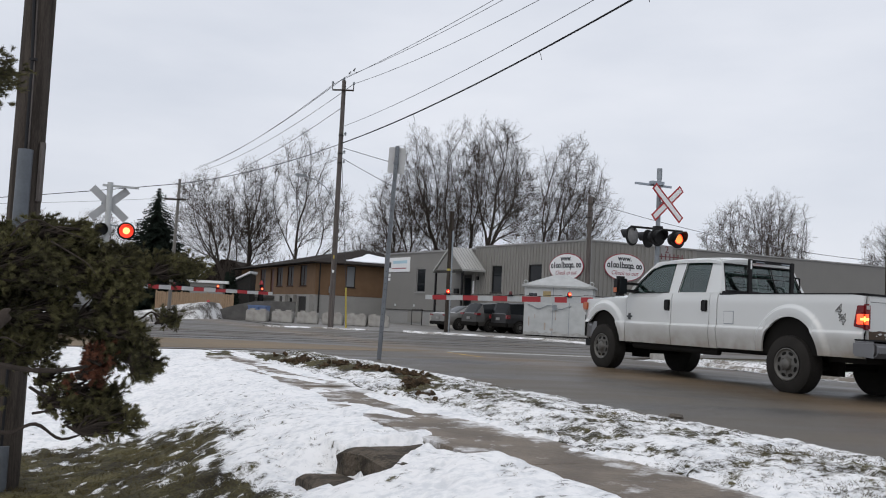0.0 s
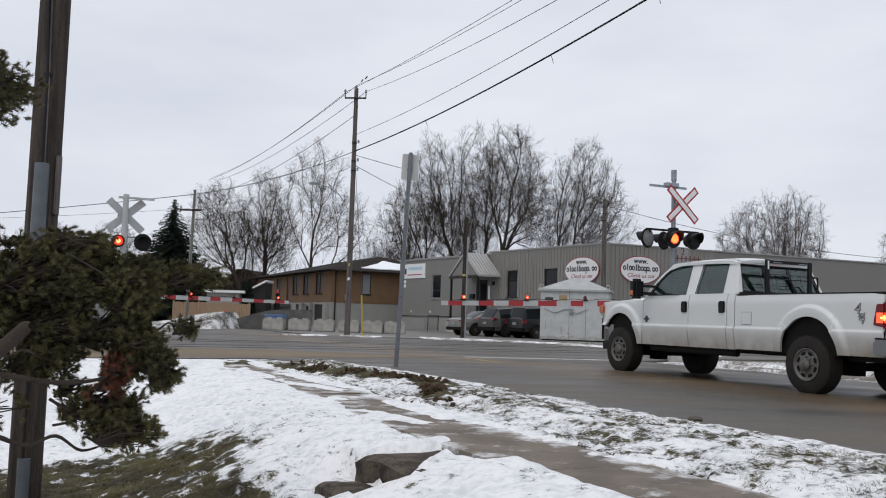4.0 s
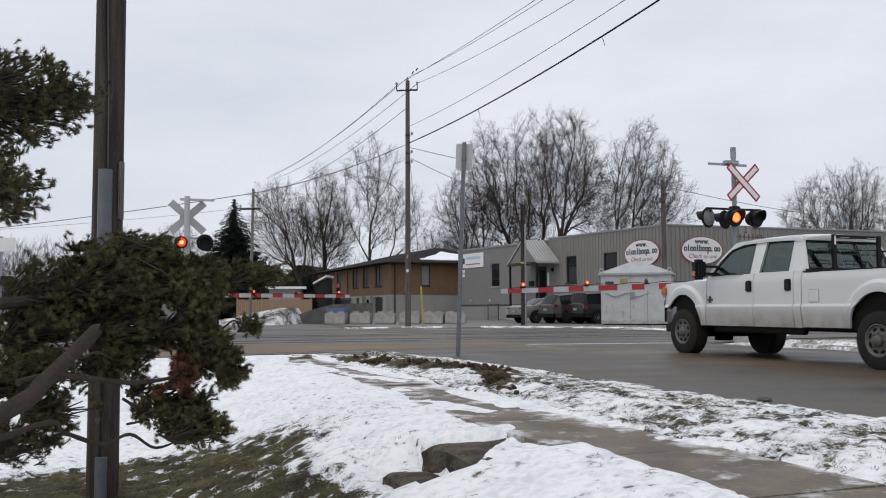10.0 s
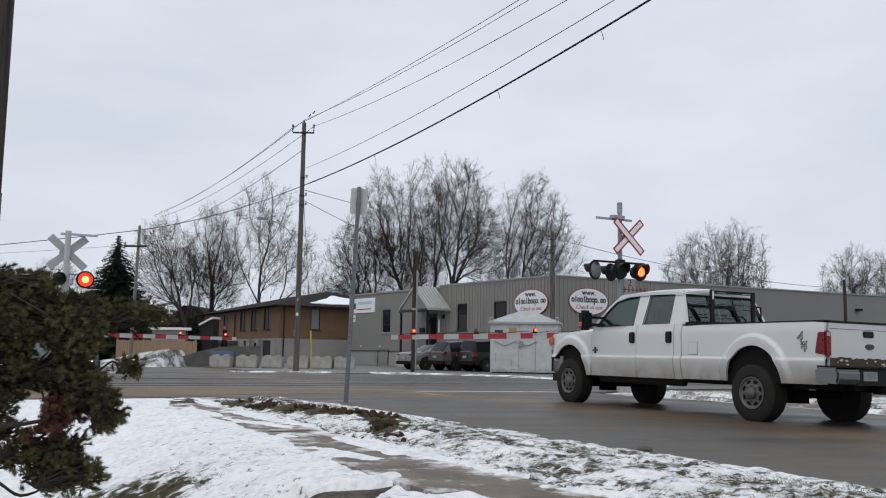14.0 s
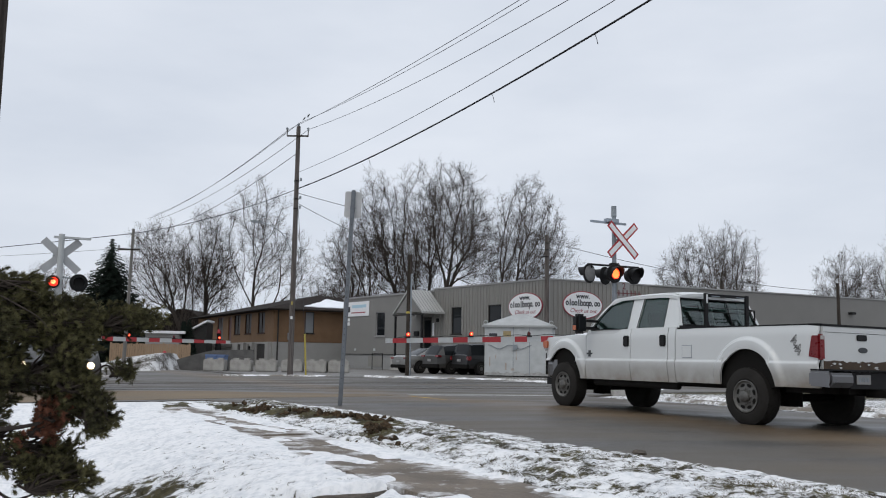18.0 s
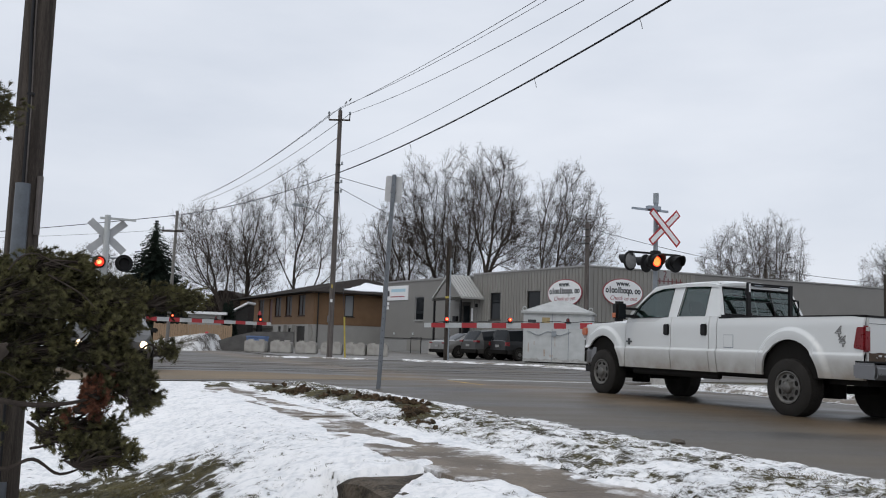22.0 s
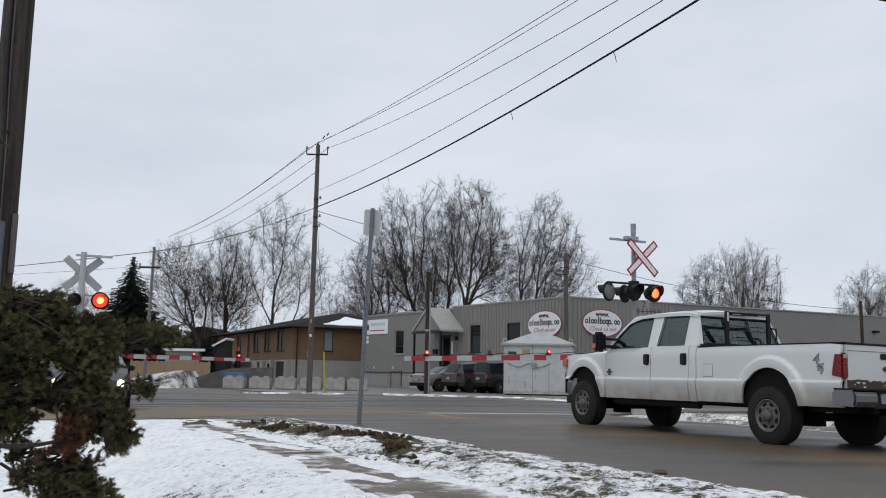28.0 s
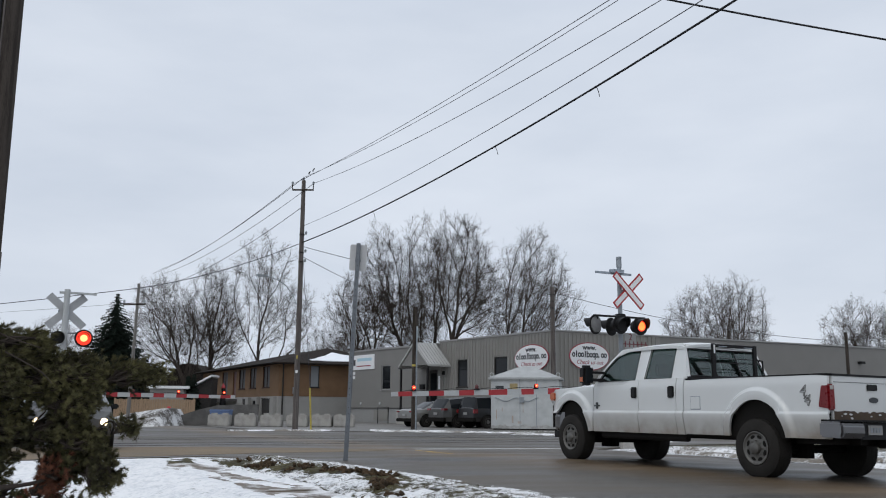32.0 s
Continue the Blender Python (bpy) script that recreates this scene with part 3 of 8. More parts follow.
def snow_strip(name, path, half, label, seed):
    """A ragged low ribbon of old snow along (s, d) points."""
    b = Builder()
    pts = []
    for (s0, d0), (s1, d1) in zip(path, path[1:]):
        k = max(2, int(math.hypot(s1 - s0, d1 - d0) / 0.25))
        pts += [(s0 + (s1 - s0) * i / k, d0 + (d1 - d0) * i / k, s1 - s0, d1 - d0) for i in range(k)]
    for i, (s, d, ds, dd) in enumerate(pts):
        ln = math.hypot(ds, dd)
        ns, nd = -dd / ln, ds / ln
        w = half * (0.6 + 0.9 * noise.noise(Vector((i * 0.13, seed, 0))) + 0.6 * noise.noise(Vector((i * 0.5, seed, 5))))
        w = max(0.02, w) * min(1.0, i / 4, (len(pts) - 1 - i) / 4)
        off = 0.4 * half * noise.noise(Vector((i * 0.2, seed, 9)))
        for f, z in ((-1, -0.02), (-0.6, 0.035), (0, 0.06), (0.6, 0.035), (1, -0.02)):
            b.v.append(road_point(s + ns * (w * f + off), d + nd * (w * f + off), z + 0.015 * noise.noise(Vector((s * 3, d * 3, f)))))
    b.f = [(i * 5 + j, i * 5 + j + 1, (i + 1) * 5 + j + 1, (i + 1) * 5 + j) for i in range(len(pts) - 1) for j in range(4)]
    tagged(part(name, b, M_OLD_SNOW, smooth=True), label, "snow", kind="stuff")


snow_strip("snow_strip", [(22.5, 19.3), (29.8, 20.8), (32.4, 20.8), (34.4, 20.1), (36.0, 18.9), (37.5, 17.7), (38.95, 16.0)], 1.15, "ribbon of old snow before the parking lot", 3)
snow_strip("snow_strip", [(38.9, 14.6), (39.2, 12.0), (39.0, 9.5)], 0.4, "thin broken ribbon of old snow", 5)
snow_strip("snow_strip", [(2.0, 14.7), (10.0, 14.6), (17.5, 14.9)], 0.3, "ploughed snow along the road's far edge", 8)
snow_strip("snow_strip", [(2.0, 16.0), (10.0, 16.1), (19.0, 16.4)], 0.22, "old snow on the far verge", 11)
snow_strip("snow_strip", [(36.8, 5.0), (38.5, 3.0), (40.5, 2.4)], 0.3, "thin ribbon of old snow", 14)


# ---- buildings ----


def facade(p0, p1, z=0.0):
    """A frame with x along the wall from p0 to p1, z up and y into the building."""
    a, b = Vector((*p0, 0)), Vector((*p1, 0))
    x = (b - a).normalized()
    y = Vector((-x.y, x.x, 0))
    m = Matrix.Identity(4)
    for i, c in enumerate((x, y, Vector((0, 0, 1)))):
        m.col[i][:3] = c
    m.translation = Vector((*p0, z))
    return m


def wall_with_holes(b, length, z0, z1, holes, thick=0.25):
    """One connected wall with rectangular openings (x0, x1, z0, z1) through it."""
    xs = sorted({0.0, length, *[v for h in holes for v in h[:2]]})
    zs = sorted({z0, z1, *[min(max(v, z0), z1) for h in holes for v in h[2:]]})

    def solid(i, j):
        if not (0 <= i < len(xs) - 1 and 0 <= j < len(zs) - 1):
            return False
        x, z = (xs[i] + xs[i + 1]) / 2, (zs[j] + zs[j + 1]) / 2
        return not any(h[0] < x < h[1] and h[2] < z < h[3] for h in holes)
    n, m = len(xs), len(zs)
    base = len(b.v)
    b.v += [(x, y, z) for y in (0.0, thick) for x in xs for z in zs]

    def at(y, i, j):
        return base + (y * n + i) * m + j
    for i in range(n - 1):
        for j in range(m - 1):
            if not solid(i, j):
                continue
            b.f += [(at(0, i, j), at(0, i + 1, j), at(0, i + 1, j + 1), at(0, i, j + 1)), (at(1, i, j + 1), at(1, i + 1, j + 1), at(1, i + 1, j), at(1, i, j))]
            for di, dj, p, q in ((-1, 0, (i, j), (i, j + 1)), (1, 0, (i + 1, j), (i + 1, j + 1)), (0, -1, (i, j), (i + 1, j)), (0, 1, (i, j + 1), (i + 1, j + 1))):
                if not solid(i + di, j + dj):
                    b.f.append((at(0, *p), at(0, *q), at(1, *q), at(1, *p)))
    return b


RIB_MESHES = {}


def ribs(parent, length, pitch, low, high, holes):
    """Raised seams of steel cladding, one piece each; pieces of one length share a mesh."""
    for i in range(int(length / pitch)):
        x = (i + 0.5) * pitch
        lo = low
        for g0, g1 in sorted((h[2] - 0.06, h[3] + 0.06) for h in holes if h[0] - 0.08 < x < h[1] + 0.08) + [(high, high)]:
            if g0 - lo > 0.1:
                key = round(g0 - lo, 2)
                if key not in RIB_MESHES:
                    me = bpy.data.meshes.new("rib")
                    me.from_pydata([(-0.06, 0.0, 0), (0.06, 0.0, 0), (0.04, -0.055, 0), (-0.04, -0.055, 0), (-0.06, 0.0, key), (0.06, 0.0, key), (0.04, -0.055, key), (-0.04, -0.055, key)], [], [(0, 3, 7, 4), (3, 2, 6, 7), (2, 1, 5, 6), (0, 1, 2, 3), (4, 7, 6, 5)])
                    me.materials.append(M_GREY_CLAD)
                    RIB_MESHES[key] = me
                o = new("rib", RIB_MESHES[key])
                o.parent = parent
                o.matrix_basis = Matrix.Translation((x, -0.001, lo))
            lo = g1


def window(parent, x0, x1, z0, z1, at, frame_mat, glass_mat, depth=0.1, bars=(), sill=True, name="window"):
    """A framed pane in an opening."""
    w = Builder()
    t = 0.06
    for a, c, e, g in ((x0, x0 + t, z0, z1), (x1 - t, x1, z0, z1), (x0 + t, x1 - t, z0, z0 + t), (x0 + t, x1 - t, z1 - t, z1)):
        w.box(a, c, depth - 0.05, depth + 0.05, e, g)
    for xb in bars:
        w.box(xb - 0.025, xb + 0.025, depth - 0.04, depth + 0.04, z0 + t, z1 - t)
    win = part(name, w, frame_mat, parent, at=at)
    part("pane", Builder().box(x0 + t, x1 - t, depth, depth + 0.012, z0 + t, z1 - t), glass_mat, win)
    if sill:
        part("sill", Builder().box(x0 - 0.08, x1 + 0.08, -0.06, 0.06, z0 - 0.07, z0 - 0.002), frame_mat, win)
    return win


def grey_building():
    b0, a0, c0 = (-8.64, 74.0), (5.84, 54.0), (37.0, 70.3)
    top = 5.62
    bld = thing("warehouse", "long low grey metal-clad commercial building with flat roof", "building")
    fl, fr = facade(b0, a0), facade(a0, c0)
    llen, rlen = 24.69, 35.1
    holes = [(5.1, 6.4, 2.46, 4.28), (11.5, 12.62, 1.05, 3.75), (14.95, 16.1, 2.5, 4.31), (18.95, 20.3, 2.5, 4.32)]
    part("wall", wall_with_holes(Builder(), 12.9, 1.08, top - 0.14, [h for h in holes if h[1] < 12.9]), M_GREY_SMOOTH, bld, "smooth grey wall panels", at=fl)
    east = [(h[0] - 12.9, h[1] - 12.9, h[2], h[3]) for h in holes if h[0] > 12.9]
    clad = part("wall", wall_with_holes(Builder(), llen - 12.9, 1.08, top, east), M_GREY_CLAD, bld, "ribbed grey steel cladding", at=fl @ Matrix.Translation((12.9, 0, 0)))
    ribs(clad, llen - 12.9, 0.3, 1.12, top - 0.05, east)
    part("foundation", Builder().box(0.03, llen - 0.03, 0.03, 0.3, -0.3, 1.08), M_GREY_TRIM, bld, "painted grey concrete base", at=fl)
    clad = part("wall", wall_with_holes(Builder(), 8.0, 0.0, top, []), M_GREY_CLAD, bld, "ribbed grey steel cladding", at=fr)
    ribs(clad, 8.0, 0.3, 0.1, top - 0.05, [])
    part("wall", wall_with_holes(Builder(), rlen - 8.0, 0.0, top - 0.02, []), M_GREY_SMOOTH, bld, "plain grey wall", at=fr @ Matrix.Translation((8.0, 0, 0)))
    back = Builder()
    fb = facade((-8.64 + 0.875 * 30, 74 + 0.484 * 30), b0)
    back.box(0, 30, 0, 0.25, -0.2, top - 0.15, fb)
    fc = facade(c0, (37 - 14.48, 70.3 + 20))
    back.box(0, 24.7, 0, 0.25, -0.2, top - 0.03, fc)
    part("wall", back, M_GREY_SMOOTH, bld, "plain grey rear walls")
    roof = Builder()
    pts = [Vector((*b0, 0)), Vector((*a0, 0)), Vector((*c0, 0)), Vector((c0[0] - 14.48, c0[1] + 20, 0))]
    mid = sum(pts, Vector()) / 4
    pts = [p + (mid - p).normalized() * 0.35 for p in pts]
    roof.add([p + Vector((0, 0, top - 0.35)) for p in pts] + [p + Vector((0, 0, top - 0.5)) for p in pts], [(0, 1, 2, 3), (7, 6, 5, 4), (0, 4, 5, 1), (1, 5, 6, 2), (2, 6, 7, 3), (3, 7, 4, 0)])
    part("roof", roof, M_SNOW, bld, "flat roof under snow")
    part("parapet_cap", Builder().box(-0.05, 12.9, -0.07, 0.32, top - 0.138, top - 0.03), M_GREY_TRIM, bld, at=fl)
    part("parapet_cap", Builder().box(12.9, llen + 0.06, -0.07, 0.32, top + 0.002, top + 0.1), M_GREY_TRIM, bld, at=fl)
    part("parapet_cap", Builder().box(0.0, rlen, -0.06, 0.32, top + 0.004, top + 0.09), M_GREY_TRIM, bld, at=fr)
    part("corner_trim", Builder().box(-0.06, 0.1, -0.055, 0.1, 0.0, top), M_GREY_TRIM, bld, at=fr)
    part("drip_flashing", Builder().box(0, llen, -0.03, 0.03, 1.05, 1.1), M_DARK_TRIM, bld, at=fl)
    for h in (holes[0], holes[2], holes[3]):
        window(bld, h[0], h[1], h[2], h[3], fl, M_GREY_TRIM if h[0] < 14 else M_DARK_TRIM, M_WIN)
    door = part("door", Builder().box(11.56, 12.56, 0.08, 0.14, 1.08, 3.7), M_DARK_TRIM, bld, "dark glazed entrance door", at=fl)
    part("pane", Builder().box(11.72, 12.4, 0.06, 0.075, 1.5, 3.5), M_WIN, door)
    part("notice", Builder().box(12.75, 13.1, -0.02, -0.008, 2.4, 3.3), M_WHITE_PLASTIC, bld, "white paper notice", at=fl)
    part("mailbox", Builder().box(10.6, 11.1, -0.16, -0.004, 2.4, 2.75), M_BLACK, bld, "black wall mailbox", at=fl)
    # gabled entrance canopy
    cx, hw, out = 12.45, 1.85, 1.95
    can = part("canopy_roof", Builder().prism([(cx - hw, 3.86), (cx, 5.42), (cx + hw, 3.86), (cx + hw, 3.99), (cx, 5.56), (cx - hw, 3.99)], -out, -0.05), M_CANOPY, bld, "pale ribbed metal canopy roof", at=fl)
    for i in range(8):
        y = -out + 0.1 + i * 0.25
        for sgn in (-1, 1):
            part("seam", Builder().tube([(cx + sgn * 0.02, y, 5.575), (cx + sgn * hw, y, 4.01)], 0.022, 5), M_GREY_TRIM, can)
    part("gable", Builder().prism([(cx - hw + 0.25, 3.97), (cx, 5.36), (cx + hw - 0.25, 3.97)], -out + 0.08, -out + 0.14), M_GREY_SMOOTH, can)
    part("fascia", Builder().box(cx - hw, cx + hw, -out, -out + 0.1, 3.76, 3.856), M_DARK_TRIM, can)
    for x in (cx - hw + 0.2, cx + hw - 0.2):
        part("canopy_post", Builder().box(x - 0.06, x + 0.06, -out + 0.05, -out + 0.17, 0.9, 3.756), M_BLACK, bld, at=fl)
    part("landing", Builder().box(10.6, 14.4, -2.1, -0.0, -0.2, 0.95), M_CONCRETE, bld, at=fl)
    part("wall_lamp", Builder().box(13.35, 13.5, -0.14, -0.003, 3.35, 3.6), M_BLACK, bld, at=fl)
    rail = Builder()
    for x in (9.0, 10.4):
        rail.tube([(x, -2.6, 0), (x, -2.6, 1.15)], 0.03, 6)
    rail.tube([(9.0, -2.6, 1.13), (10.4, -2.6, 1.13)], 0.025, 6)
    part("handrail", rail, M_BLACK, bld, at=fl)
    part("vent_hatch", Builder().box(4.1, 6.1, -0.02, 0.025, 0.15, 0.95), M_GREY_CLAD, bld, at=fl)
    for x in (2.0, 4.9):
        part("outlet_box", Builder().box(x, x + 0.22, -0.05, -0.003, 1.35, 1.52), M_WHITE_STEEL, bld, at=fl)
    num = Builder()
    for i in range(2):
        num.box(0.72, 1.1, -0.03, -0.004, 3.35 + i * 0.33, 3.6 + i * 0.33)
    part("number_plate", num, M_WHITE_PLASTIC, bld, "white number bars", at=fl)
    brd = part("signboard", Builder().box(0.7, 4.1, -0.06, -0.004, 4.06, 5.2), M_WHITE_PLASTIC, bld, "white signboard with faded blue lettering", at=fl)
    part("logo_bar", Builder().box(1.5, 3.7, -0.068, -0.061, 4.72, 4.95), M_PALE_BLUE, brd)
    part("logo_bar", Builder().box(0.85, 1.2, -0.068, -0.061, 4.4, 4.85), M_SIGN_INK, brd)
    part("lettering_bar", Builder().box(1.4, 3.6, -0.068, -0.061, 4.3, 4.38), M_SIGN_RED, brd)
    lamp = Builder()
    lamp.box(26.0, 26.4, -0.35, -0.003, 4.45, 4.62)
    part("flood_lamp", lamp, M_BLACK, bld, at=fr)
    for at, x, z, w in ((fl, 22.72, 4.1, 1.58), (fr, 2.46, 4.2, 1.46)):
        oval_sign(bld, at, x, z, w)
    return bld


def oval_sign(parent, at, x, z, a):
    """A white oval advertising board with a red rim."""
    c = 0.84

    def disc(b, ra, rc, y0, y1, k=40):
        b.prism([(x + ra * math.cos(2 * math.pi * i / k), z + rc * math.sin(2 * math.pi * i / k)) for i in range(k)], y0, y1)
        return b
    o = part("oval_sign", disc(Builder(), a, c, -0.1, -0.046), M_SIGN_RED, parent, "white oval sign with red rim and black lettering", at=at)
    part("face", disc(Builder(), a - 0.055, c - 0.055, -0.112, -0.101), M_WHITE_PLASTIC, o)
    cu = bpy.data.curves.new("prefix", "FONT")
    cu.body, cu.size, cu.align_x, cu.extrude, cu.offset = "www.", 0.42, "CENTER", 0.004, 0.014
    t = new("prefix", cu)
    t.data.materials.append(M_SIGN_INK)
    t.parent = o
    t.matrix_basis = Matrix.Translation((x, -0.118, z + 0.4)) @ pose(0, 0, 0, 90, 0, 0)
    # the name as plain rounds and bars
    def mark(x0, x1, y, z0, z1):
        part("lettering_mark", Builder().box(x0, x1, y, y + 0.009, z0, z1), M_SIGN_INK, o)

    def ring(cx, half, high):
        k, word = 14, Builder()
        for i in range(k):
            a0, a1 = 2 * math.pi * i / k, 2 * math.pi * (i + 1) / k
            quad = [(cx + f * half * math.cos(a), z + 0.08 + f * high * math.sin(a)) for f, a in ((1, a0), (1, a1), (0.42, a1), (0.42, a0))]
            word.prism(quad, -0.122, -0.113)
        part("lettering_mark", word, M_SIGN_INK, o)
    step = 2 * (a - 0.3) / 11
    for i in range(12):
        cx = x - (a - 0.3) + i * step
        if i == 9:
            mark(cx - 0.1, cx - 0.02, -0.122, z - 0.065, z + 0.02)
        elif i in (1, 4):
            mark(cx - 0.04, cx + 0.04, -0.122, z - 0.065, z + 0.33)
        else:
            ring(cx, 0.118, 0.145)
        if i == 5:
            mark(cx - 0.115, cx - 0.045, -0.125, z - 0.065, z + 0.33)
        if i == 7:
            mark(cx + 0.045, cx + 0.115, -0.125, z - 0.2, z + 0.2)
    cu = bpy.data.curves.new("slogan", "FONT")
    cu.body, cu.size, cu.align_x, cu.shear, cu.extrude = "Check us out", 0.36, "CENTER", 0.35, 0.004
    t = new("slogan", cu)
    t.data.materials.append(M_SIGN_RED)
    t.parent = o
    t.matrix_basis = Matrix.Translation((x, -0.118, z - 0.46)) @ pose(0, 0, 0, 90, 0, 0)


def brick_house():
    hl, hc = (-27.05, 98.0), (-14.47, 75.0)
    hr = (hc[0] + 0.883 * 13, hc[1] + 0.469 * 13)
    h = thing("house", "two-storey tan brick house with dark hipped roof and snow patch", "house")
    fl, fr = facade(hl, hc), facade(hc, hr)
    length, eave = 26.21, 4.72
    wins = [(3.2, 5.2), (14.2, 16.3), (17.8, 19.8), (21.75, 23.75)]
    entry = (12.1, 13.3)
    holes = [(a, c, 2.75, 4.55) for a, c in wins] + [(8.1, 10.2, 2.3, 4.5), (*entry, 2.0, 4.45)]
    part("wall", wall_with_holes(Builder(), length, 2.0, eave, holes), M_BRICK_WALL, h, "tan brick upper storey", at=fl)
    doors = [(15.6, 17.0), (18.9, 19.9), (21.5, 24.2)]
    part("foundation", wall_with_holes(Builder(), length, -0.3, 1.998, [(a, c, -0.3, 1.85) for a, c in doors]), M_PARGE, h, "grey parged lower storey", at=fl)
    part("wall", wall_with_holes(Builder(), 13.0, 2.0, eave, [(2.7, 3.5, 2.75, 4.55), (8.5, 10.5, 2.9, 4.5)]), M_BRICK_WALL, h, "tan brick upper storey", at=fr @ Matrix.Translation((0.002, 0.002, 0)))
    part("foundation", Builder().box(0.03, 13.0, 0.03, 0.25, -0.3, 1.998), M_PARGE, h, "grey parged lower storey", at=fr)
    for i, (a, c) in enumerate(wins):
        window(h, a, c, 2.75, 4.55, fl, M_FRAME_BROWN, M_WIN_HOUSE, bars=((a + c) / 2,))
    window(h, 2.7, 3.5, 2.75, 4.55, fr, M_DARK_TRIM, M_WIN_PALE)
    window(h, 8.5, 10.5, 2.9, 4.5, fr, M_DARK_TRIM, M_WIN)
    for a, c in doors:
        part("door", Builder().box(a + 0.02, c - 0.02, 0.1, 0.16, -0.2, 1.83), M_DARK_TRIM, h, "dark lower door", at=fl)
    window(h, 8.1, 10.2, 2.3, 4.5, fl, M_ENTRY, M_WIN_HOUSE, bars=(9.1,))
    part("door", Builder().box(entry[0] + 0.03, entry[1] - 0.03, 0.1, 0.16, 2.05, 4.42), M_ENTRY, h, "dark red-brown front door", at=fl)
    for x in (17.6, 20.2, 24.9):
        part("pier", Builder().box(x, x + 0.9, -0.3, -0.003, -0.2, 1.95), M_PARGE, h, "pale grey pier", at=fl)
    part("wall_lamp", Builder().box(20.55, 20.75, -0.45, -0.3, 1.3, 1.65), M_BLACK, h, at=fl)
    porch = part("porch_deck", Builder().box(3.0, 13.8, -2.2, -0.01, 1.6, 1.85), M_DARK_CONCRETE, h, "raised concrete porch", at=fl)
    part("porch_wall", Builder().box(3.0, 13.8, -2.2, -2.0, -0.2, 1.6), M_DARK_CONCRETE, porch, at=fl)
    for i in range(19):
        part("baluster", Builder().box(3.1 + i * 0.58, 3.16 + i * 0.58, -2.16, -2.1, 1.85, 2.75), M_DARK_TRIM, porch, at=fl)
    part("porch_rail", Builder().box(3.0, 13.8, -2.18, -2.08, 2.75, 2.82), M_DARK_TRIM, porch, at=fl)
    part("gutter", Builder().box(-0.8, length + 0.8, -0.86, -0.8, eave - 0.05, eave + 0.01), M_DARK_TRIM, h, "dark eaves gutter", at=fl)
    part("downpipe", Builder().tube([(0.35, -0.06, -0.2), (0.35, -0.06, eave)], 0.06, 8), M_DARK_TRIM, h, at=fr)
    part("meter_box", Builder().box(1.2, 1.5, -0.2, -0.003, 2.2, 2.75), M_GALV_DULL, h, at=fr)
    roof = Builder()
    o, z0, z1 = 0.8, eave, eave + 1.75
    p = fl @ Matrix.Translation((0, 0, 0))
    q = [(-o, -o), (length + o, -o), (length + o, 13 + o), (-o, 13 + o)]
    ridge = [(7.3, 6.5), (length - 6.5, 6.5)]
    vs = [p @ Vector((x, y, z0)) for x, y in q] + [p @ Vector((x, y, z1)) for x, y in ridge] + [p @ Vector((x, y, z0 - 0.1)) for x, y in q]
    roof.add(vs, [(0, 1, 5, 4), (1, 2, 5), (2, 3, 4, 5), (3, 0, 4), (6, 7, 1, 0), (7, 8, 2, 1), (8, 9, 3, 2), (9, 6, 0, 3), (9, 8, 7, 6)])
    part("roof", roof, M_SHINGLE, h, "dark brown shingled hip roof")
    sn = Builder()
    a, b2, c2 = Vector((length + o - 0.35, 1.2, z0 + 0.1)), Vector((length + o - 0.3, 12.6, z0 + 0.1)), Vector((length - 5.4, 6.5, z1 - 0.2))
    rim = []
    for i in range(36):
        t = i / 36 * 3
        u0, u1 = ((a, b2), (b2, c2), (c2, a))[int(t)]
        f = t - int(t)
        w = u0.lerp(u1, f)
        w = w.lerp((a + b2 + c2) / 3 + Vector((0, -1.2, 0)), 0.28 + 0.14 * random.random())
        rim.append(w)
    k = len(rim)
    sn.add([p @ (w + Vector((0, 0, 0.04))) for w in rim] + [p @ (w + Vector((0, 0, -0.1))) for w in rim], [tuple(range(k))] + [(i, (i + 1) % k, (i + 1) % k + k, i + k) for i in range(k)])
    part("snow_patch", sn, M_SNOW, h, "melting snow patch on the hip")
    return h


M_ENTRY = mat("red_brown_door_paint", (0.09, 0.025, 0.018), 0.5, vary=0.2, bump=0.05)
M_DARK_CONCRETE = mat("dark_concrete", (0.13, 0.125, 0.12), 0.9, vary=0.3, scale=2, fine=30, span=(0.43, 0.57))
M_NEEDLE_FAR = mat("spruce_needles", (0.02, 0.03, 0.022), 0.85, vary=0.5, scale=1, fine=8, bump=0, gloss=0.15)
M_PALE_BLUE = mat("pale_blue_ink", (0.42, 0.62, 0.72), 0.5, vary=0.1, bump=0)
M_SIGN_INK = mat("black_sign_ink", (0.03, 0.032, 0.04), 0.5, vary=0.1, bump=0)
M_SIGN_RED = mat("red_sign_ink", (0.32, 0.05, 0.07), 0.5, vary=0.1, bump=0)
M_WIN_PALE = glass("curtained_window_glass", (0.24, 0.25, 0.26), 0.08)
M_CANOPY = mat("pale_ribbed_steel", (0.4, 0.4, 0.385), 0.5, vary=0.12, scale=2, fine=30)
grey_building()
brick_house()


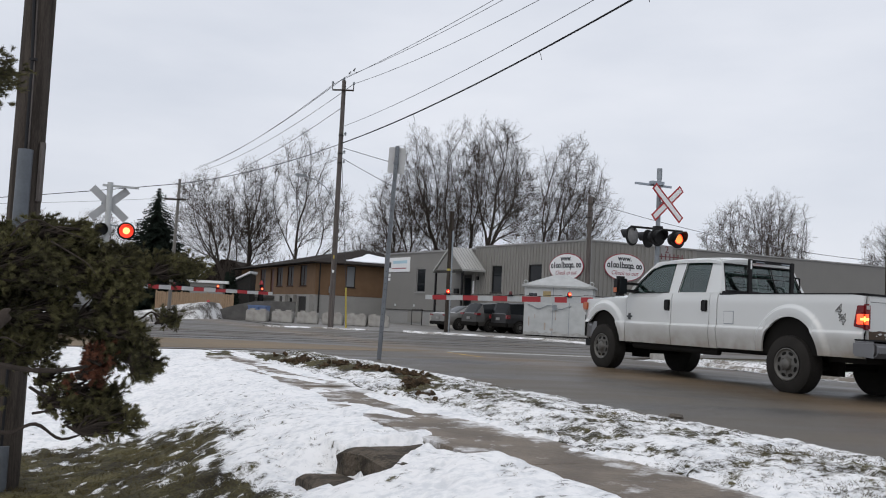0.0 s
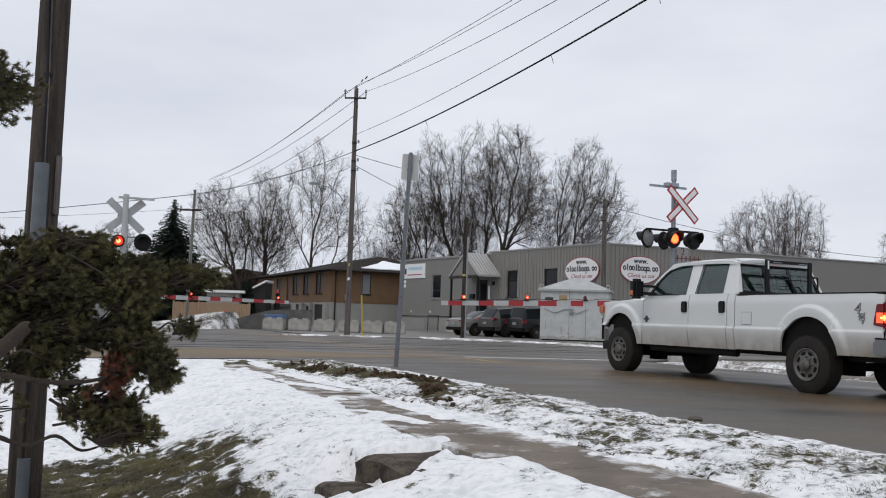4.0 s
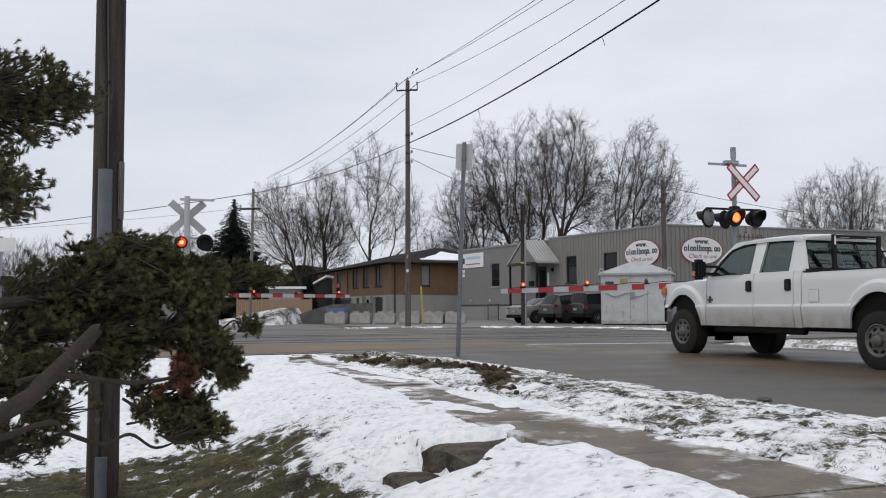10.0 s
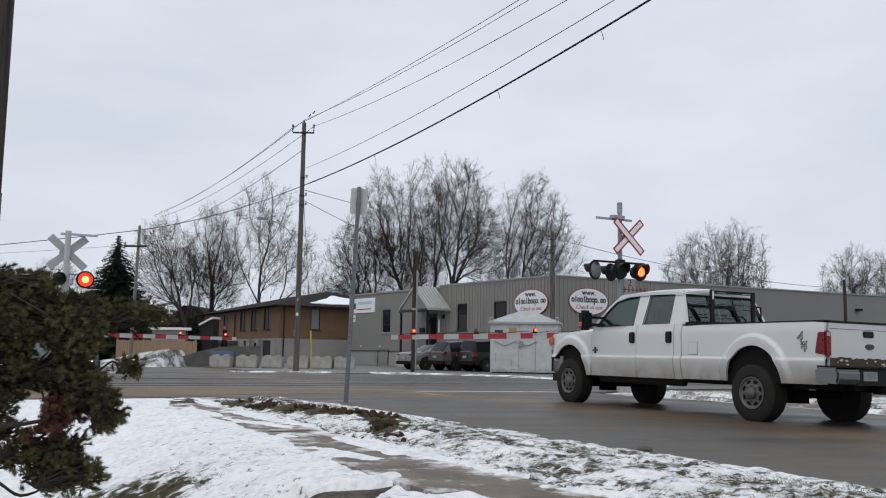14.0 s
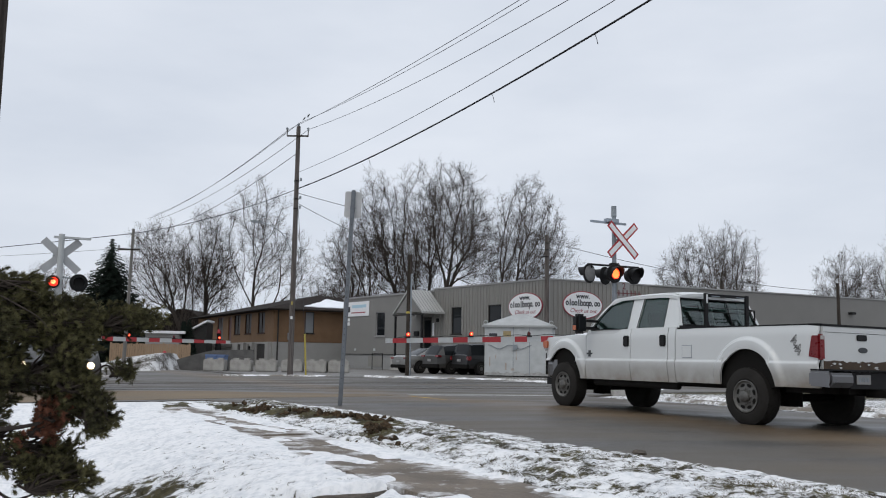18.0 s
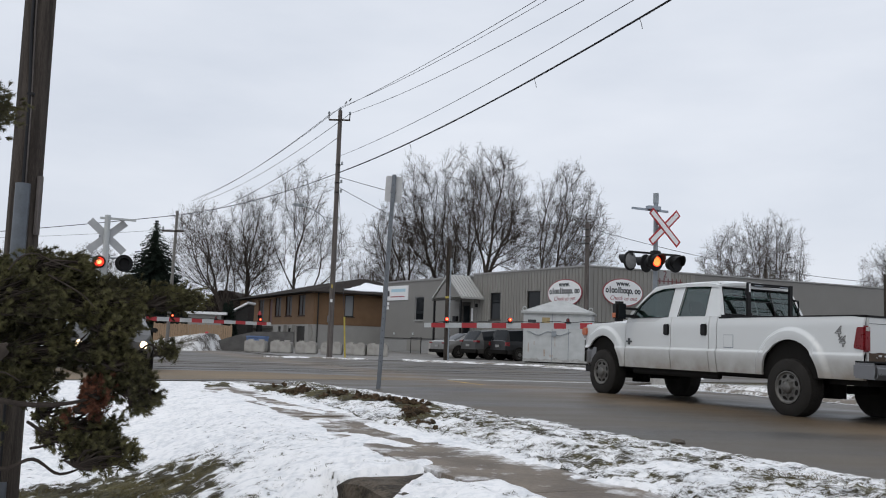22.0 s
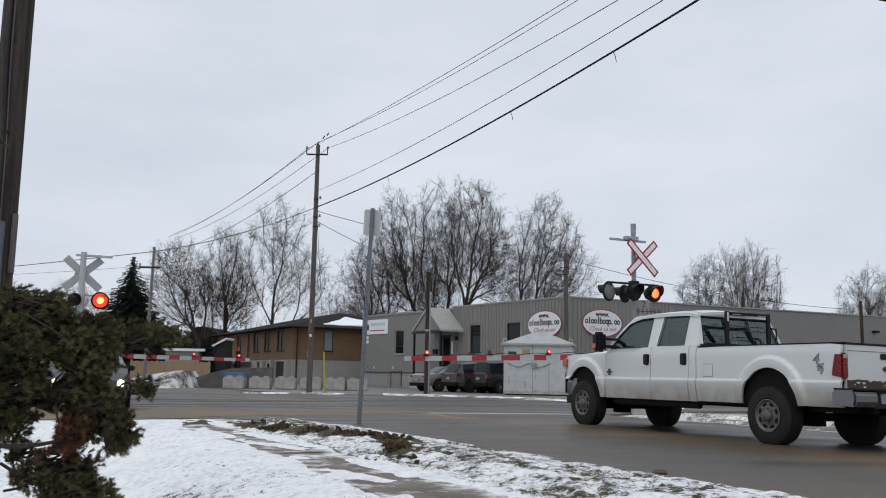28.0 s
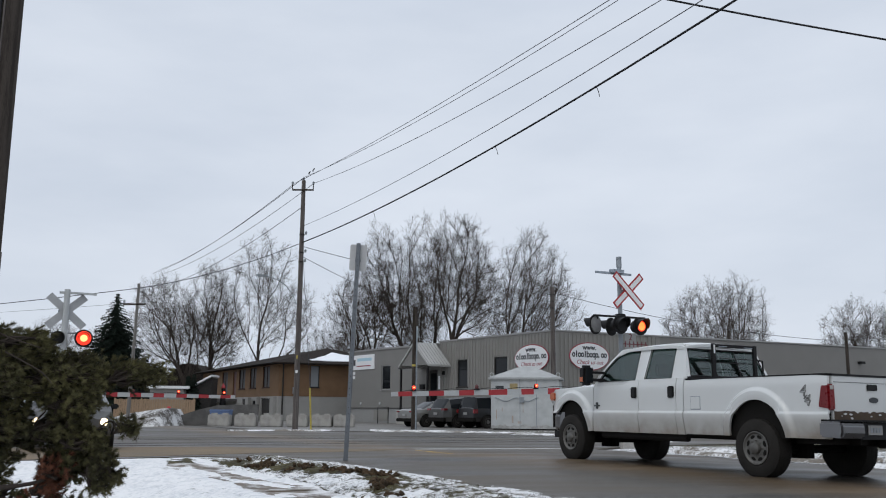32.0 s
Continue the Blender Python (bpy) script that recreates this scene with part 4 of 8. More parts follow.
def distant_house():
    """A steep dark-roofed house behind the tan one, and a shed."""
    f = facade((-36.6, 112.0), (-28.0, 112.0))
    h = thing("house", "far house with steep black roof and white trim", "house")
    part("wall", Builder().box(0, 8.6, 0, 9, -0.3, 3.6), M_SHINGLE, h, "dark boarded wall", at=f)
    part("roof", Builder().prism([(-1.2, 2.6), (3.1, 6.35), (4.3, 6.35), (9.4, 3.4)], -0.5, 9.5), M_SHINGLE, h, "steep black roof", at=f)
    s = thing("shed", "small tan shed with flat white-edged roof", "shed", at=Matrix.Translation((-22.6, 69.6, 0)) @ pose(0, 0, 0, 0, 0, 12))
    part("wall", Builder().box(-0.6, 1.9, 0, 2.4, -0.2, 2.42), M_PARGE, s, "pale wall")
    part("roof", Builder().box(-0.85, 2.3, -0.3, 2.7, 2.42, 2.62), M_WHITE_PLASTIC, s, "white flat roof edge")
    p = thing("porch", "small porch with sloping white-edged roof", "porch", at=Matrix.Translation((-22.5, 74.0, 0)))
    part("roof", Builder().prism([(0.0, 2.0), (2.75, 3.5), (2.75, 3.66), (0.0, 2.17)], 0, 2.5), M_WHITE_PLASTIC, p, "sloping white roof edge")
    part("wall", Builder().prism([(0.3, -0.2), (0.3, 2.1), (2.7, 3.42), (2.7, -0.2)], 0.3, 2.2), M_DARK_TRIM, p, "dark side wall")
    t = thing("shrub", "dark conical evergreen shrub beside a porch", "shrub", at=Matrix.Translation((-21.2, 72.6, 0)))
    rng = random.Random(15)
    v, q = [], []
    for i in range(1500):
        z = 3.3 * rng.random() ** 1.3
        r = 0.62 * (1 - z / 3.4) ** 0.8 * rng.uniform(0.6, 1.0)
        a = rng.uniform(0, 6.283)
        c = Vector((r * math.cos(a), r * math.sin(a), z))
        d = Vector((rng.uniform(-1, 1), rng.uniform(-1, 1), rng.uniform(-1, 1))) * 0.07
        e = c + Vector((math.cos(a) * 0.1, math.sin(a) * 0.1, 0.22))
        k = len(v)
        v += [tuple(c + d), tuple(c - d), tuple(e)]
        q.append((k, k + 1, k + 2))
    part("trunk", Builder().tube([(0, 0, -0.2), (0, 0, 2.9)], [0.1, 0.03], 8), M_BARK, t)
    part("foliage", Builder().add(v, q), M_NEEDLE_FAR, t)
    for x, y, z, sc in ((-20.5, 76.4, 1.86, 1.0), (-19.3, 76.2, 1.86, 1.12)):
        b = Builder().lathe([(0.2, 0.0), (0.24, 0.25), (0.2, 0.6), (0.1, 0.82), (0.13, 0.95), (0.15, 1.03), (0.12, 1.1)], 12)
        o = part("garden_ornament", b, M_BLACK, None, smooth=True, at=Matrix.Translation((x, y, z - 0.9)) @ Matrix.Diagonal((sc, sc, sc * 1.35, 1)))
        tagged(o, "dark standing yard ornament with a pointed red top", "ornament")
        part("top", Builder().lathe([(0.15, 1.1), (0.17, 1.13), (0.1, 1.26), (0.02, 1.36)], 12), M_RED, o, "pointed red top", smooth=True)
    y = thing("fire_hydrant", "red fire hydrant behind the snow bank", "hydrant", at=Matrix.Translation((-18.7, 60.0, 0)))
    part("barrel", Builder().lathe([(0.16, 0.0), (0.13, 0.05), (0.13, 0.8), (0.16, 0.83), (0.16, 0.88), (0.11, 1.02), (0.03, 1.08)], 14), M_RED, y, smooth=True)
    for sg in (-1, 1):
        part("outlet", Builder().lathe([(0.07, 0.1), (0.07, 0.22)], 10, Matrix.Translation((0, 0, 0.62)) @ pose(0, 0, 0, 0, 90 * sg, 0)), M_RED, y)


def fence():
    f = thing("fence", "tan board fence beside the snow bank", "fence", at=facade((-25.5, 68.5), (-19.6, 69.3)))
    for i in range(36):
        z = 1.6 + random.uniform(-0.03, 0.03)
        part("board", Builder().box(i * 0.165, i * 0.165 + 0.15, 0, 0.03, -0.1, z), M_FENCE, f)
    for i in range(4):
        part("post", Builder().box(i * 1.92, i * 1.92 + 0.1, 0.031, 0.13, -0.1, 1.7), M_FENCE, f)


M_FENCE = mat("tan_fence_boards", (0.36, 0.25, 0.16), 0.85, vary=0.3, scale=3, fine=30, stretch3=(4, 4, 0.5))
distant_house()
fence()


def snow_bank():
    b = Builder()
    nx, ny = 34, 14
    for j in range(ny):
        for i in range(nx):
            u, v = i / (nx - 1), j / (ny - 1)
            x, y = -21.6 + 6.5 * u, 46.6 + 6.0 * v
            ridge = 0.06 + 0.86 * smooth01(0.0, 0.97, u) - 1.05 * smooth01(0.9, 1.0, u)
            z = -0.12 + (ridge + 0.12) * smooth01(0.0, 0.72 - 0.2 * u, v + 0.1 * noise.noise(Vector((x, y, 5)))) + 0.1 * u * noise.noise(Vector((x * 0.9, y * 0.9, 0))) + 0.03 * noise.noise(Vector((x * 2, y * 2, 2)))
            b.v.append((x, y, z))
    b.f = [(j * nx + i, j * nx + i + 1, (j + 1) * nx + i + 1, (j + 1) * nx + i) for j in range(ny - 1) for i in range(nx - 1)]
    tagged(part("snow_bank", b, M_DIRTY_SNOW, smooth=True), "dirty ploughed snow bank with earth showing through", "snow", kind="stuff")
    w = thing("ramp_wall", "low dark concrete ramp wall behind the snow bank", "wall", at=facade((-15.5, 51.9), (-10.9, 52.6)))
    part("wall", Builder().prism([(0, -0.3), (0, 0.55), (0.9, 0.85), (2.0, 1.12), (4.3, 1.2), (4.3, -0.3)], 0, 0.4), M_DARK_CONCRETE, w, bevel=0.02)


M_DIRTY_SNOW = mat("dirty_snow", (0.6, 0.6, 0.6), 0.85, color2=(0.07, 0.06, 0.05), scale=1.3, fine=9, bump=0.25, dist=0.03, span=(0.43, 0.57))
snow_bank()


def barrier_block():
    b = thing("concrete_block", "grey interlocking concrete barrier block with raised lugs", "barrier", group="row of concrete blocks")
    part("body", Builder().box(-0.575, 0.575, -0.38, 0.38, 0.0, 0.64), M_CONCRETE, b, bevel=0.05)
    for x in (-0.3, 0.3):
        part("lug", Builder().box(x - 0.17, x + 0.17, -0.12, 0.12, 0.64, 0.72), M_CONCRETE, b, bevel=0.03)
    return b


blk = barrier_block()
blk.matrix_basis = Matrix.Translation((-12.82, 50.2, -0.01)) @ pose(0, 0, 0, 0, 0, -1)
for i, x in enumerate((-11.4, -10.02, -8.62, -7.3, -6.08)):
    copy_thing(blk, Matrix.Translation((x, 50.3 + 0.1 * i, -0.01)) @ pose(0, 0, 0, 0, 0, random.uniform(-5, 5)))


def recycling_bin(x, y, turn):
    b = thing("recycling_bin", "wheeled bin with blue lid behind a concrete block", "bin", at=Matrix.Translation((x, y, -0.01)) @ pose(0, 0, 0, 0, 0, turn), group="blue bins")
    part("body", Builder().prism([(-0.24, 0.05), (-0.3, 0.82), (0.3, 0.82), (0.24, 0.05)], -0.3, 0.3), M_BLUE, b, bevel=0.02)
    part("lid", Builder().box(-0.32, 0.32, -0.34, 0.33, 0.8, 0.9), M_BLUE, b, "blue lid", bevel=0.02)
    for sx in (-0.24, 0.24):
        part("wheel", Builder().lathe([(0.1, -0.03), (0.1, 0.03)], 12, Matrix.Translation((sx, 0.3, 0.1)) @ pose(0, 0, 0, 0, 90, 0)), M_BLACK, b)


M_BLUE = mat("blue_plastic", (0.12, 0.19, 0.36), 0.5, vary=0.15)
recycling_bin(-13.3, 51.2, 4)
recycling_bin(-12.78, 51.25, -6)


def steel_bin():
    at = facade((1.81, 46.6), (5.3, 46.0))
    b = thing("storage_bin", "large white steel storage bin with hipped lid and rust streaks", "container", at=at)
    w, d, h = 3.44, 2.4, 2.6
    part("body", Builder().box(0, w, 0, d, 0.06, h), M_WHITE_STEEL, b, bevel=0.015)
    lid = part("lid", Builder().add([(-0.12, -0.12, h), (w + 0.12, -0.12, h), (w + 0.12, d + 0.12, h), (-0.12, d + 0.12, h), (w * 0.42, d * 0.5, h + 0.62), (w * 0.58, d * 0.5, h + 0.62), (-0.12, -0.12, h - 0.1), (w + 0.12, -0.12, h - 0.1), (w + 0.12, d + 0.12, h - 0.1), (-0.12, d + 0.12, h - 0.1)], [(0, 1, 5, 4), (1, 2, 5), (2, 3, 4, 5), (3, 0, 4), (6, 7, 1, 0), (7, 8, 2, 1), (8, 9, 3, 2), (9, 6, 0, 3), (9, 8, 7, 6)]), M_LID, b, "grey-white hipped steel lid")
    for x in (0.05, w - 0.05):
        ring = Builder()
        ring.tube([(x + 0.1 * math.cos(t * math.pi / 6), -0.05, h + 0.13 + 0.1 * math.sin(t * math.pi / 6)) for t in range(13)], 0.025, 6)
        part("lifting_ring", ring, M_WHITE_STEEL, lid)
    for x in (1.45, 2.28):
        part("seam", Builder().box(x, x + 0.03, -0.008, 0.0, 0.1, h - 0.1), M_GALV_DULL, b)
    part("base_skid", Builder().box(0.1, w + 1.6, 0.1, d, -0.1, 0.06), M_DARK_TRIM, b)
    part("warning_label", Builder().box(0.95, 1.35, -0.01, 0.0, 1.95, 2.3), M_LABEL, b, "faded yellow warning label")
    part("warning_label", Builder().box(0.23, 0.65, -0.01, 0.0, 2.03, 2.18), M_SIGN_INK, b, "dark maker's label")
    part("latch", Builder().box(1.45, 1.68, -0.1, 0.0, 1.35, 1.62), M_GALV_DULL, b, "steel latch")
    chain = Builder()
    chain.tube([(0.2 + 2.2 * t / 14, -0.03, 1.6 - 0.2 * math.sin(math.pi * t / 14 * 2) ** 2) for t in range(15)], 0.018, 5)
    part("chain", chain, M_GALV_DULL, b)
    grime = Builder()
    rim = [(0.02 + (w - 0.04) * i / 30, 0.22 + 0.12 * noise.noise(Vector((i * 0.31, 2, 0))) + 0.1 * noise.noise(Vector((i * 0.9, 4, 0)))) for i in range(31)]
    grime.prism([(0.02, 0.062)] + rim + [(w - 0.02, 0.062)], -0.004, -0.0005)
    part("grime", grime, M_GRIME, b, "grey grime along the foot")
    for x0, z0, ww, hh in ((0.25, 0.5, 0.05, 0.5), (1.05, 0.35, 0.08, 0.35), (1.35, 0.3, 0.18, 0.12), (1.6, 0.85, 0.04, 0.6), (0.55, 0.9, 0.04, 0.2)):
        part("rust_streak", Builder().box(x0, x0 + ww, -0.006, 0.0, z0, z0 + hh), M_RUST, b, "rust stain")


M_GRIME = mat("grey_grime", (0.3, 0.3, 0.29), 0.9, color2=(0.44, 0.44, 0.43), scale=4, fine=20, span=(0.42, 0.58))
M_LID = mat("weathered_lid_steel", (0.4, 0.41, 0.41), 0.6, vary=0.2, scale=3, fine=40, bump=0.05)
M_RUST = mat("faint_rust", (0.3, 0.22, 0.17), 0.9, color2=(0.55, 0.53, 0.5), scale=4, fine=20)
steel_bin()


# ---- poles and wires ----


def utility_pole(x, y, z0, z1, r0, r1, label, lean=(0, 0), material=None, name="utility_pole"):
    p = thing(name, label, "pole", at=Matrix.Translation((x, y, z0)))
    pts = [(lean[0] * t, lean[1] * t, (z1 - z0) * t) for t in (0, 0.2, 0.4, 0.6, 0.8, 1.0)]
    part("shaft", Builder().tube(pts, [r0 + (r1 - r0) * t for t in (0, 0.2, 0.4, 0.6, 0.8, 1.0)], 14), material or M_TIMBER, p, smooth=True)
    return p


def insulator(parent, x, y, z):
    part("insulator", Builder().lathe([(0.03, 0), (0.06, 0.03), (0.04, 0.07), (0.06, 0.1), (0.02, 0.16)], 10, Matrix.Translation((x, y, z))), M_GALV_DULL, parent, smooth=True)


M_POLE_GREY = mat("silvery_grey_timber", (0.2, 0.19, 0.178), 0.9, vary=0.35, scale=3, fine=40, bump=0.5, stretch3=(6, 6, 0.4))
UP = (-7.19, 41.5)
up = utility_pole(*UP, -0.1, 11.55, 0.135, 0.095, "tall timber utility pole beside the level crossing", material=M_TIMBER_PALE)
arm = Builder()
arm.box(-0.5, 0.5, -0.16, -0.11, 11.13, 11.2)
arm.tube([(-0.5, -0.13, 11.2), (-0.5, -0.13, 11.42)], 0.025, 6)
arm.tube([(0.48, -0.13, 11.2), (0.48, -0.13, 11.42)], 0.025, 6)
part("crossarm", arm, M_TIMBER, up)
for x, z in ((-0.5, 11.42), (0.48, 11.42), (0.0, 11.66)):
    insulator(up, x, -0.13 if x else 0.0, z)
for z in (9.05, 8.2, 7.75):
    part("clamp", Builder().lathe([(0.128, -0.03), (0.128, 0.03)], 12, Matrix.Translation((0, 0, z))), M_BLACK, up)
    insulator(up, 0.2, -0.05, z)
part("number_tag", Builder().box(-0.05, 0.05, -0.15, -0.13, 2.65, 2.78), M_WHITE_PLASTIC, up)
part("pole_tag", Builder().box(-0.03, 0.03, -0.148, -0.128, 3.3, 3.45), M_YELLOW, up)
arm = Builder()
arm.tube([(-0.1, -0.1, 5.75), (-0.3, -0.12, 6.2), (-0.6, -0.15, 6.62), (-1.0, -0.2, 6.9), (-1.5, -0.25, 7.05)], 0.024, 8)
arm.tube([(-0.1, -0.1, 6.5), (-0.62, -0.16, 6.6)], 0.012, 6)
part("lamp_arm", arm, M_GALV_DULL, up)
part("lamp_head", Builder().prism([(-2.0, 7.08), (-1.95, 7.16), (-1.5, 7.12), (-1.4, 7.06), (-1.5, 7.02), (-1.9, 7.02)], -0.34, -0.16), M_GALV_DULL, up, "cobra-head street light", bevel=0.02)

p2 = utility_pole(-2.05, 46.0, -0.1, 6.1, 0.15, 0.12, "short timber pole beside parked cars", material=M_TIMBER)
part("marker_sleeve", Builder().lathe([(0.14, 3.2), (0.14, 3.3)], 14), M_YELLOW, p2, "yellow reflective strip")
part("conduit", Builder().tube([(0.1, -0.15, 0), (0.1, -0.15, 5.2)], 0.04, 8), M_GALV_DULL, p2)
p3 = utility_pole(5.62, 52.6, -0.1, 8.1, 0.155, 0.125, "grey timber pole at the corner of the grey building", material=M_TIMBER_PALE)
for z in (7.7, 7.3, 6.9):
    part("bracket", Builder().box(-0.32, 0.1, -0.18, -0.13, z, z + 0.04), M_BLACK, p3)
    insulator(p3, -0.3, -0.155, z + 0.04)
pf = utility_pole(-14.25, 40.0, -0.1, 6.4, 0.085, 0.06, "slim grey utility pole with small crossarm", lean=(0.12, 0), material=M_POLE_GREY)
part("crossarm", Builder().box(-0.5, 0.5, -0.14, -0.09, 5.52, 5.6), M_TIMBER, pf)
for x in (-0.45, 0.45):
    insulator(pf, x, -0.11, 5.6)
for x, y, z in ((25.6, 60.0, 6.2), (19.2, 64.0, 6.6)):
    q = utility_pole(x, y, -0.1, z, 0.12, 0.1, "dark timber pole beside the grey building")

M_SLEEVE = mat("dull_blue_grey_steel", (0.125, 0.14, 0.16), 0.6, metal=0.3, vary=0.3, scale=6, fine=50)
NP = (-3.955, 7.45)
npole = utility_pole(*NP, -0.75, 9.4, 0.135, 0.115, "thick weathered timber utility pole on the lawn behind a pine", material=M_TIMBER)
part("conduit_sleeve", Builder().tube([(0.04, -0.125, 1.75), (0.04, -0.125, 2.3), (0.04, -0.12, 2.87)], 0.06, 12), M_SLEEVE, npole, "grey metal cable guard", smooth=True)
part("conduit_sleeve", Builder().tube([(0.05, -0.125, 0.0), (0.05, -0.125, 0.42)], 0.05, 12), M_SLEEVE, npole, "grey metal cable guard", smooth=True)
part("ground_wire", Builder().tube([(0.04, -0.125, 0.4), (0.04, -0.125, 1.8)], 0.012, 6), M_CABLE, npole)
part("ground_wire", Builder().tube([(0.04, -0.125, 2.87), (0.04, -0.13, 3.6), (0.01, -0.13, 4.2), (0.0, -0.128, 5.2), (0.01, -0.12, 9.0)], 0.014, 8), M_CABLE, npole, "black cable running up the pole")
part("ground_wire", Builder().tube([(0.06, -0.12, 2.87), (0.055, -0.125, 3.5), (0.035, -0.128, 4.4), (0.035, -0.12, 9.0)], 0.007, 6), M_TIMBER_PALE, npole, "thin grey wire")
part("clip", Builder().box(0.02, 0.08, -0.145, -0.12, 3.625, 3.645), M_CABLE, npole)
part("clip", Builder().box(0.125, 0.15, -0.06, 0.0, 2.45, 2.95), M_TIMBER_PALE, npole)


def wire(a, b, sag, r, name="overhead_wire", label="thin dark overhead power line", material=None, k=28, drops=()):
    a, b = Vector(a), Vector(b)
    pts = [a.lerp(b, i / k) - Vector((0, 0, 4 * sag * (i / k) * (1 - i / k))) for i in range(k + 1)]
    w = Builder().tube(pts, r, 5)
    for f in drops:
        p = a.lerp(b, f) - Vector((0, 0, 4 * sag * f * (1 - f)))
        w.tube([p, p + Vector((0.05, 0, -0.12)), p + Vector((0.08, 0.03, -0.25))], 0.008, 4)
    return tagged(part(name, w, material or M_WIRE), label, "wire")


for x, z, end, sag in ((-0.42, 11.42, (14.62, -7.1, 8.87), 0.75), (0.0, 11.7, (18.55, -7.1, 12.87), 1.52), (0.48, 11.42, (13.62, -7.1, 8.23), 1.13), (0.0, 9.35, (13.4, -7.1, 8.37), 0.94)):
    wire((UP[0] + x, UP[1], z), end, sag, 0.0095, k=60)
for x, z in ((-0.42, 11.42), (0.48, 11.42), (0.0, 11.7)):
    wire((UP[0] + x, UP[1], z), (-24.6 + x, 74.0, z + 0.5), 0.5, 0.013)
wire((UP[0], UP[1], 10.3), (-25.0, 74.0, 10.6), 0.6, 0.014)
wire((UP[0], UP[1], 8.57), (18.0, -7.1, 12.46), 1.54, 0.026, "overhead_cable", "thick black lashed telephone cable with loose ties", M_CABLE, 70, (0.16, 0.33, 0.42, 0.55))
wire((UP[0], UP[1], 8.57), (-14.1, 40.0, 6.2), 0.25, 0.017, "overhead_cable", "dark telephone cable between timber poles", M_WIRE)
wire((-14.1, 40.0, 6.2), (-40.0, 38.5, 3.6), 0.25, 0.017, "overhead_cable", "dark telephone cable between timber poles", M_WIRE)
wire((-14.3, 40.0, 5.55), (-40.0, 36.0, 4.2), 0.4, 0.007)
wire((-14.3, 40.0, 5.6), (UP[0], UP[1], 7.9), 0.35, 0.007)
wire((UP[0], UP[1], 8.41), (5.62, 52.6, 7.75), 0.35, 0.015, "overhead_cable", "dark cable to the pole by the grey building", M_WIRE)
wire((UP[0], UP[1], 7.95), (-2.05, 46.0, 6.0), 0.12, 0.014)
wire((-2.05, 46.0, 6.0), (5.62, 52.6, 6.9), 0.3, 0.012)
wire((5.62, 52.6, 7.75), (25.6, 60.0, 5.6), 0.5, 0.016, "overhead_cable", "dark cable along the grey building", M_WIRE)
wire((25.6, 60.0, 5.9), (60.0, 66.0, 6.2), 0.5, 0.014)
wire((-1.0, 18.0, 10.75), (16.0, 18.0, 7.5), 0.25, 0.022, "overhead_cable", "black service cable overhead", M_CABLE)

# ---- bare trees ----



def stick_mesh(name, a, b, r, sides, material):
    """Tapered sticks from the points a to the points b, in one mesh."""
    n = len(a)
    d = b - a
    d /= np.maximum(np.linalg.norm(d, axis=1), 1e-6)[:, None]
    ref = np.where(np.abs(d[:, 2:3]) < 0.9, np.array([[0, 0, 1.0]]), np.array([[1.0, 0, 0]]))
    u = np.cross(d, ref)
    u /= np.linalg.norm(u, axis=1)[:, None]
    w = np.cross(d, u)
    t = np.arange(sides) * 2 * np.pi / sides
    ring = u[:, None] * np.cos(t)[None, :, None] + w[:, None] * np.sin(t)[None, :, None]
    v = np.stack([a[:, None] + ring * r[:, :1, None], b[:, None] + ring * r[:, 1:, None]], 1).reshape(-1, 3)
    base = np.arange(n)[:, None] * 2 * sides
    k = np.arange(sides)
    j = (k + 1) % sides
    f = np.stack([base + k, base + sides + k, base + sides + j, base + j], -1).reshape(-1, 4)
    me = bpy.data.meshes.new(name)
    me.vertices.add(len(v))
    me.vertices.foreach_set("co", v.astype(np.float32).ravel())
    me.loops.add(f.size)
    me.loops.foreach_set("vertex_index", f.astype(np.int32).ravel())
    me.polygons.add(len(f))
    me.polygons.foreach_set("loop_start", np.arange(0, f.size, 4, dtype=np.int32))
    me.polygons.foreach_set("use_smooth", [True] * len(f))
    me.update(calc_edges=True)
    me.materials.append(material)
    return me


def tree_mesh(name, segs, sides, material):
    """All the given segments (start, end, radius, radius) as tapered sticks in one mesh."""
    return stick_mesh(name, np.array([q[0][:] for q in segs]), np.array([q[1][:] for q in segs]), np.array([[q[2], q[3]] for q in segs]), sides, material)


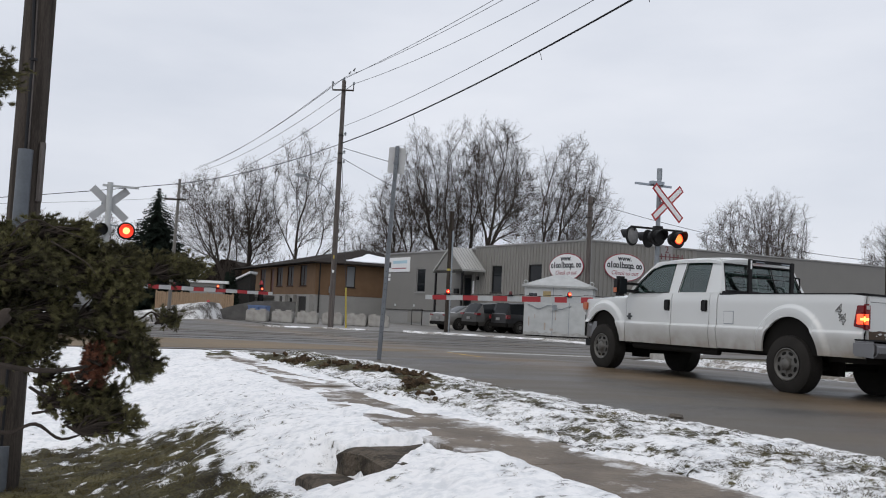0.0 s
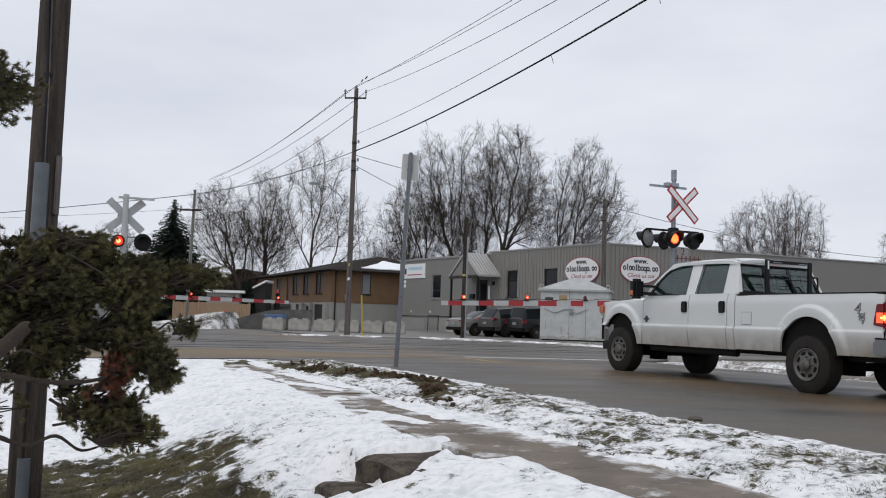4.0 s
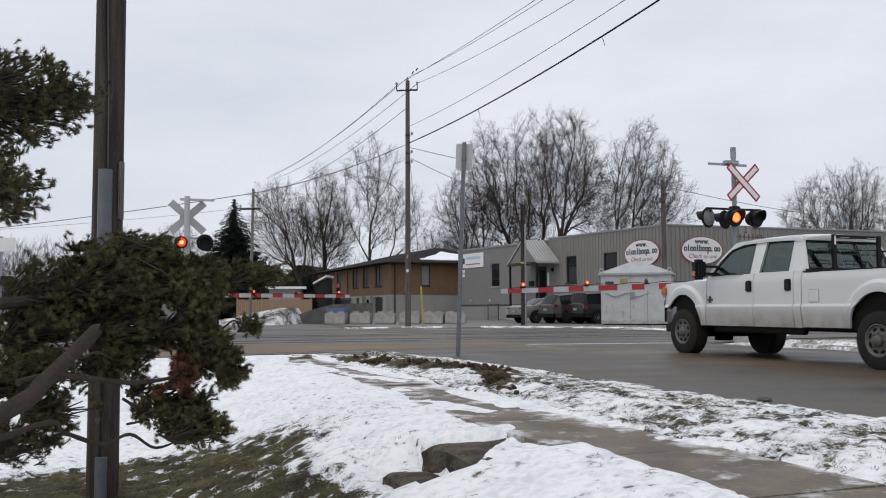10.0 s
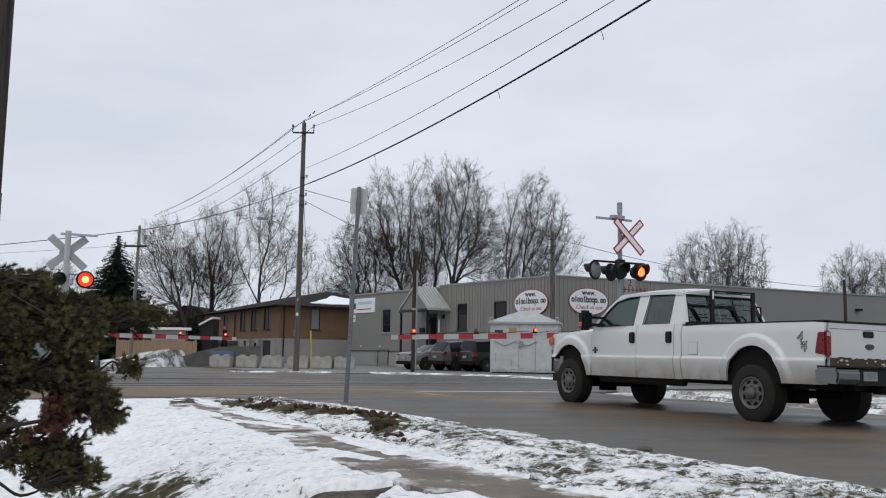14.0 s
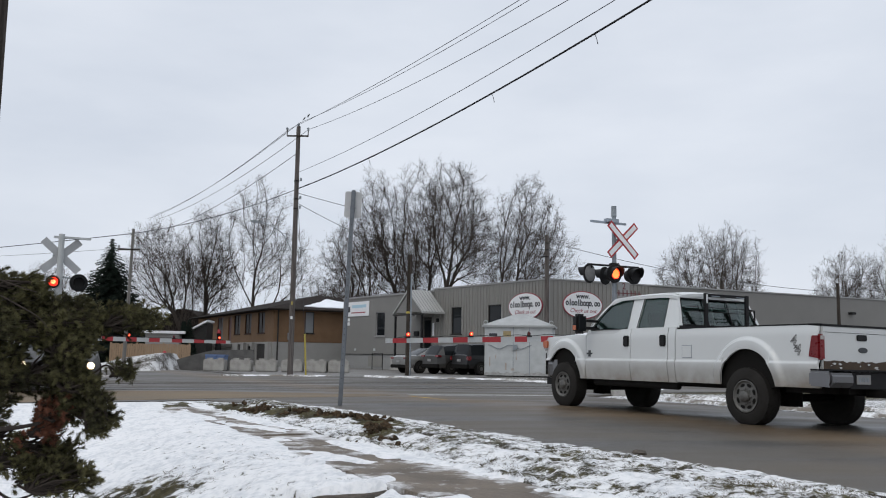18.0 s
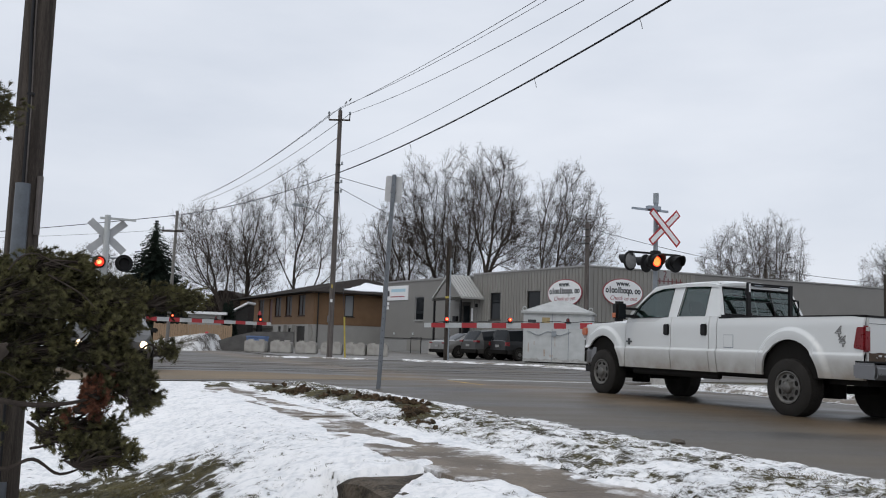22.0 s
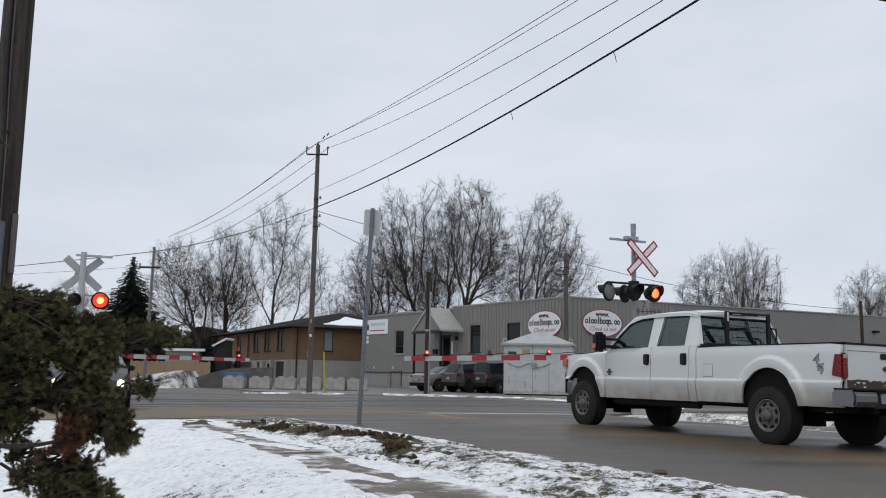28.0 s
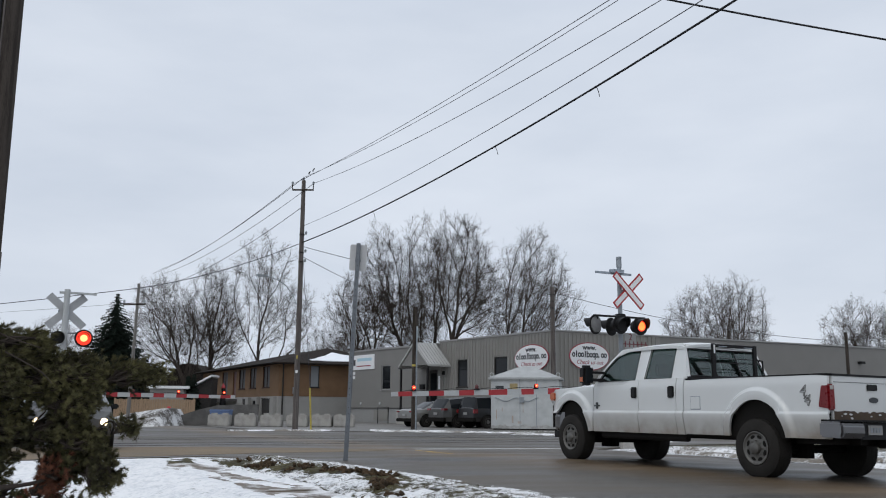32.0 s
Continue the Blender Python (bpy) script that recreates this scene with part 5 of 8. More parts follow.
def grown(rng, lobes, fork, count, stems):
    """Joints and parents of a leafless crown: bud points spread through rounded lobes, each joined to the limb
    that reaches it by the shortest and straightest way from the root."""
    total = sum(l[3] * l[4] * l[4] for l in lobes)
    pts = []
    for cx, cy, cz, rx, rz in ((l[0], l[1], l[2], l[4], l[3]) for l in lobes):
        k = int(0.8 * count * rz * rx * rx / total)
        q = rng.normal(size=(k, 3))
        q /= np.linalg.norm(q, axis=1)[:, None]
        q *= rng.random(k)[:, None] ** 0.42 * (1 + 0.1 * np.sin(q[:, :1] * 7 + cx) * np.cos(q[:, 1:2] * 6 + cz))
        q[:, 2] = np.where(q[:, 2] < 0, q[:, 2] * 0.95, q[:, 2])
        pts.append(q * (rx, rx, rz) + (cx, cy, cz))
    pts = np.concatenate(pts)
    pts = pts[pts[:, 2] > fork * 0.9]
    # the trunk, or several stems from one root
    root = [np.array((0.0, 0.0, -0.3))]
    par = [-1]
    for k in range(stems):
        a = 2 * np.pi * k / stems + rng.random()
        out = 0.0 if stems == 1 else 0.35
        last = 0
        for i in range(1, 4):
            f = i / 3
            root.append(np.array((np.cos(a) * out * f, np.sin(a) * out * f, fork * f)))
            par.append(last)
            last = len(root) - 1
    n0 = len(root)
    pos = np.concatenate([np.array(root), pts])
    n = len(pos)
    parent = np.full(n, -1)
    parent[:n0] = par
    path = np.zeros(n)
    best = np.full(n, 1e9)
    done = np.zeros(n, bool)

    def join(i):
        done[i] = True
        p = parent[i]
        if p >= 0:
            path[i] = path[p] + np.linalg.norm(pos[i] - pos[p])
        d = pos - pos[i]
        ln = np.linalg.norm(d, axis=1) + 1e-6
        way = (pos[i] - pos[p]) if p >= 0 else np.array((0, 0, 1.0))
        way = way / (np.linalg.norm(way) + 1e-6)
        bend = 1 - (d @ way) / ln
        cost = ln * (1 + 0.4 * bend) + 0.4 * path[i] + 0.8 * np.maximum(0, -d[:, 2])
        if i < n0 - 1 and pos[i][2] < fork * 0.6:
            cost = cost + 6
        better = (cost < best) & ~done
        best[better] = cost[better]
        parent[better] = i

    for i in range(n0):
        join(i)
    parent[:n0] = par
    for k in range(n - n0):
        join(int(np.argmin(np.where(done, 1e12, best))))
    return pos, parent, n0


def bare_tree(seed, x, y, lobes, fork, count, stems, label):
    """A leafless tree at (x, y); lobes of its crown: (dx, dy, z, half height, half width)."""
    rng = np.random.default_rng(seed)
    pos, parent, n0 = grown(rng, lobes, fork, count, stems)
    n = len(pos)
    order = [0]
    kids = [[] for i in range(n)]
    for i in range(1, n):
        kids[parent[i]].append(i)
    for i in order:
        order.extend(kids[i])
    flow = np.zeros(n)
    for i in order[::-1]:
        flow[i] = max(flow[i], 1.0)
        if parent[i] >= 0:
            flow[parent[i]] += flow[i]
    rad = 0.0145 * flow ** 0.515
    # bends ease out along each limb
    heavy = np.array([max(k, key=lambda c: flow[c]) if k else -1 for k in kids])
    for turn in range(4):
        m = (heavy >= 0) & (np.arange(n) >= n0)
        i = np.nonzero(m)[0]
        pos[i] = 0.5 * pos[i] + 0.25 * (pos[parent[i]] + pos[heavy[i]])
    i = np.arange(1, n)
    i = i[flow[i] > 0]
    a, b = pos[parent[i]], pos[i]
    r = np.stack([np.minimum(rad[parent[i]], rad[i] * 1.25), rad[i]], 1)
    t = thing("tree", label, "tree", at=Matrix.Translation((x, y, -0.1)), group="bare winter trees")
    big = r[:, 0] > 0.05
    o = new("trunk", stick_mesh("trunk", a[big], b[big], r[big], 7, M_BARK))
    o.parent = t
    # twigs fan out of the thin limbs, along them and upwards
    ta, tb, tr = [a[~big]], [b[~big]], [r[~big]]
    src = np.repeat(np.nonzero(r[:, 1] < 0.075)[0], 3)
    f = rng.random((len(src), 1))
    q = a[src] * (1 - f) + b[src] * f
    d = b[src] - a[src]
    d /= np.linalg.norm(d, axis=1)[:, None] + 1e-6
    mid = np.array((lobes[0][0] * 0.5, lobes[0][1] * 0.5, fork))
    away = q - mid
    away /= np.linalg.norm(away, axis=1)[:, None] + 1e-6
    for length, spread, r0, r1, many in ((1.0, 0.62, 0.0105, 0.0075, 3), (0.62, 0.8, 0.0078, 0.005, 1), (0.45, 0.9, 0.0065, 0.0045, 0)):
        g = d * 0.6 + away * 0.34 + rng.normal(size=d.shape) * spread + np.array((0, 0, 0.06))
        g /= np.linalg.norm(g, axis=1)[:, None]
        ln = length * rng.uniform(0.45, 1.2, (len(q), 1))
        e = q + g * ln
        ta.append(q)
        tb.append(e)
        tr.append(np.tile((r0, r1), (len(q), 1)))
        if many:
            k = np.repeat(np.arange(len(q)), many)
            f = rng.uniform(0.35, 1.0, (len(k), 1))
            q, d, away = q[k] * (1 - f) + e[k] * f, g[k], away[k]
    o = new("twig_crown", stick_mesh("twig_crown", np.concatenate(ta), np.concatenate(tb), np.concatenate(tr), 3, M_TWIG))
    o.parent = t
    o["kind"] = "stuff"
    return t


bare_tree(11, -30.2, 105.0, ((-3.9, 0, 11.0, 5.7, 4.0), (-1.0, 0.5, 9.0, 4.0, 3.4)), 2.4, 900, 2, "leafless maple leaning out over the garden, forked low")
bare_tree(12, -29.0, 106.5, ((0.2, 0, 12.2, 6.0, 3.1), (1.6, 0.5, 9.5, 4.0, 3.0)), 3.5, 850, 1, "upright leafless maple behind the brick house")
bare_tree(13, -22.9, 108.0, ((-0.2, 0, 15.0, 7.4, 4.1), (3.2, 1.0, 11.5, 4.6, 3.9)), 4.0, 620, 2, "tall thin leafless tree with two slender stems")
bare_tree(21, -9.8, 102.0, ((-0.9, 0, 10.8, 5.6, 3.9),), 3.0, 760, 1, "smaller leafless tree behind the grey building")
bare_tree(22, -4.7, 102.5, ((-3.6, 0, 15.8, 6.8, 2.8), (-1.8, 0.5, 11.0, 5.0, 3.4)), 3.4, 900, 1, "tall leafless tree leaning to one side")
bare_tree(23, -2.3, 101.5, ((-1.2, 0, 15.6, 7.6, 3.2), (-1.6, 0.5, 10.5, 4.5, 3.4)), 4.0, 900, 1, "tall straight leafless maple")
bare_tree(24, -1.0, 100.0, ((1.5, 0, 15.7, 7.4, 4.2), (4.2, 0.5, 12.5, 5.0, 3.0)), 4.2, 1200, 1, "tall broad leafless maple with spreading limbs")
bare_tree(25, 6.6, 104.0, ((2.0, 0, 14.9, 7.3, 4.2), (5.0, 0.5, 12.6, 5.0, 3.2), (0.0, 0, 10.5, 4.2, 3.4)), 3.4, 1250, 2, "broad leafless maple with a dense round crown")
bare_tree(31, 34.9, 122.0, ((-1.6, 0, 11.6, 7.2, 5.8), (-4.4, 0, 8.4, 4.0, 3.9)), 2.2, 1150, 2, "rounded leafless tree with fan-like limbs")
bare_tree(32, 37.9, 124.0, ((1.0, 0, 12.0, 7.6, 4.0), (2.6, 0, 8.6, 4.4, 3.2)), 2.6, 900, 1, "leafless tree with fan-like limbs")
far_tree = bare_tree(33, 56.4, 128.0, ((-0.4, 0, 10.9, 6.2, 5.0),), 2.4, 850, 1, "small rounded leafless tree beyond the grey building")
bare_tree(34, 64.0, 130.0, ((0.6, 0, 12.0, 7.2, 5.0),), 3.0, 850, 1, "leafless tree beyond the grey building")
for i, (x, y, f) in enumerate(((71.0, 134.0, 0.95), (-52.0, 118.0, 0.75), (-44.0, 114.0, 0.66), (19.0, 138.0, 0.72), (14.6, 132.0, 0.74), (-15.0, 130.0, 0.7), (-64.0, 122.0, 0.8), (-19.0, 132.0, 0.74))):
    copy_thing(far_tree, Matrix.Translation((x, y, -0.1)) @ pose(0, 0, 0, 0, 0, 67 * i + 40) @ Matrix.Diagonal((f, f, f, 1)))


def hedge(name, x0, x1, y, height, count, seed, label):
    """A far thicket of fine bare twigs."""
    rng = random.Random(seed)
    segs = []
    for i in range(count):
        p = Vector((rng.uniform(x0, x1), y + rng.uniform(-6, 6), 0))
        d = Vector((rng.uniform(-0.35, 0.35), rng.uniform(-0.3, 0.3), 1)).normalized()
        ln = height * rng.uniform(0.35, 1.0)
        for k in range(4):
            d = (d + Vector((rng.uniform(-0.3, 0.3), rng.uniform(-0.3, 0.3), 0.1))).normalized()
            e = p + d * ln / 4
            segs.append((p.copy(), e.copy(), 0.05 * (1 - k / 5), 0.05 * (1 - (k + 1) / 5), 1))
            if k:
                for c in range(3):
                    g = (d + Vector((rng.uniform(-1, 1), rng.uniform(-1, 1), 0.3))).normalized()
                    segs.append((e.copy(), e + g * ln * 0.22, 0.018, 0.008, 2))
            p = e
    tagged(new(name, tree_mesh(name, segs, 3, M_TWIG)), label, "trees", kind="stuff")


hedge("thicket", -82, -56, 102, 8.5, 900, 8, "dark tangle of bare trees beside the tracks")
hedge("far_woods", -60, 75, 135, 7.0, 500, 5, "distant belt of grey leafless woodland")
hedge("thicket", -34, -16, 104, 7.0, 170, 6, "tangle of bare shrubs behind the brick house")
hedge("thicket", -12, 16, 100, 7.5, 190, 7, "tangle of bare shrubs behind the grey building")


def conifer(x, y, height, width, seed):
    rng = random.Random(seed)
    t = thing("spruce", "dark green conical spruce tree", "tree", at=Matrix.Translation((x, y, 0)))
    part("trunk", Builder().tube([(0, 0, -0.2), (0, 0, height * 0.95)], [0.22, 0.03], 8), M_BARK, t)
    verts, faces = [], []
    tiers = int(height / 0.2)
    for i in range(tiers):
        f = (i + 0.6) / tiers
        z0 = height * (1 - f)
        many = 7 + int(11 * f)
        for k in range(many):
            a = 2 * math.pi * (k + rng.uniform(-0.4, 0.4)) / many + i * 1.3
            reach = width * f ** 0.88 * rng.uniform(0.66, 1.04) + 0.06
            out = Vector((math.cos(a), math.sin(a), 0))
            side = Vector((-out.y, out.x, 0))
            steps = max(3, int(reach / 0.13))
            for j in range(steps):
                g = (j + 0.5) / steps
                p = out * reach * g + Vector((0, 0, z0 - 0.5 * reach * g + 0.15 * reach * g * g + rng.uniform(-0.05, 0.05)))
                for c in range(12):
                    w = (1.0 - 0.55 * g) * rng.uniform(0.2, 0.5) + 0.05
                    q = p + (side * w * rng.choice((-1, 1)) + out * rng.uniform(0.02, 0.22) + Vector((0, 0, rng.uniform(-0.2, 0.08)))) * (0.3 + 0.8 * f)
                    t2 = Vector((rng.uniform(-1, 1), rng.uniform(-1, 1), rng.uniform(-1, 1))) * 0.15 * (0.3 + 0.7 * f)
                    n = len(verts)
                    verts += [p + t2, p - t2, q]
                    faces.append((n, n + 1, n + 2))
    me = bpy.data.meshes.new("foliage")
    me.from_pydata([tuple(v) for v in verts], [], faces)
    me.materials.append(M_NEEDLE_FAR)
    o = new("foliage", me)
    o.parent = t


conifer(-28.2, 75.0, 10.4, 6.2, 3)
conifer(-20.3, 71.0, 3.6, 0.9, 4)


# ---- level crossing ----
FLASH_HALF, FLASH_START = 0.7634, 0.607


def lamp_head(parent, at, name="signal_lamp", r=0.25, lens_r=0.15, housing=True):
    """A round black signal lamp with visor; faces local -y."""
    turn = at @ pose(0, 0, 0, 90, 0, 0)
    h = part(name, Builder().lathe([(r, -0.015), (r + 0.004, 0.0), (r, 0.015), (lens_r + 0.02, 0.02), (lens_r + 0.02, 0.06)], 28), M_BLACK, parent, "round black backplate", at=turn)
    if housing:
        part("housing", Builder().lathe([(lens_r + 0.02, -0.22), (lens_r + 0.04, -0.02)], 20), M_BLACK, h)
    part("lens", Builder().lathe([(lens_r, 0.03), (lens_r * 0.8, 0.045), (0.01, 0.05)], 24), M_LENS_DARK, h, "dark red lens", smooth=True)
    vis, k = Builder(), 14
    for i in range(k + 1):
        a = radians(-20 + 220 * i / k)
        for rr, z in ((lens_r + 0.035, 0.02), (lens_r + 0.045, 0.02), (lens_r + 0.045, 0.36 - 0.22 * abs(i - k / 2) / k * 2), (lens_r + 0.035, 0.36 - 0.22 * abs(i - k / 2) / k * 2)):
            vis.v.append((rr * math.cos(a), rr * math.sin(a), z))
    for i in range(k):
        for c in range(4):
            vis.f.append((i * 4 + c, i * 4 + (c + 1) % 4, (i + 1) * 4 + (c + 1) % 4, (i + 1) * 4 + c))
    part("visor", vis, M_BLACK, h)
    return h


def lit_disc(parent, r, z, core=None, share=0.84):
    """The glowing bulb and its reflector, one rigid piece that travels along the lamp's axis."""
    d = part("bulb", Builder().lathe([(r, 0.0), (r, 0.006), (r * 0.5, 0.008)], 24), M_LAMP_RED, parent, "glowing red lamp")
    part("filament", Builder().lathe([(r * share, 0.0085), (r * share * 0.7, 0.014)], 18), core or M_LAMP_CORE, d, "bright core")
    d.matrix_basis = Matrix.Translation((0, 0, z))
    return d


FLASHERS = []


def crossbuck(parent, at, border=True):
    x = part("crossbuck", Builder().box(-0.2, 0.02, 0.0, 0.06, -0.03, 0.03), M_GALV_DULL, parent, "white crossbuck with red border" if border else "white back of a crossbuck", at=at)
    for i, a in enumerate((48, -48)):
        m = Matrix.Translation((0, -0.03 - 0.012 * i, 0)) @ pose(0, 0, 0, 0, a, 0)
        b = part("blade", Builder().box(-0.1, 0.1, -0.005, 0.004, -0.6, 0.6, m), M_RED if border else M_SIGN_BACK, x, "red-bordered blade" if border else "")
        if border:
            part("white_field", Builder().box(-0.058, 0.058, -0.009, -0.0055, -0.558, 0.558, m), M_WHITE_PLASTIC, b)
    return x


FACE = pose(0, 0, 0, 0, 0, ROAD_YAW - 90)


M_SIGN_BACK = mat("grey_sign_back", (0.43, 0.44, 0.45), 0.6, vary=0.15, scale=6, fine=50, bump=0.05)
M_LAMP_BACK = mat("pale_aluminium", (0.5, 0.5, 0.5), 0.6, vary=0.15, scale=8, fine=60, bump=0.05)
M_LAMP_GREY = mat("dull_grey_lamp_back", (0.2, 0.2, 0.2), 0.7, vary=0.45, scale=9, fine=30, bump=0.1)
M_SYMBOL = mat("dark_red_ink", (0.14, 0.03, 0.035), 0.6, vary=0.1, bump=0)
M_LAMP_DEEP = mat("deep_red_lamp", (0.5, 0.05, 0.02), 0.3, emit=(1.0, 0.3, 0.1), strength=3.6, bump=0)


def near_signal():
    base = Matrix.Translation((4.53, 25.0, 0)) @ FACE
    s = thing("crossing_signal", "level crossing signal mast with red-bordered crossbuck and flashing lamps", "signal", at=base)
    part("mast", Builder().tube([(0, 0, 0), (0, 0, 5.17)], [0.07, 0.06], 14), M_GALV_DULL, s, smooth=True)
    part("cap", Builder().lathe([(0.075, 4.88), (0.075, 5.17)], 14), M_GALV_DULL, s)
    part("footing", Builder().box(-0.25, 0.25, -0.25, 0.25, -0.3, 0.25), M_CONCRETE, s, bevel=0.02)
    crossbuck(s, Matrix.Translation((0.2, -0.1, 4.22)) @ Matrix.Diagonal((1.06, 1, 1.1, 1)))
    part("side_arm", Builder().box(-0.82, 0.4, -0.04, 0.0, 4.66, 4.72), M_GALV, s, "flat grey bracket arm")
    part("side_arm", Builder().box(-0.3, 0.1, -0.1, 0.06, 4.7, 4.8), M_GALV, s)
    part("crossarm", Builder().tube([(-0.9, 0, 3.5), (0.85, 0, 3.5)], 0.03, 10), M_BLACK, s)
    part("junction_box", Builder().box(-0.12, 0.12, -0.1, 0.1, 3.44, 3.58), M_BLACK, s, bevel=0.02)
    heads = [lamp_head(s, Matrix.Translation((-0.16, -0.2, 3.26))), lamp_head(s, Matrix.Translation((0.58, -0.12, 3.26)))]
    lamp_head(s, Matrix.Translation((-0.78, 0.1, 3.26)) @ pose(0, 0, 0, 0, 0, 196), r=0.265, housing=False)
    lamp_head(s, Matrix.Translation((-0.13, 0.24, 3.24)) @ pose(0, 0, 0, 0, 0, 196), housing=False)
    part("lamp_back", Builder().lathe([(0.215, 0.0), (0.21, 0.025), (0.15, 0.06), (0.06, 0.08), (0.01, 0.082)], 24, Matrix.Translation((-0.775, 0.08, 3.26)) @ pose(0, 0, 0, 90, 0, 16)), M_LAMP_GREY, s, "grey lamp back", smooth=True)
    for x in (-0.78, -0.16, 0.58):
        part("hanger", Builder().tube([(x, 0, 3.5), (x, -0.02, 3.4)], 0.02, 6), M_BLACK, s)
    plate = part("track_sign", Builder().box(0.05, 0.45, -0.1, -0.09, 2.63, 3.06), M_GREY_TRIM, s, "grey plate with the number 2 above a track symbol")
    cu = bpy.data.curves.new("numeral", "FONT")
    cu.body, cu.size, cu.align_x, cu.extrude = "2", 0.26, "CENTER", 0.003
    t = new("numeral", cu)
    t.data.materials.append(M_SYMBOL)
    t.parent = plate
    t.matrix_basis = Matrix.Translation((0.25, -0.104, 2.86)) @ pose(0, 0, 0, 90, 0, 0)
    sym = Builder()
    sym.box(0.0, 0.85, -0.107, -0.101, 2.74, 2.765)
    for i in range(6):
        sym.box(0.06 + i * 0.14, 0.09 + i * 0.14, -0.107, -0.101, 2.67, 2.835)
    part("track_symbol", sym, M_SYMBOL, plate)
    part("gate_machine", Builder().box(-0.32, 0.18, -0.3, 0.3, 0.9, 1.6), M_GALV_DULL, s, "grey gate drive box", bevel=0.03)
    FLASHERS.append((lit_disc(heads[0], 0.145, 0.055), 0))
    FLASHERS.append((lit_disc(heads[1], 0.145, 0.055), 1))


def far_signal():
    base = Matrix.Translation((-13.42, 31.0, 0)) @ FACE
    s = thing("crossing_signal", "level crossing signal mast with crossbuck seen from behind", "signal", at=base)
    part("mast", Builder().tube([(0, 0, 0), (0, 0, 4.95)], [0.1, 0.1], 14), M_WHITE_STEEL, s, smooth=True)
    part("footing", Builder().box(-0.25, 0.25, -0.25, 0.25, -0.3, 0.25), M_CONCRETE, s, bevel=0.02)
    crossbuck(s, Matrix.Translation((0.02, 0.12, 4.2)) @ Matrix.Diagonal((1.32, 1, 1.32, 1)), border=False)
    part("side_arm", Builder().box(-0.25, 0.95, -0.06, 0.06, 4.8, 4.87), M_WHITE_STEEL, s, "flat pale bracket arm")
    part("crossarm", Builder().tube([(-0.7, 0, 3.45), (0.7, 0, 3.45)], 0.03, 10), M_GALV_DULL, s)
    heads = [lamp_head(s, Matrix.Translation((-0.2, -0.15, 3.28)), r=0.22), lamp_head(s, Matrix.Translation((0.62, -0.15, 3.28)), r=0.3)]
    part("gate_machine", Builder().box(-0.18, 0.32, -0.3, 0.3, 0.9, 1.6), M_GALV_DULL, s, "grey gate drive box", bevel=0.03)
    FLASHERS.append((lit_disc(heads[0], 0.16, 0.055, M_LAMP_DEEP, 0.5), 0))
    FLASHERS.append((lit_disc(heads[1], 0.24, 0.055, M_LAMP_DEEP, 0.5), 1))


def gate_arm(root, tip, lamps, label, bands=()):
    """A striped crossing gate arm from its drive box to its tip; lamps: (metres from the tip, flash phase or None when steady)."""
    a, b = Vector(root), Vector(tip)
    length = (b - a).length
    x = (b - a).normalized()
    y = Vector((0, 0, 1)).cross(x).normalized()
    m = Matrix.Identity(4)
    for i, c in enumerate((x, y, x.cross(y))):
        m.col[i][:3] = c
    m.translation = a
    g = thing("crossing_gate", label, "gate", at=m)
    # stripes counted from the tip: a short white end, then red and white in turn
    edges, red = [0.0, 0.17], True
    while edges[-1] < length - 0.2:
        k = len(edges) - 2
        edges.append(min(length, edges[-1] + (bands[k] if k < len(bands) else 0.37 if red else 0.42)))
        red = not red
    for i, (e0, e1) in enumerate(zip(edges, edges[1:])):
        h0, h1 = 0.055 + 0.03 * e0 / length, 0.055 + 0.03 * e1 / length
        red = i % 2 == 1
        s = Builder().prism([(length - e0, -h0), (length - e0, h0), (length - e1, h1), (length - e1, -h1)], -0.02, 0.02)
        part("stripe", s, M_RED if red else M_WHITE_STEEL, g, "red reflective band" if red else "white band")
    cable = Builder().tube([(length * f, -0.025, 0.02 + (0.1 - 0.05 * f) - 0.02 * math.sin(f * 40)) for f in [j / 24 for j in range(24)]], 0.008, 5)
    part("lamp_cable", cable, M_CABLE, g)
    for d, phase in lamps:
        px = length - d
        lp = part("gate_lamp", Builder().box(-0.06, 0.06, -0.05, 0.05, 0.06, 0.1), M_BLACK, g, "small red gate lamp", at=Matrix.Translation((px, 0, 0)))
        part("lens", Builder().lathe([(0.045, 0.1), (0.048, 0.15), (0.036, 0.185), (0.014, 0.2)], 14), M_LENS_DARK, lp, smooth=True)
        front = Matrix.Translation((0, 0.052 if y.y < 0 else -0.052, 0.148)) @ pose(0, 0, 0, -90 if y.y < 0 else 90, 0, 0)
        glow = part("bulb", Builder().lathe([(0.047, -0.004), (0.047, 0.002), (0.03, 0.005), (0.001, 0.006)], 16, front), M_LAMP_RED, lp, "glowing red lamp")
        part("filament", Builder().lathe([(0.022, 0.0055), (0.018, 0.0075), (0.001, 0.008)], 12, front), M_LAMP_DEEP, glow)
        if phase is not None:
            GATE_FLASHERS.append((glow, phase, -1 if y.y < 0 else 1))
    return g


GATE_FLASHERS = []
near_signal()
far_signal()
gate_arm((4.2, 24.75, 1.5), (-1.53, 22.0, 1.3), ((0.57, None), (2.3, 0), (4.0, 1)), "red and white striped crossing gate arm lowered across the lane", bands=(0.37, 0.435, 0.41, 0.41, 0.41, 0.415, 0.535, 0.41, 0.365, 0.42))
gate_arm((-13.1, 31.15, 1.4), (-8.1, 33.75, 1.36), ((0.42, None), (2.05, 1), (3.6, 0)), "red and white striped gate arm lowered on the far side")

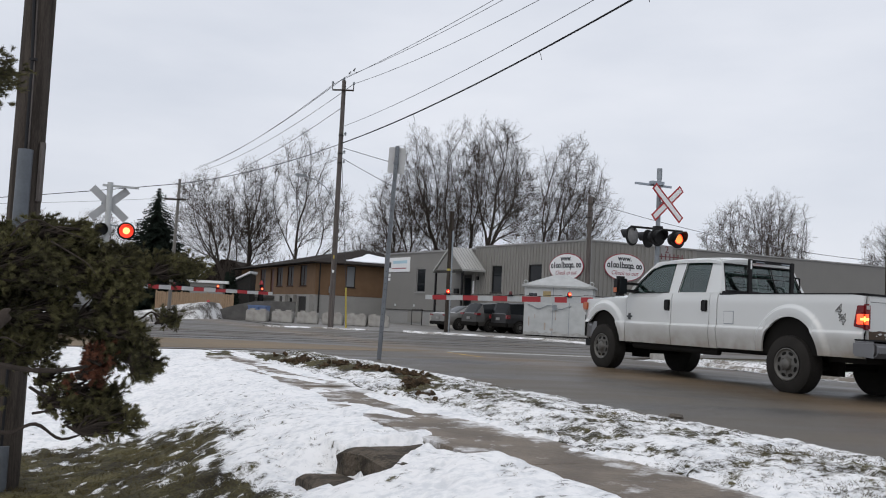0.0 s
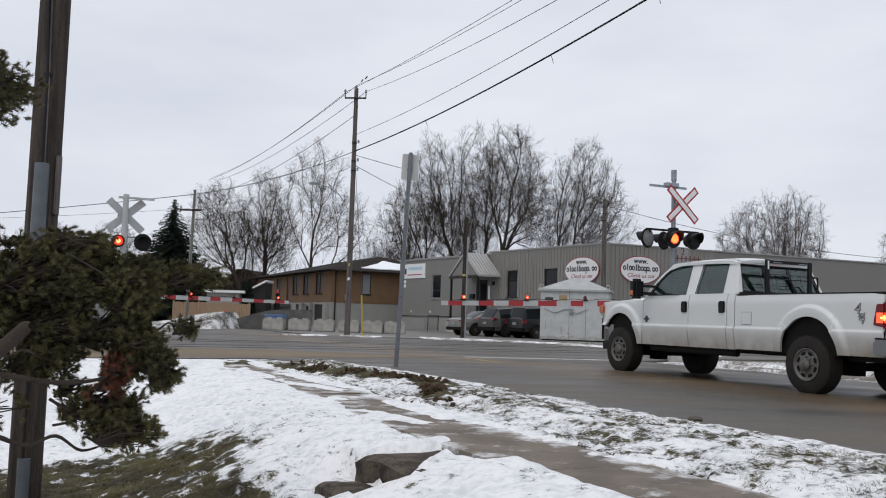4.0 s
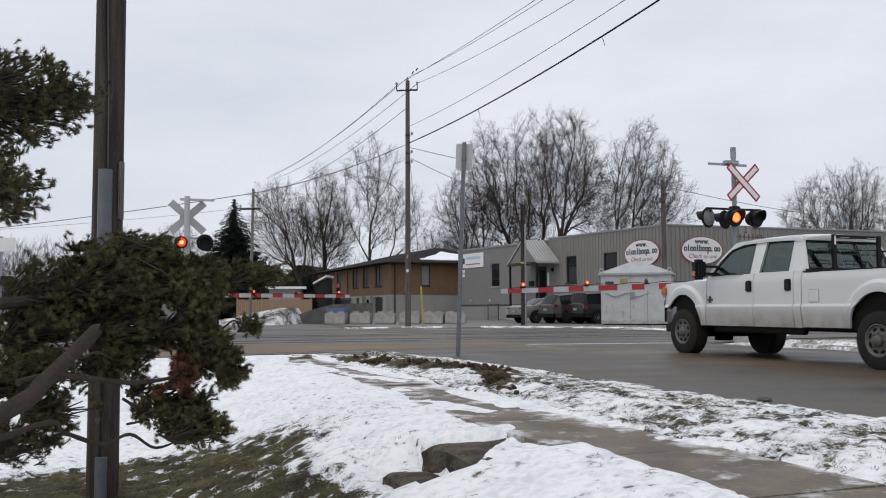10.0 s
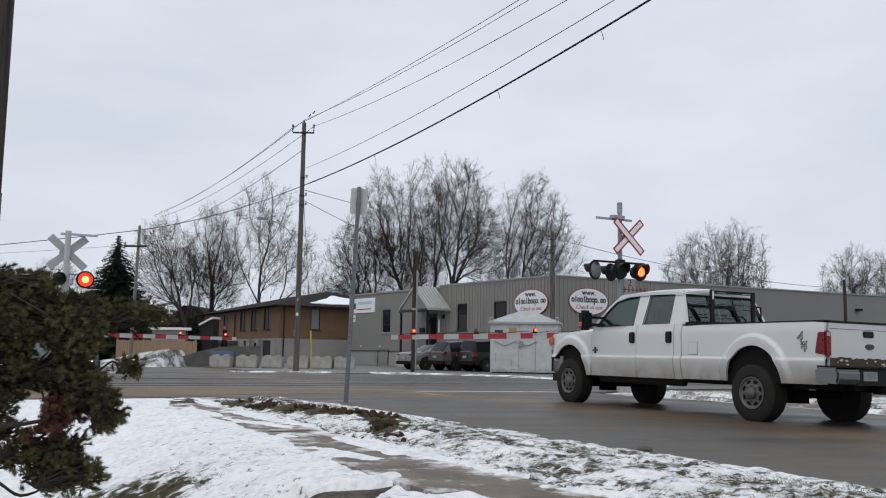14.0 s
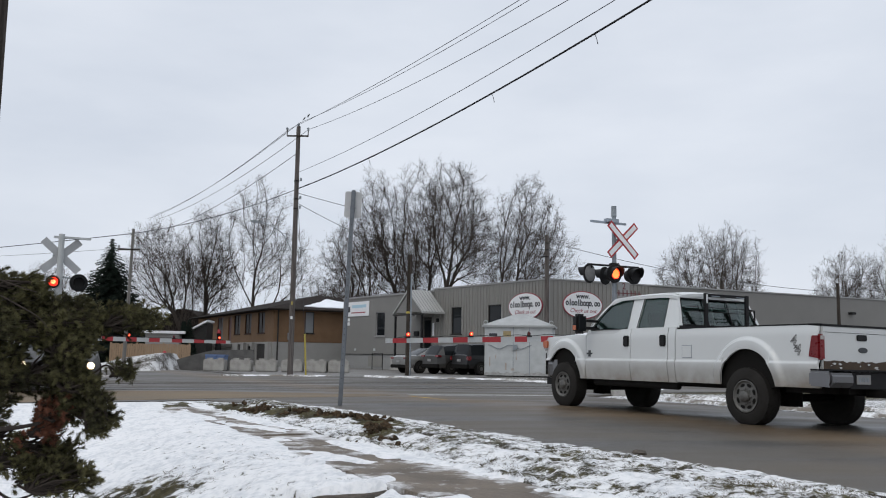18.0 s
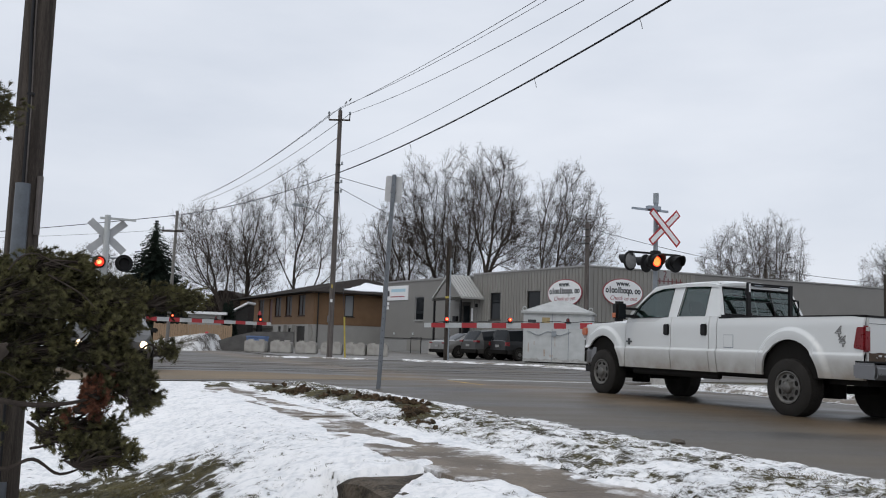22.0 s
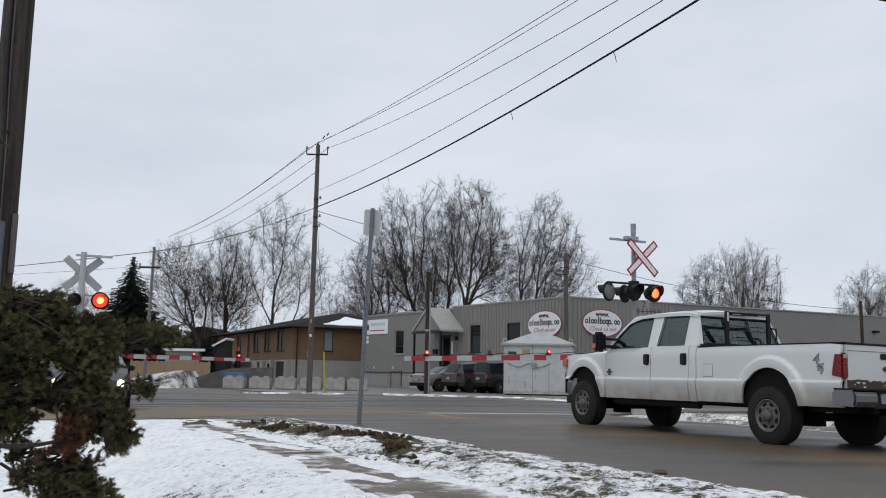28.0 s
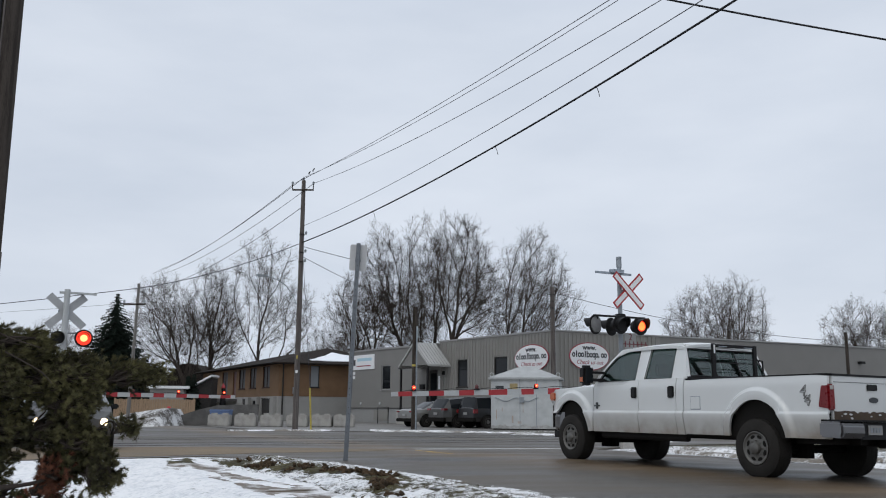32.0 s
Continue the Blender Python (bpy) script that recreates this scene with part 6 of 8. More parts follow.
# rails in the crossing, flush with the asphalt
for s0 in (24.2, 25.64, 28.6, 30.04):
    r = thing("railway_rail", "worn steel rail set flush in the crossing", "rail", group="crossing rails")
    b = Builder()
    b.add([road_point(s0 + ds, d, z) for d in (-60, 60) for ds, z in ((-0.035, -0.03), (-0.035, 0.0065), (0.035, 0.0065), (0.035, -0.03))], [(0, 1, 5, 4), (1, 2, 6, 5), (2, 3, 7, 6), (3, 2, 1, 0), (4, 5, 6, 7)])
    part("head", b, M_RAIL, r)
    g = Builder()
    g.add([road_point(s0 + ds, d, z) for d in (-60, 60) for ds, z in ((-0.1, -0.02), (-0.1, 0.003), (-0.045, 0.003), (-0.045, -0.02))], [(0, 1, 5, 4), (1, 2, 6, 5), (2, 3, 7, 6), (3, 2, 1, 0), (4, 5, 6, 7)])
    part("flangeway", g, M_FLANGE, r, "dark rubber flangeway")


def painted_line(name, s0, d0, s1, d1, w, material, label):
    a, b = road_point(s0, d0, 0.004), road_point(s1, d1, 0.004)
    side = Vector((0, 0, 1)).cross((b - a).normalized()) * w / 2
    up3 = Vector((0, 0, 0.004))
    v = [a + side, a - side, b - side, b + side]
    tagged(part(name, Builder().add([p - up3 for p in v] + v, [(4, 5, 6, 7), (0, 1, 5, 4), (1, 2, 6, 5), (2, 3, 7, 6), (3, 0, 4, 7)]), material), label, "marking", kind="structure")


painted_line("centre_line", 15.6, 9.42, 19.6, 9.42, 0.11, M_LINE_YELLOW, "worn yellow centre line")
painted_line("stop_line", 20.3, 9.7, 19.4, 13.6, 0.45, M_LINE_WHITE, "worn white stop line before the crossing")


M_POST = mat("blue_grey_steel", (0.15, 0.165, 0.185), 0.6, metal=0.15, vary=0.3, scale=5, fine=50)


def street_sign():
    s = thing("street_sign", "leaning grey square post with a sign plate seen from behind", "sign", at=Matrix.Translation((-2.0, 17.0, 0)))
    lean = Vector((0.15, 0.0, 4.13)).normalized()
    m = pose(0, 0, 0, 0, math.degrees(math.atan2(lean.x, lean.z)), 0)
    part("post", Builder().box(-0.038, 0.038, -0.036, 0.036, -0.35, 4.05), M_POST, s, bevel=0.008, at=m)
    hole = Builder().box(-0.006, 0.006, -0.039, -0.0365, 0.5, 0.515)
    first = part("punched_hole", hole, M_DARK_TRIM, s, at=m)
    for i in range(1, 30):
        o = new("punched_hole", first.data)
        o.parent = s
        o.matrix_basis = m @ Matrix.Translation((0, 0, i * 0.115))
    k, out = 6, []
    for cx, cz, a0 in ((0.12, 0.21, 0), (-0.12, 0.21, 90), (-0.12, -0.21, 180), (0.12, -0.21, 270)):
        for i in range(k):
            a = radians(a0 + 90 * i / (k - 1))
            out.append((cx + 0.04 * math.cos(a), cz + 0.04 * math.sin(a)))
    part("sign_plate", Builder().prism([(x, z + 3.78) for x, z in out], 0.05, 0.056), M_LAMP_BACK, s, "pale grey metal back of a sign plate", at=m @ pose(0.01, 0, 0, 0, 0, 12))
    part("bracket", Builder().box(-0.05, 0.05, -0.045, 0.06, 3.7, 3.73), M_POST, s, at=m)


street_sign()


def track_board():
    """A white board and a dark box on a grey post beside the tracks."""
    b = thing("track_board", "grey post with a white board and dark box beside the tracks", "sign", at=Matrix.Translation((-15.95, 24.0, 0)))
    part("post", Builder().tube([(0, 0, -0.2), (0, 0, 3.0)], 0.05, 10), M_GALV_DULL, b, smooth=True)
    part("board", Builder().box(-0.42, 0.5, -0.09, -0.06, 2.56, 2.95), M_WHITE_PLASTIC, b, "white board", bevel=0.006)
    part("control_box", Builder().box(0.06, 0.34, -0.1, 0.12, 1.6, 1.86), M_BLACK, b, "small dark box", bevel=0.01)


track_board()

py = thing("guy_guard", "yellow plastic guy-wire guard beside the utility pole", "guard", at=Matrix.Translation((-6.55, 42.0, 0)))
part("tube", Builder().tube([(0, 0, -0.05), (-0.1, -0.05, 1.9)], 0.042, 10), M_YELLOW, py, smooth=True)
part("guy_wire", Builder().tube([(-0.1, -0.05, 1.9), (-0.58, -0.45, 8.2)], 0.012, 5), M_WIRE, py)


# ---- pickup truck ----


def car_paint(name, color, dirt, dirt_top=0.75, rough=0.28, coat=0.25):
    """Clear-coated paint, with road dirt thickening towards the sills by height."""
    m = bpy.data.materials.new(name)
    m.use_nodes = True
    n, l = m.node_tree.nodes, m.node_tree.links
    b = n["Principled BSDF"]
    co, sep, nz, mr, ad, mx = n.new("ShaderNodeTexCoord"), n.new("ShaderNodeSeparateXYZ"), n.new("ShaderNodeTexNoise"), n.new("ShaderNodeMapRange"), n.new("ShaderNodeMath"), n.new("ShaderNodeMix")
    nz.inputs["Scale"].default_value, nz.inputs["Detail"].default_value = 4.0, 7.0
    l.new(co.outputs["Object"], sep.inputs[0])
    l.new(co.outputs["Object"], nz.inputs["Vector"])
    mr.inputs["From Min"].default_value, mr.inputs["From Max"].default_value = dirt_top, 0.45
    mr.inputs["To Min"].default_value, mr.inputs["To Max"].default_value = -0.1, 1.5
    l.new(sep.outputs["Z"], mr.inputs["Value"])
    ad.operation = "MULTIPLY"
    l.new(mr.outputs["Result"], ad.inputs[0])
    l.new(nz.outputs["Fac"], ad.inputs[1])
    mx.data_type = "RGBA"
    mx.inputs["A"].default_value, mx.inputs["B"].default_value = (*color, 1), (*dirt, 1)
    l.new(ad.outputs[0], mx.inputs["Factor"])
    l.new(mx.outputs["Result"], b.inputs["Base Color"])
    b.inputs["Roughness"].default_value = rough
    b.inputs["Coat Weight"].default_value, b.inputs["Coat Roughness"].default_value = coat, 0.1
    return m


def see_glass(name, tint, gloss=0.06):
    """Tinted pane: light passes, the sky is mirrored."""
    m = bpy.data.materials.new(name)
    m.use_nodes = True
    n, l = m.node_tree.nodes, m.node_tree.links
    n.remove(n["Principled BSDF"])
    tr, gl, mx = n.new("ShaderNodeBsdfTransparent"), n.new("ShaderNodeBsdfGlossy"), n.new("ShaderNodeMixShader")
    tr.inputs["Color"].default_value = (*tint, 1)
    gl.inputs["Roughness"].default_value = 0.03
    gl.inputs["Color"].default_value = (0.9, 0.95, 0.95, 1)
    mx.inputs["Fac"].default_value = gloss
    l.new(tr.outputs[0], mx.inputs[1])
    l.new(gl.outputs[0], mx.inputs[2])
    l.new(mx.outputs[0], n["Material Output"].inputs["Surface"])
    return m


M_TRUCK = car_paint("white_truck_paint", (0.585, 0.6, 0.6), (0.19, 0.145, 0.095), 0.97, 0.22, 0.4)
M_CAB_GLASS = see_glass("green_tinted_glass", (0.46, 0.55, 0.53), 0.09)
M_CHROME = mat("dull_chrome", (0.2, 0.2, 0.205), 0.32, metal=1.0, vary=0.08, scale=3, fine=7, bump=0.0)
M_RUBBER = mat("dirty_tyre_rubber", (0.028, 0.026, 0.024), 0.9, vary=0.3, scale=6, fine=60, bump=0.2, gloss=0.15)
M_RIM = mat("silver_steel_wheel", (0.14, 0.135, 0.125), 0.45, metal=0.35, vary=0.4, scale=9, fine=60)
M_UNDER = mat("dark_underbody", (0.012, 0.011, 0.01), 0.9, vary=0.3, gloss=0.15)
M_SEAT = mat("grey_seat_cloth", (0.09, 0.09, 0.09), 0.9, vary=0.2, gloss=0.15)
M_TAIL = mat("red_taillight_plastic", (0.19, 0.008, 0.012), 0.3, vary=0.35, fine=30, bump=0.05, coat=0.1, gloss=0.3)
M_TAIL_LIT = mat("lit_brake_lamp", (0.5, 0.05, 0.02), 0.3, emit=(1.0, 0.09, 0.03), strength=1.6, bump=0)
M_BRAKE_CORE = mat("lit_brake_bulb", (0.9, 0.5, 0.2), 0.3, emit=(1.0, 0.33, 0.06), strength=3.5, bump=0)
M_LAMP_GLASS = mat("headlight_lens", (0.42, 0.4, 0.38), 0.15, vary=0.3, scale=9, fine=40, bump=0.1, coat=0.5)
M_AMBER = mat("amber_marker_and_reflection", (0.5, 0.14, 0.06), 0.3, vary=0.2, bump=0)
M_MUD = mat("rusty_mud", (0.075, 0.05, 0.032), 0.9, color2=(0.05, 0.034, 0.024), scale=7, fine=40, bump=0.4)
M_DECAL = mat("grey_decal", (0.16, 0.16, 0.16), 0.5, vary=0.2, bump=0)
M_BADGE = mat("dark_badge", (0.06, 0.065, 0.07), 0.35, metal=0.5, vary=0.2)

WB = 4.379
ARCHES = ((0.0, 0.57, 0.50, 0.50), (WB, 0.57, 0.50, 0.52))


def side_v(u, z):
    """Half width of the truck's flank at u along it and height z."""
    v = 0.955
    v -= 0.03 * smooth01(1.22, 1.42, z) ** 1.5
    v -= 0.05 * smooth01(0.9, 0.5, z)
    v -= 0.026 * smooth01(0.875, 0.915, z)
    if u > 4.6:
        v -= 0.2 * smooth01(4.75, 5.4, u) ** 1.5
    for c, zc, a, b in ARCHES:
        e = math.hypot((u - c) / (a * 1.35), (z - zc) / (b * 1.36))
        v += 0.05 * (1 - smooth01(0.9, 1.0, e)) * (0.75 + 0.25 * smooth01(0.6, 0.85, e))
    return v


def flank(u0, u1, top, bottom=0.55, cols=40, rows=30):
    """A side panel as a grid, cut by the wheel arches."""
    us = [u0 + (u1 - u0) * i / cols for i in range(cols + 1)]
    for c, zc, a, b in ARCHES:
        for e in (c - a, c + a):
            if u0 < e < u1:
                us += [e - 0.004, e + 0.004]
    us = sorted(us)
    grid = []
    for u in us:
        lo = bottom(u) if callable(bottom) else bottom
        for c, zc, a, b in ARCHES:
            if abs(u - c) < a:
                lo = max(lo, zc + b * math.sqrt(max(0.0, 1 - ((u - c) / a) ** 2)))
        hi = top(u)
        if lo < 0.84:
            cuts = [lo + (0.87 - lo) * j / 8 for j in range(8)] + [0.87, 0.88, 0.89, 0.9, 0.91, 0.92]
            k = rows + 1 - len(cuts)
            cuts += [0.92 + (hi - 0.92) * (j + 1) / k for j in range(k)]
        else:
            cuts = [lo + (hi - lo) * j / rows for j in range(rows + 1)]
        grid.append([(u, z) for z in cuts])
    return grid


def flank_part(name, grid, sign, parent, label=""):
    b = Builder()
    r = len(grid[0])
    for t in (0.0, 0.035):
        for col in grid:
            for u, z in col:
                b.v.append((u, sign * (side_v(u, z) - t), z))
    n = len(grid) * r
    for i in range(len(grid) - 1):
        for j in range(r - 1):
            a, c, d, e = i * r + j, (i + 1) * r + j, (i + 1) * r + j + 1, i * r + j + 1
            b.f += [(a, c, d, e), (a + n, e + n, d + n, c + n)]
        for j in (0, r - 1):
            a, c = i * r + j, (i + 1) * r + j
            b.f.append((a, c, c + n, a + n))
    for i in (0, len(grid) - 1):
        for j in range(r - 1):
            a, c = i * r + j, i * r + j + 1
            b.f.append((a, c, c + n, a + n))
    return part(name, b, M_TRUCK, parent, label, smooth=True)


def belt(u):
    return 1.41 - 0.08 * smooth01(2.72, 2.98, u)


def fender_top(u):
    return 1.32 - 0.03 * smooth01(4.0, 5.0, u) - 0.1 * smooth01(4.98, 5.2, u)


def rail_top(u):
    return 1.37 + 0.012 * smooth01(1.3, 0.9, u) - 0.02 * smooth01(-0.95, -1.2, u)


def cab_v(z):
    return 0.886 - 0.33 * max(0.0, z - 1.41) - (0.008 if z < 1.4 else 0.0)


def cab_panel(b, pts, sign, thick=0.045):
    """A flat piece of the cab's side from (u, z) corners."""
    k = len(pts)
    vs = [(u, sign * cab_v(z), z) for u, z in pts] + [(u, sign * (cab_v(z) - thick), z) for u, z in pts]
    b.add(vs, [tuple(range(k)), tuple(range(2 * k - 1, k - 1, -1))] + [(i, i + k, (i + 1) % k + k, (i + 1) % k) for i in range(k)])
    return b


def wheel(parent, u, sign, front):
    w = part("wheel", Builder().lathe([(0.2, -0.13), (0.235, -0.15), (0.35, -0.162), (0.385, -0.142), (0.393, -0.09), (0.393, 0.04), (0.385, 0.092), (0.35, 0.115), (0.24, 0.116), (0.222, 0.095)], 40), M_RUBBER, parent, "black all-terrain tyre on a steel wheel", smooth=True,
             at=Matrix.Translation((u, sign * 0.868, 0.392 + (0.05 if front else 0.026) * (1.0 if sign > 0 else 0.55))) @ pose(0, 0, 0, -90 * sign, 0, 0))
    tread = Builder()
    for i in range(64):
        for k, x in enumerate((-0.115, -0.07, -0.025, 0.025, 0.07)):
            m = Matrix.Rotation(2 * math.pi * (i + 0.5 * (k % 2)) / 64, 4, "Z")
            tread.box(0.385, 0.3965, -0.0145, 0.0145, x - 0.02, x + 0.02, m)
    part("tread", tread, M_RUBBER, w)
    part("rim", Builder().lathe([(0.2, 0.06), (0.222, 0.1), (0.224, 0.118), (0.212, 0.12), (0.205, 0.11), (0.199, 0.1), (0.186, 0.095), (0.165, 0.097), (0.125, 0.103), (0.1, 0.106), (0.02, 0.106)], 40), M_RIM, w, "silver steel rim with a deep dish", smooth=True)
    for i in range(8):
        m = Matrix.Rotation(2 * math.pi * (i + 0.5) / 8, 4, "Z")
        part("vent_hole", Builder().lathe([(0.026, 0.06), (0.026, 0.1035), (0.001, 0.104)], 12, m @ Matrix.Translation((0.155, 0, 0)) @ Matrix.Diagonal((0.85, 1.6, 1, 1))), M_UNDER, w)
    part("hub_cap", Builder().lathe([(0.085, 0.1), (0.083, 0.118), (0.074, 0.128 if front else 0.145), (0.045, 0.138 if front else 0.162), (0.01, 0.142 if front else 0.166)], 24), M_RIM, w, "silver hub cover", smooth=True)
    for i in range(8):
        m = Matrix.Rotation(2 * math.pi * i / 8, 4, "Z")
        part("wheel_nut", Builder().lathe([(0.012, 0.09), (0.011, 0.12), (0.006, 0.124)], 6, m @ Matrix.Translation((0.105, 0, 0))), M_RIM, w)
    return w


def pickup():
    t = thing("pickup_truck", "white crew-cab long-bed pickup truck with dirty sills", "truck", at=Matrix.Translation((4.96, 13.16, 0.024)) @ pose(0, 0, 0, 0, 0, 117.7) @ pose(0, 0, 0, 0.6, 0, 0))
    for sg in (1, -1):
        flank_part("fender", flank(3.752, 5.12, fender_top, lambda u: 0.56 if u < 4.4 else 0.86, 70, 44), sg, t, "white front fender with flared arch")
        fd = flank_part("door", flank(2.547, 3.738, lambda u: min(belt(u), 1.40 - 0.09 * smooth01(3.45, 3.73, u)), 0.56, 26), sg, t, "white front door")
        rd = flank_part("door", flank(1.644, 2.533, belt, 0.56, 20), sg, t, "white rear door")
        flank_part("cab_corner", flank(1.474, 1.631, belt, 0.56, 6), sg, t)
        bed = flank_part("bed_side", flank(-1.19, 1.456, rail_top, 0.57, 120, 46), sg, t, "white cargo bed side with flared arch")
        gaps = Builder()
        for u in (3.745, 2.54, 1.637, 1.465):
            gaps.box(u - 0.012, u + 0.012, min(sg * 0.83, sg * 0.878), max(sg * 0.83, sg * 0.878), 0.6, 1.32)
        part("door_gap", gaps, M_UNDER, t, "dark gaps between the body panels")
        for d, u in ((fd, 2.64), (rd, 1.745)):
            v = sg * 0.928
            part("handle", Builder().box(u - 0.065, u + 0.065, v - 0.02, v + 0.03, 1.11, 1.29), M_BLACK, d, "black plastic door handle", bevel=0.015)
        part("badge", Builder().box(3.56, 3.72, sg * 0.932 - 0.004, sg * 0.932 + 0.008, 0.98, 1.008).box(3.61, 3.67, sg * 0.932 - 0.004, sg * 0.932 + 0.009, 0.94, 1.05), M_BADGE, fd, "small dark door badge", bevel=0.004)
        part("rail_cap", Builder().box(-1.19, 1.45, sg * 0.87 - 0.04, sg * 0.9 + 0.012, 1.376, 1.396), M_BLACK, bed, "black plastic bed rail cap", bevel=0.008)
        if sg > 0:
            part("fuel_door", Builder().box(1.108, 1.31, 0.915, 0.9345, 0.938, 1.125), M_TRUCK, bed, bevel=0.006)
            fg = Builder()
            fg.box(1.102, 1.312, 0.91, 0.9312, 0.931, 1.128)
            part("fuel_door_gap", fg, M_GALV_DULL, bed)
            # the 4x4 decal
            for txt, uu, zz, size in (("4", -0.8, 1.115, 0.2), ("x", -0.84, 1.075, 0.1), ("4", -0.865, 0.99, 0.2)):
                cu = bpy.data.curves.new("decal", "FONT")
                cu.body, cu.size, cu.align_x, cu.shear, cu.fill_mode, cu.bevel_depth = txt, size, "CENTER", 0.2, "NONE", 0.0042
                o = new("decal", cu)
                o.data.materials.append(M_DECAL)
                o.parent = bed
                o["label"] = "dark four-by-four decal"
                o.matrix_basis = Matrix.Translation((uu, 0.9335, zz)) @ pose(0, 0, 0, 90, 0, 180)
        # taillight wraps the corner
        tl = part("taillight", Builder().prism([(-1.222, 0.925), (-1.04, 0.955), (-1.036, 1.0), (-1.085, 1.235), (-1.11, 1.26), (-1.222, 1.26)], sg * 0.82, sg * 0.942), M_TAIL, t, "red taillight", bevel=0.02)
        part("reverse_lens", Builder().box(-1.227, -1.18, sg * 0.85, sg * 0.915, 1.19, 1.24), M_LAMP_GLASS, tl, "clear reversing lens", bevel=0.004)
        gl = part("brake_bulb", Builder().box(-1.232, -1.08, sg * 0.85, sg * 0.952, 0.97, 1.16), M_TAIL_LIT, tl, "glowing red brake lamp", bevel=0.03)
        part("filament", Builder().box(-1.236, -1.15, sg * 0.865, sg * 0.955, 1.03, 1.1), M_BRAKE_CORE, gl, bevel=0.02)
        BRAKES.append((gl, 0.06))
        # headlamp and corner marker
        hl = part("headlight", Builder().box(4.98, 5.2, sg * 0.62, sg * 0.87, 1.04, 1.24), M_LAMP_GLASS, t, "headlight", bevel=0.03)
        part("corner_marker", Builder().box(4.95, 5.12, sg * 0.84, sg * 0.932, 1.09, 1.23), M_AMBER, hl, "amber corner marker", bevel=0.02)
        # towing mirror
        arm = part("mirror", Builder().box(3.5, 3.68, min(sg * 1.09, sg * 1.29), max(sg * 1.09, sg * 1.29), 1.33, 1.67), M_BLACK, t, "tall black towing mirror", bevel=0.045)
        part("mirror_arm", Builder().box(3.5, 3.58, min(sg * 0.86, sg * 1.12), max(sg * 0.86, sg * 1.12), 1.4, 1.45).box(3.5, 3.58, min(sg * 0.86, sg * 1.12), max(sg * 0.86, sg * 1.12), 1.53, 1.57), M_BLACK, arm)
        part("mirror_glass", Builder().box(3.492, 3.499, min(sg * 1.12, sg * 1.26), max(sg * 1.12, sg * 1.26), 1.37, 1.63), M_WIN, arm)
        # amber-brown reflection in the mirror pod, put in as a coloured block
        part("amber_reflection", Builder().box(3.55, 3.64, min(sg * 1.2, sg * 1.296), max(sg * 1.2, sg * 1.296), 1.39, 1.47), M_AMBER, arm, "amber block for a reflection in the mirror pod")
        # cab pillars round the side windows
        pil = Builder()
        cab_panel(pil, [(3.82, 1.3), (3.64, 1.3), (3.68, 1.4), (3.5, 1.62), (3.316, 1.783), (3.142, 1.888), (3.1, 1.945), (3.2, 1.93), (3.45, 1.74), (3.7, 1.5)], sg)
        cab_panel(pil, [(2.66, 1.4), (2.425, 1.4), (2.408, 1.91), (2.685, 1.91)], sg)
        cab_panel(pil, [(1.778, 1.4), (1.435, 1.38), (1.63, 1.92), (1.807, 1.91)], sg)
        cab_panel(pil, [(3.15, 1.888), (3.1, 1.945), (1.7, 1.965), (1.63, 1.93), (1.72, 1.9)], sg)
        cab_panel(pil, [(3.7, 1.28), (1.45, 1.36), (1.45, 1.41), (2.68, 1.405), (3.25, 1.405), (3.7, 1.385)], sg)
        part("window_frame", pil, M_TRUCK, t, "white door window frames")
        for pts in ([(3.66, 1.4), (3.5, 1.62), (3.316, 1.783), (3.142, 1.885), (2.682, 1.9), (2.658, 1.405)], [(2.426, 1.408), (2.41, 1.9), (1.809, 1.892), (1.778, 1.408)]):
            g = Builder()
            k = len(pts)
            g.add([(u, sg * (cab_v(z) - 0.02), z) for u, z in pts] + [(u, sg * (cab_v(z) - 0.024), z) for u, z in pts], [tuple(range(k)), tuple(range(2 * k - 1, k - 1, -1))] + [(i, i + k, (i + 1) % k + k, (i + 1) % k) for i in range(k)])
            part("side_window", g, M_CAB_GLASS, t, "green-tinted side window")
            seal = Builder()
            ring = [Vector((u, sg * (cab_v(z) + 0.001), z)) for u, z in pts]
            seal.tube(ring + [ring[0]], 0.007, 4)
            part("window_seal", seal, M_BLACK, t, "black rubber seal")
        for u in (0.0, WB):
            wheel(t, u, sg, u > 1)
            well = Builder()
            arc = [(u + 0.52 * math.cos(math.pi * i / 14), 0.55 + 0.53 * math.sin(math.pi * i / 14)) for i in range(15)]
            well.prism(arc, min(sg * 0.55, sg * 0.9), max(sg * 0.55, sg * 0.9))
            part("wheel_well", well, M_UNDER, t, "dark wheel housing")
    # hood, cowl, windscreen, roof
    hood = Builder()
    n, r = 18, 20
    for i in range(n + 1):
        f = i / n
        u = 3.66 + (5.2 - 3.66) * f
        for j in range(r + 1):
            s = -1 + 2 * j / r
            edge = side_v(u, 1.28) - 0.06
            zc = fender_top(u) + 0.115 * (1 - abs(s) ** 2.4) * (1 - 0.45 * f) + 0.025 * (1 - smooth01(0.3, 0.5, abs(s)))
            hood.v.append((u, s * edge, zc - 0.1 * smooth01(0.9, 1.0, f)))
    hood.f = [(i * (r + 1) + j, (i + 1) * (r + 1) + j, (i + 1) * (r + 1) + j + 1, i * (r + 1) + j + 1) for i in range(n) for j in range(r)]
    part("hood", hood, M_TRUCK, t, "white hood with raised centre", smooth=True)
    part("cowl", Builder().box(3.6, 3.86, -0.82, 0.82, 1.28, 1.37), M_BLACK, t)
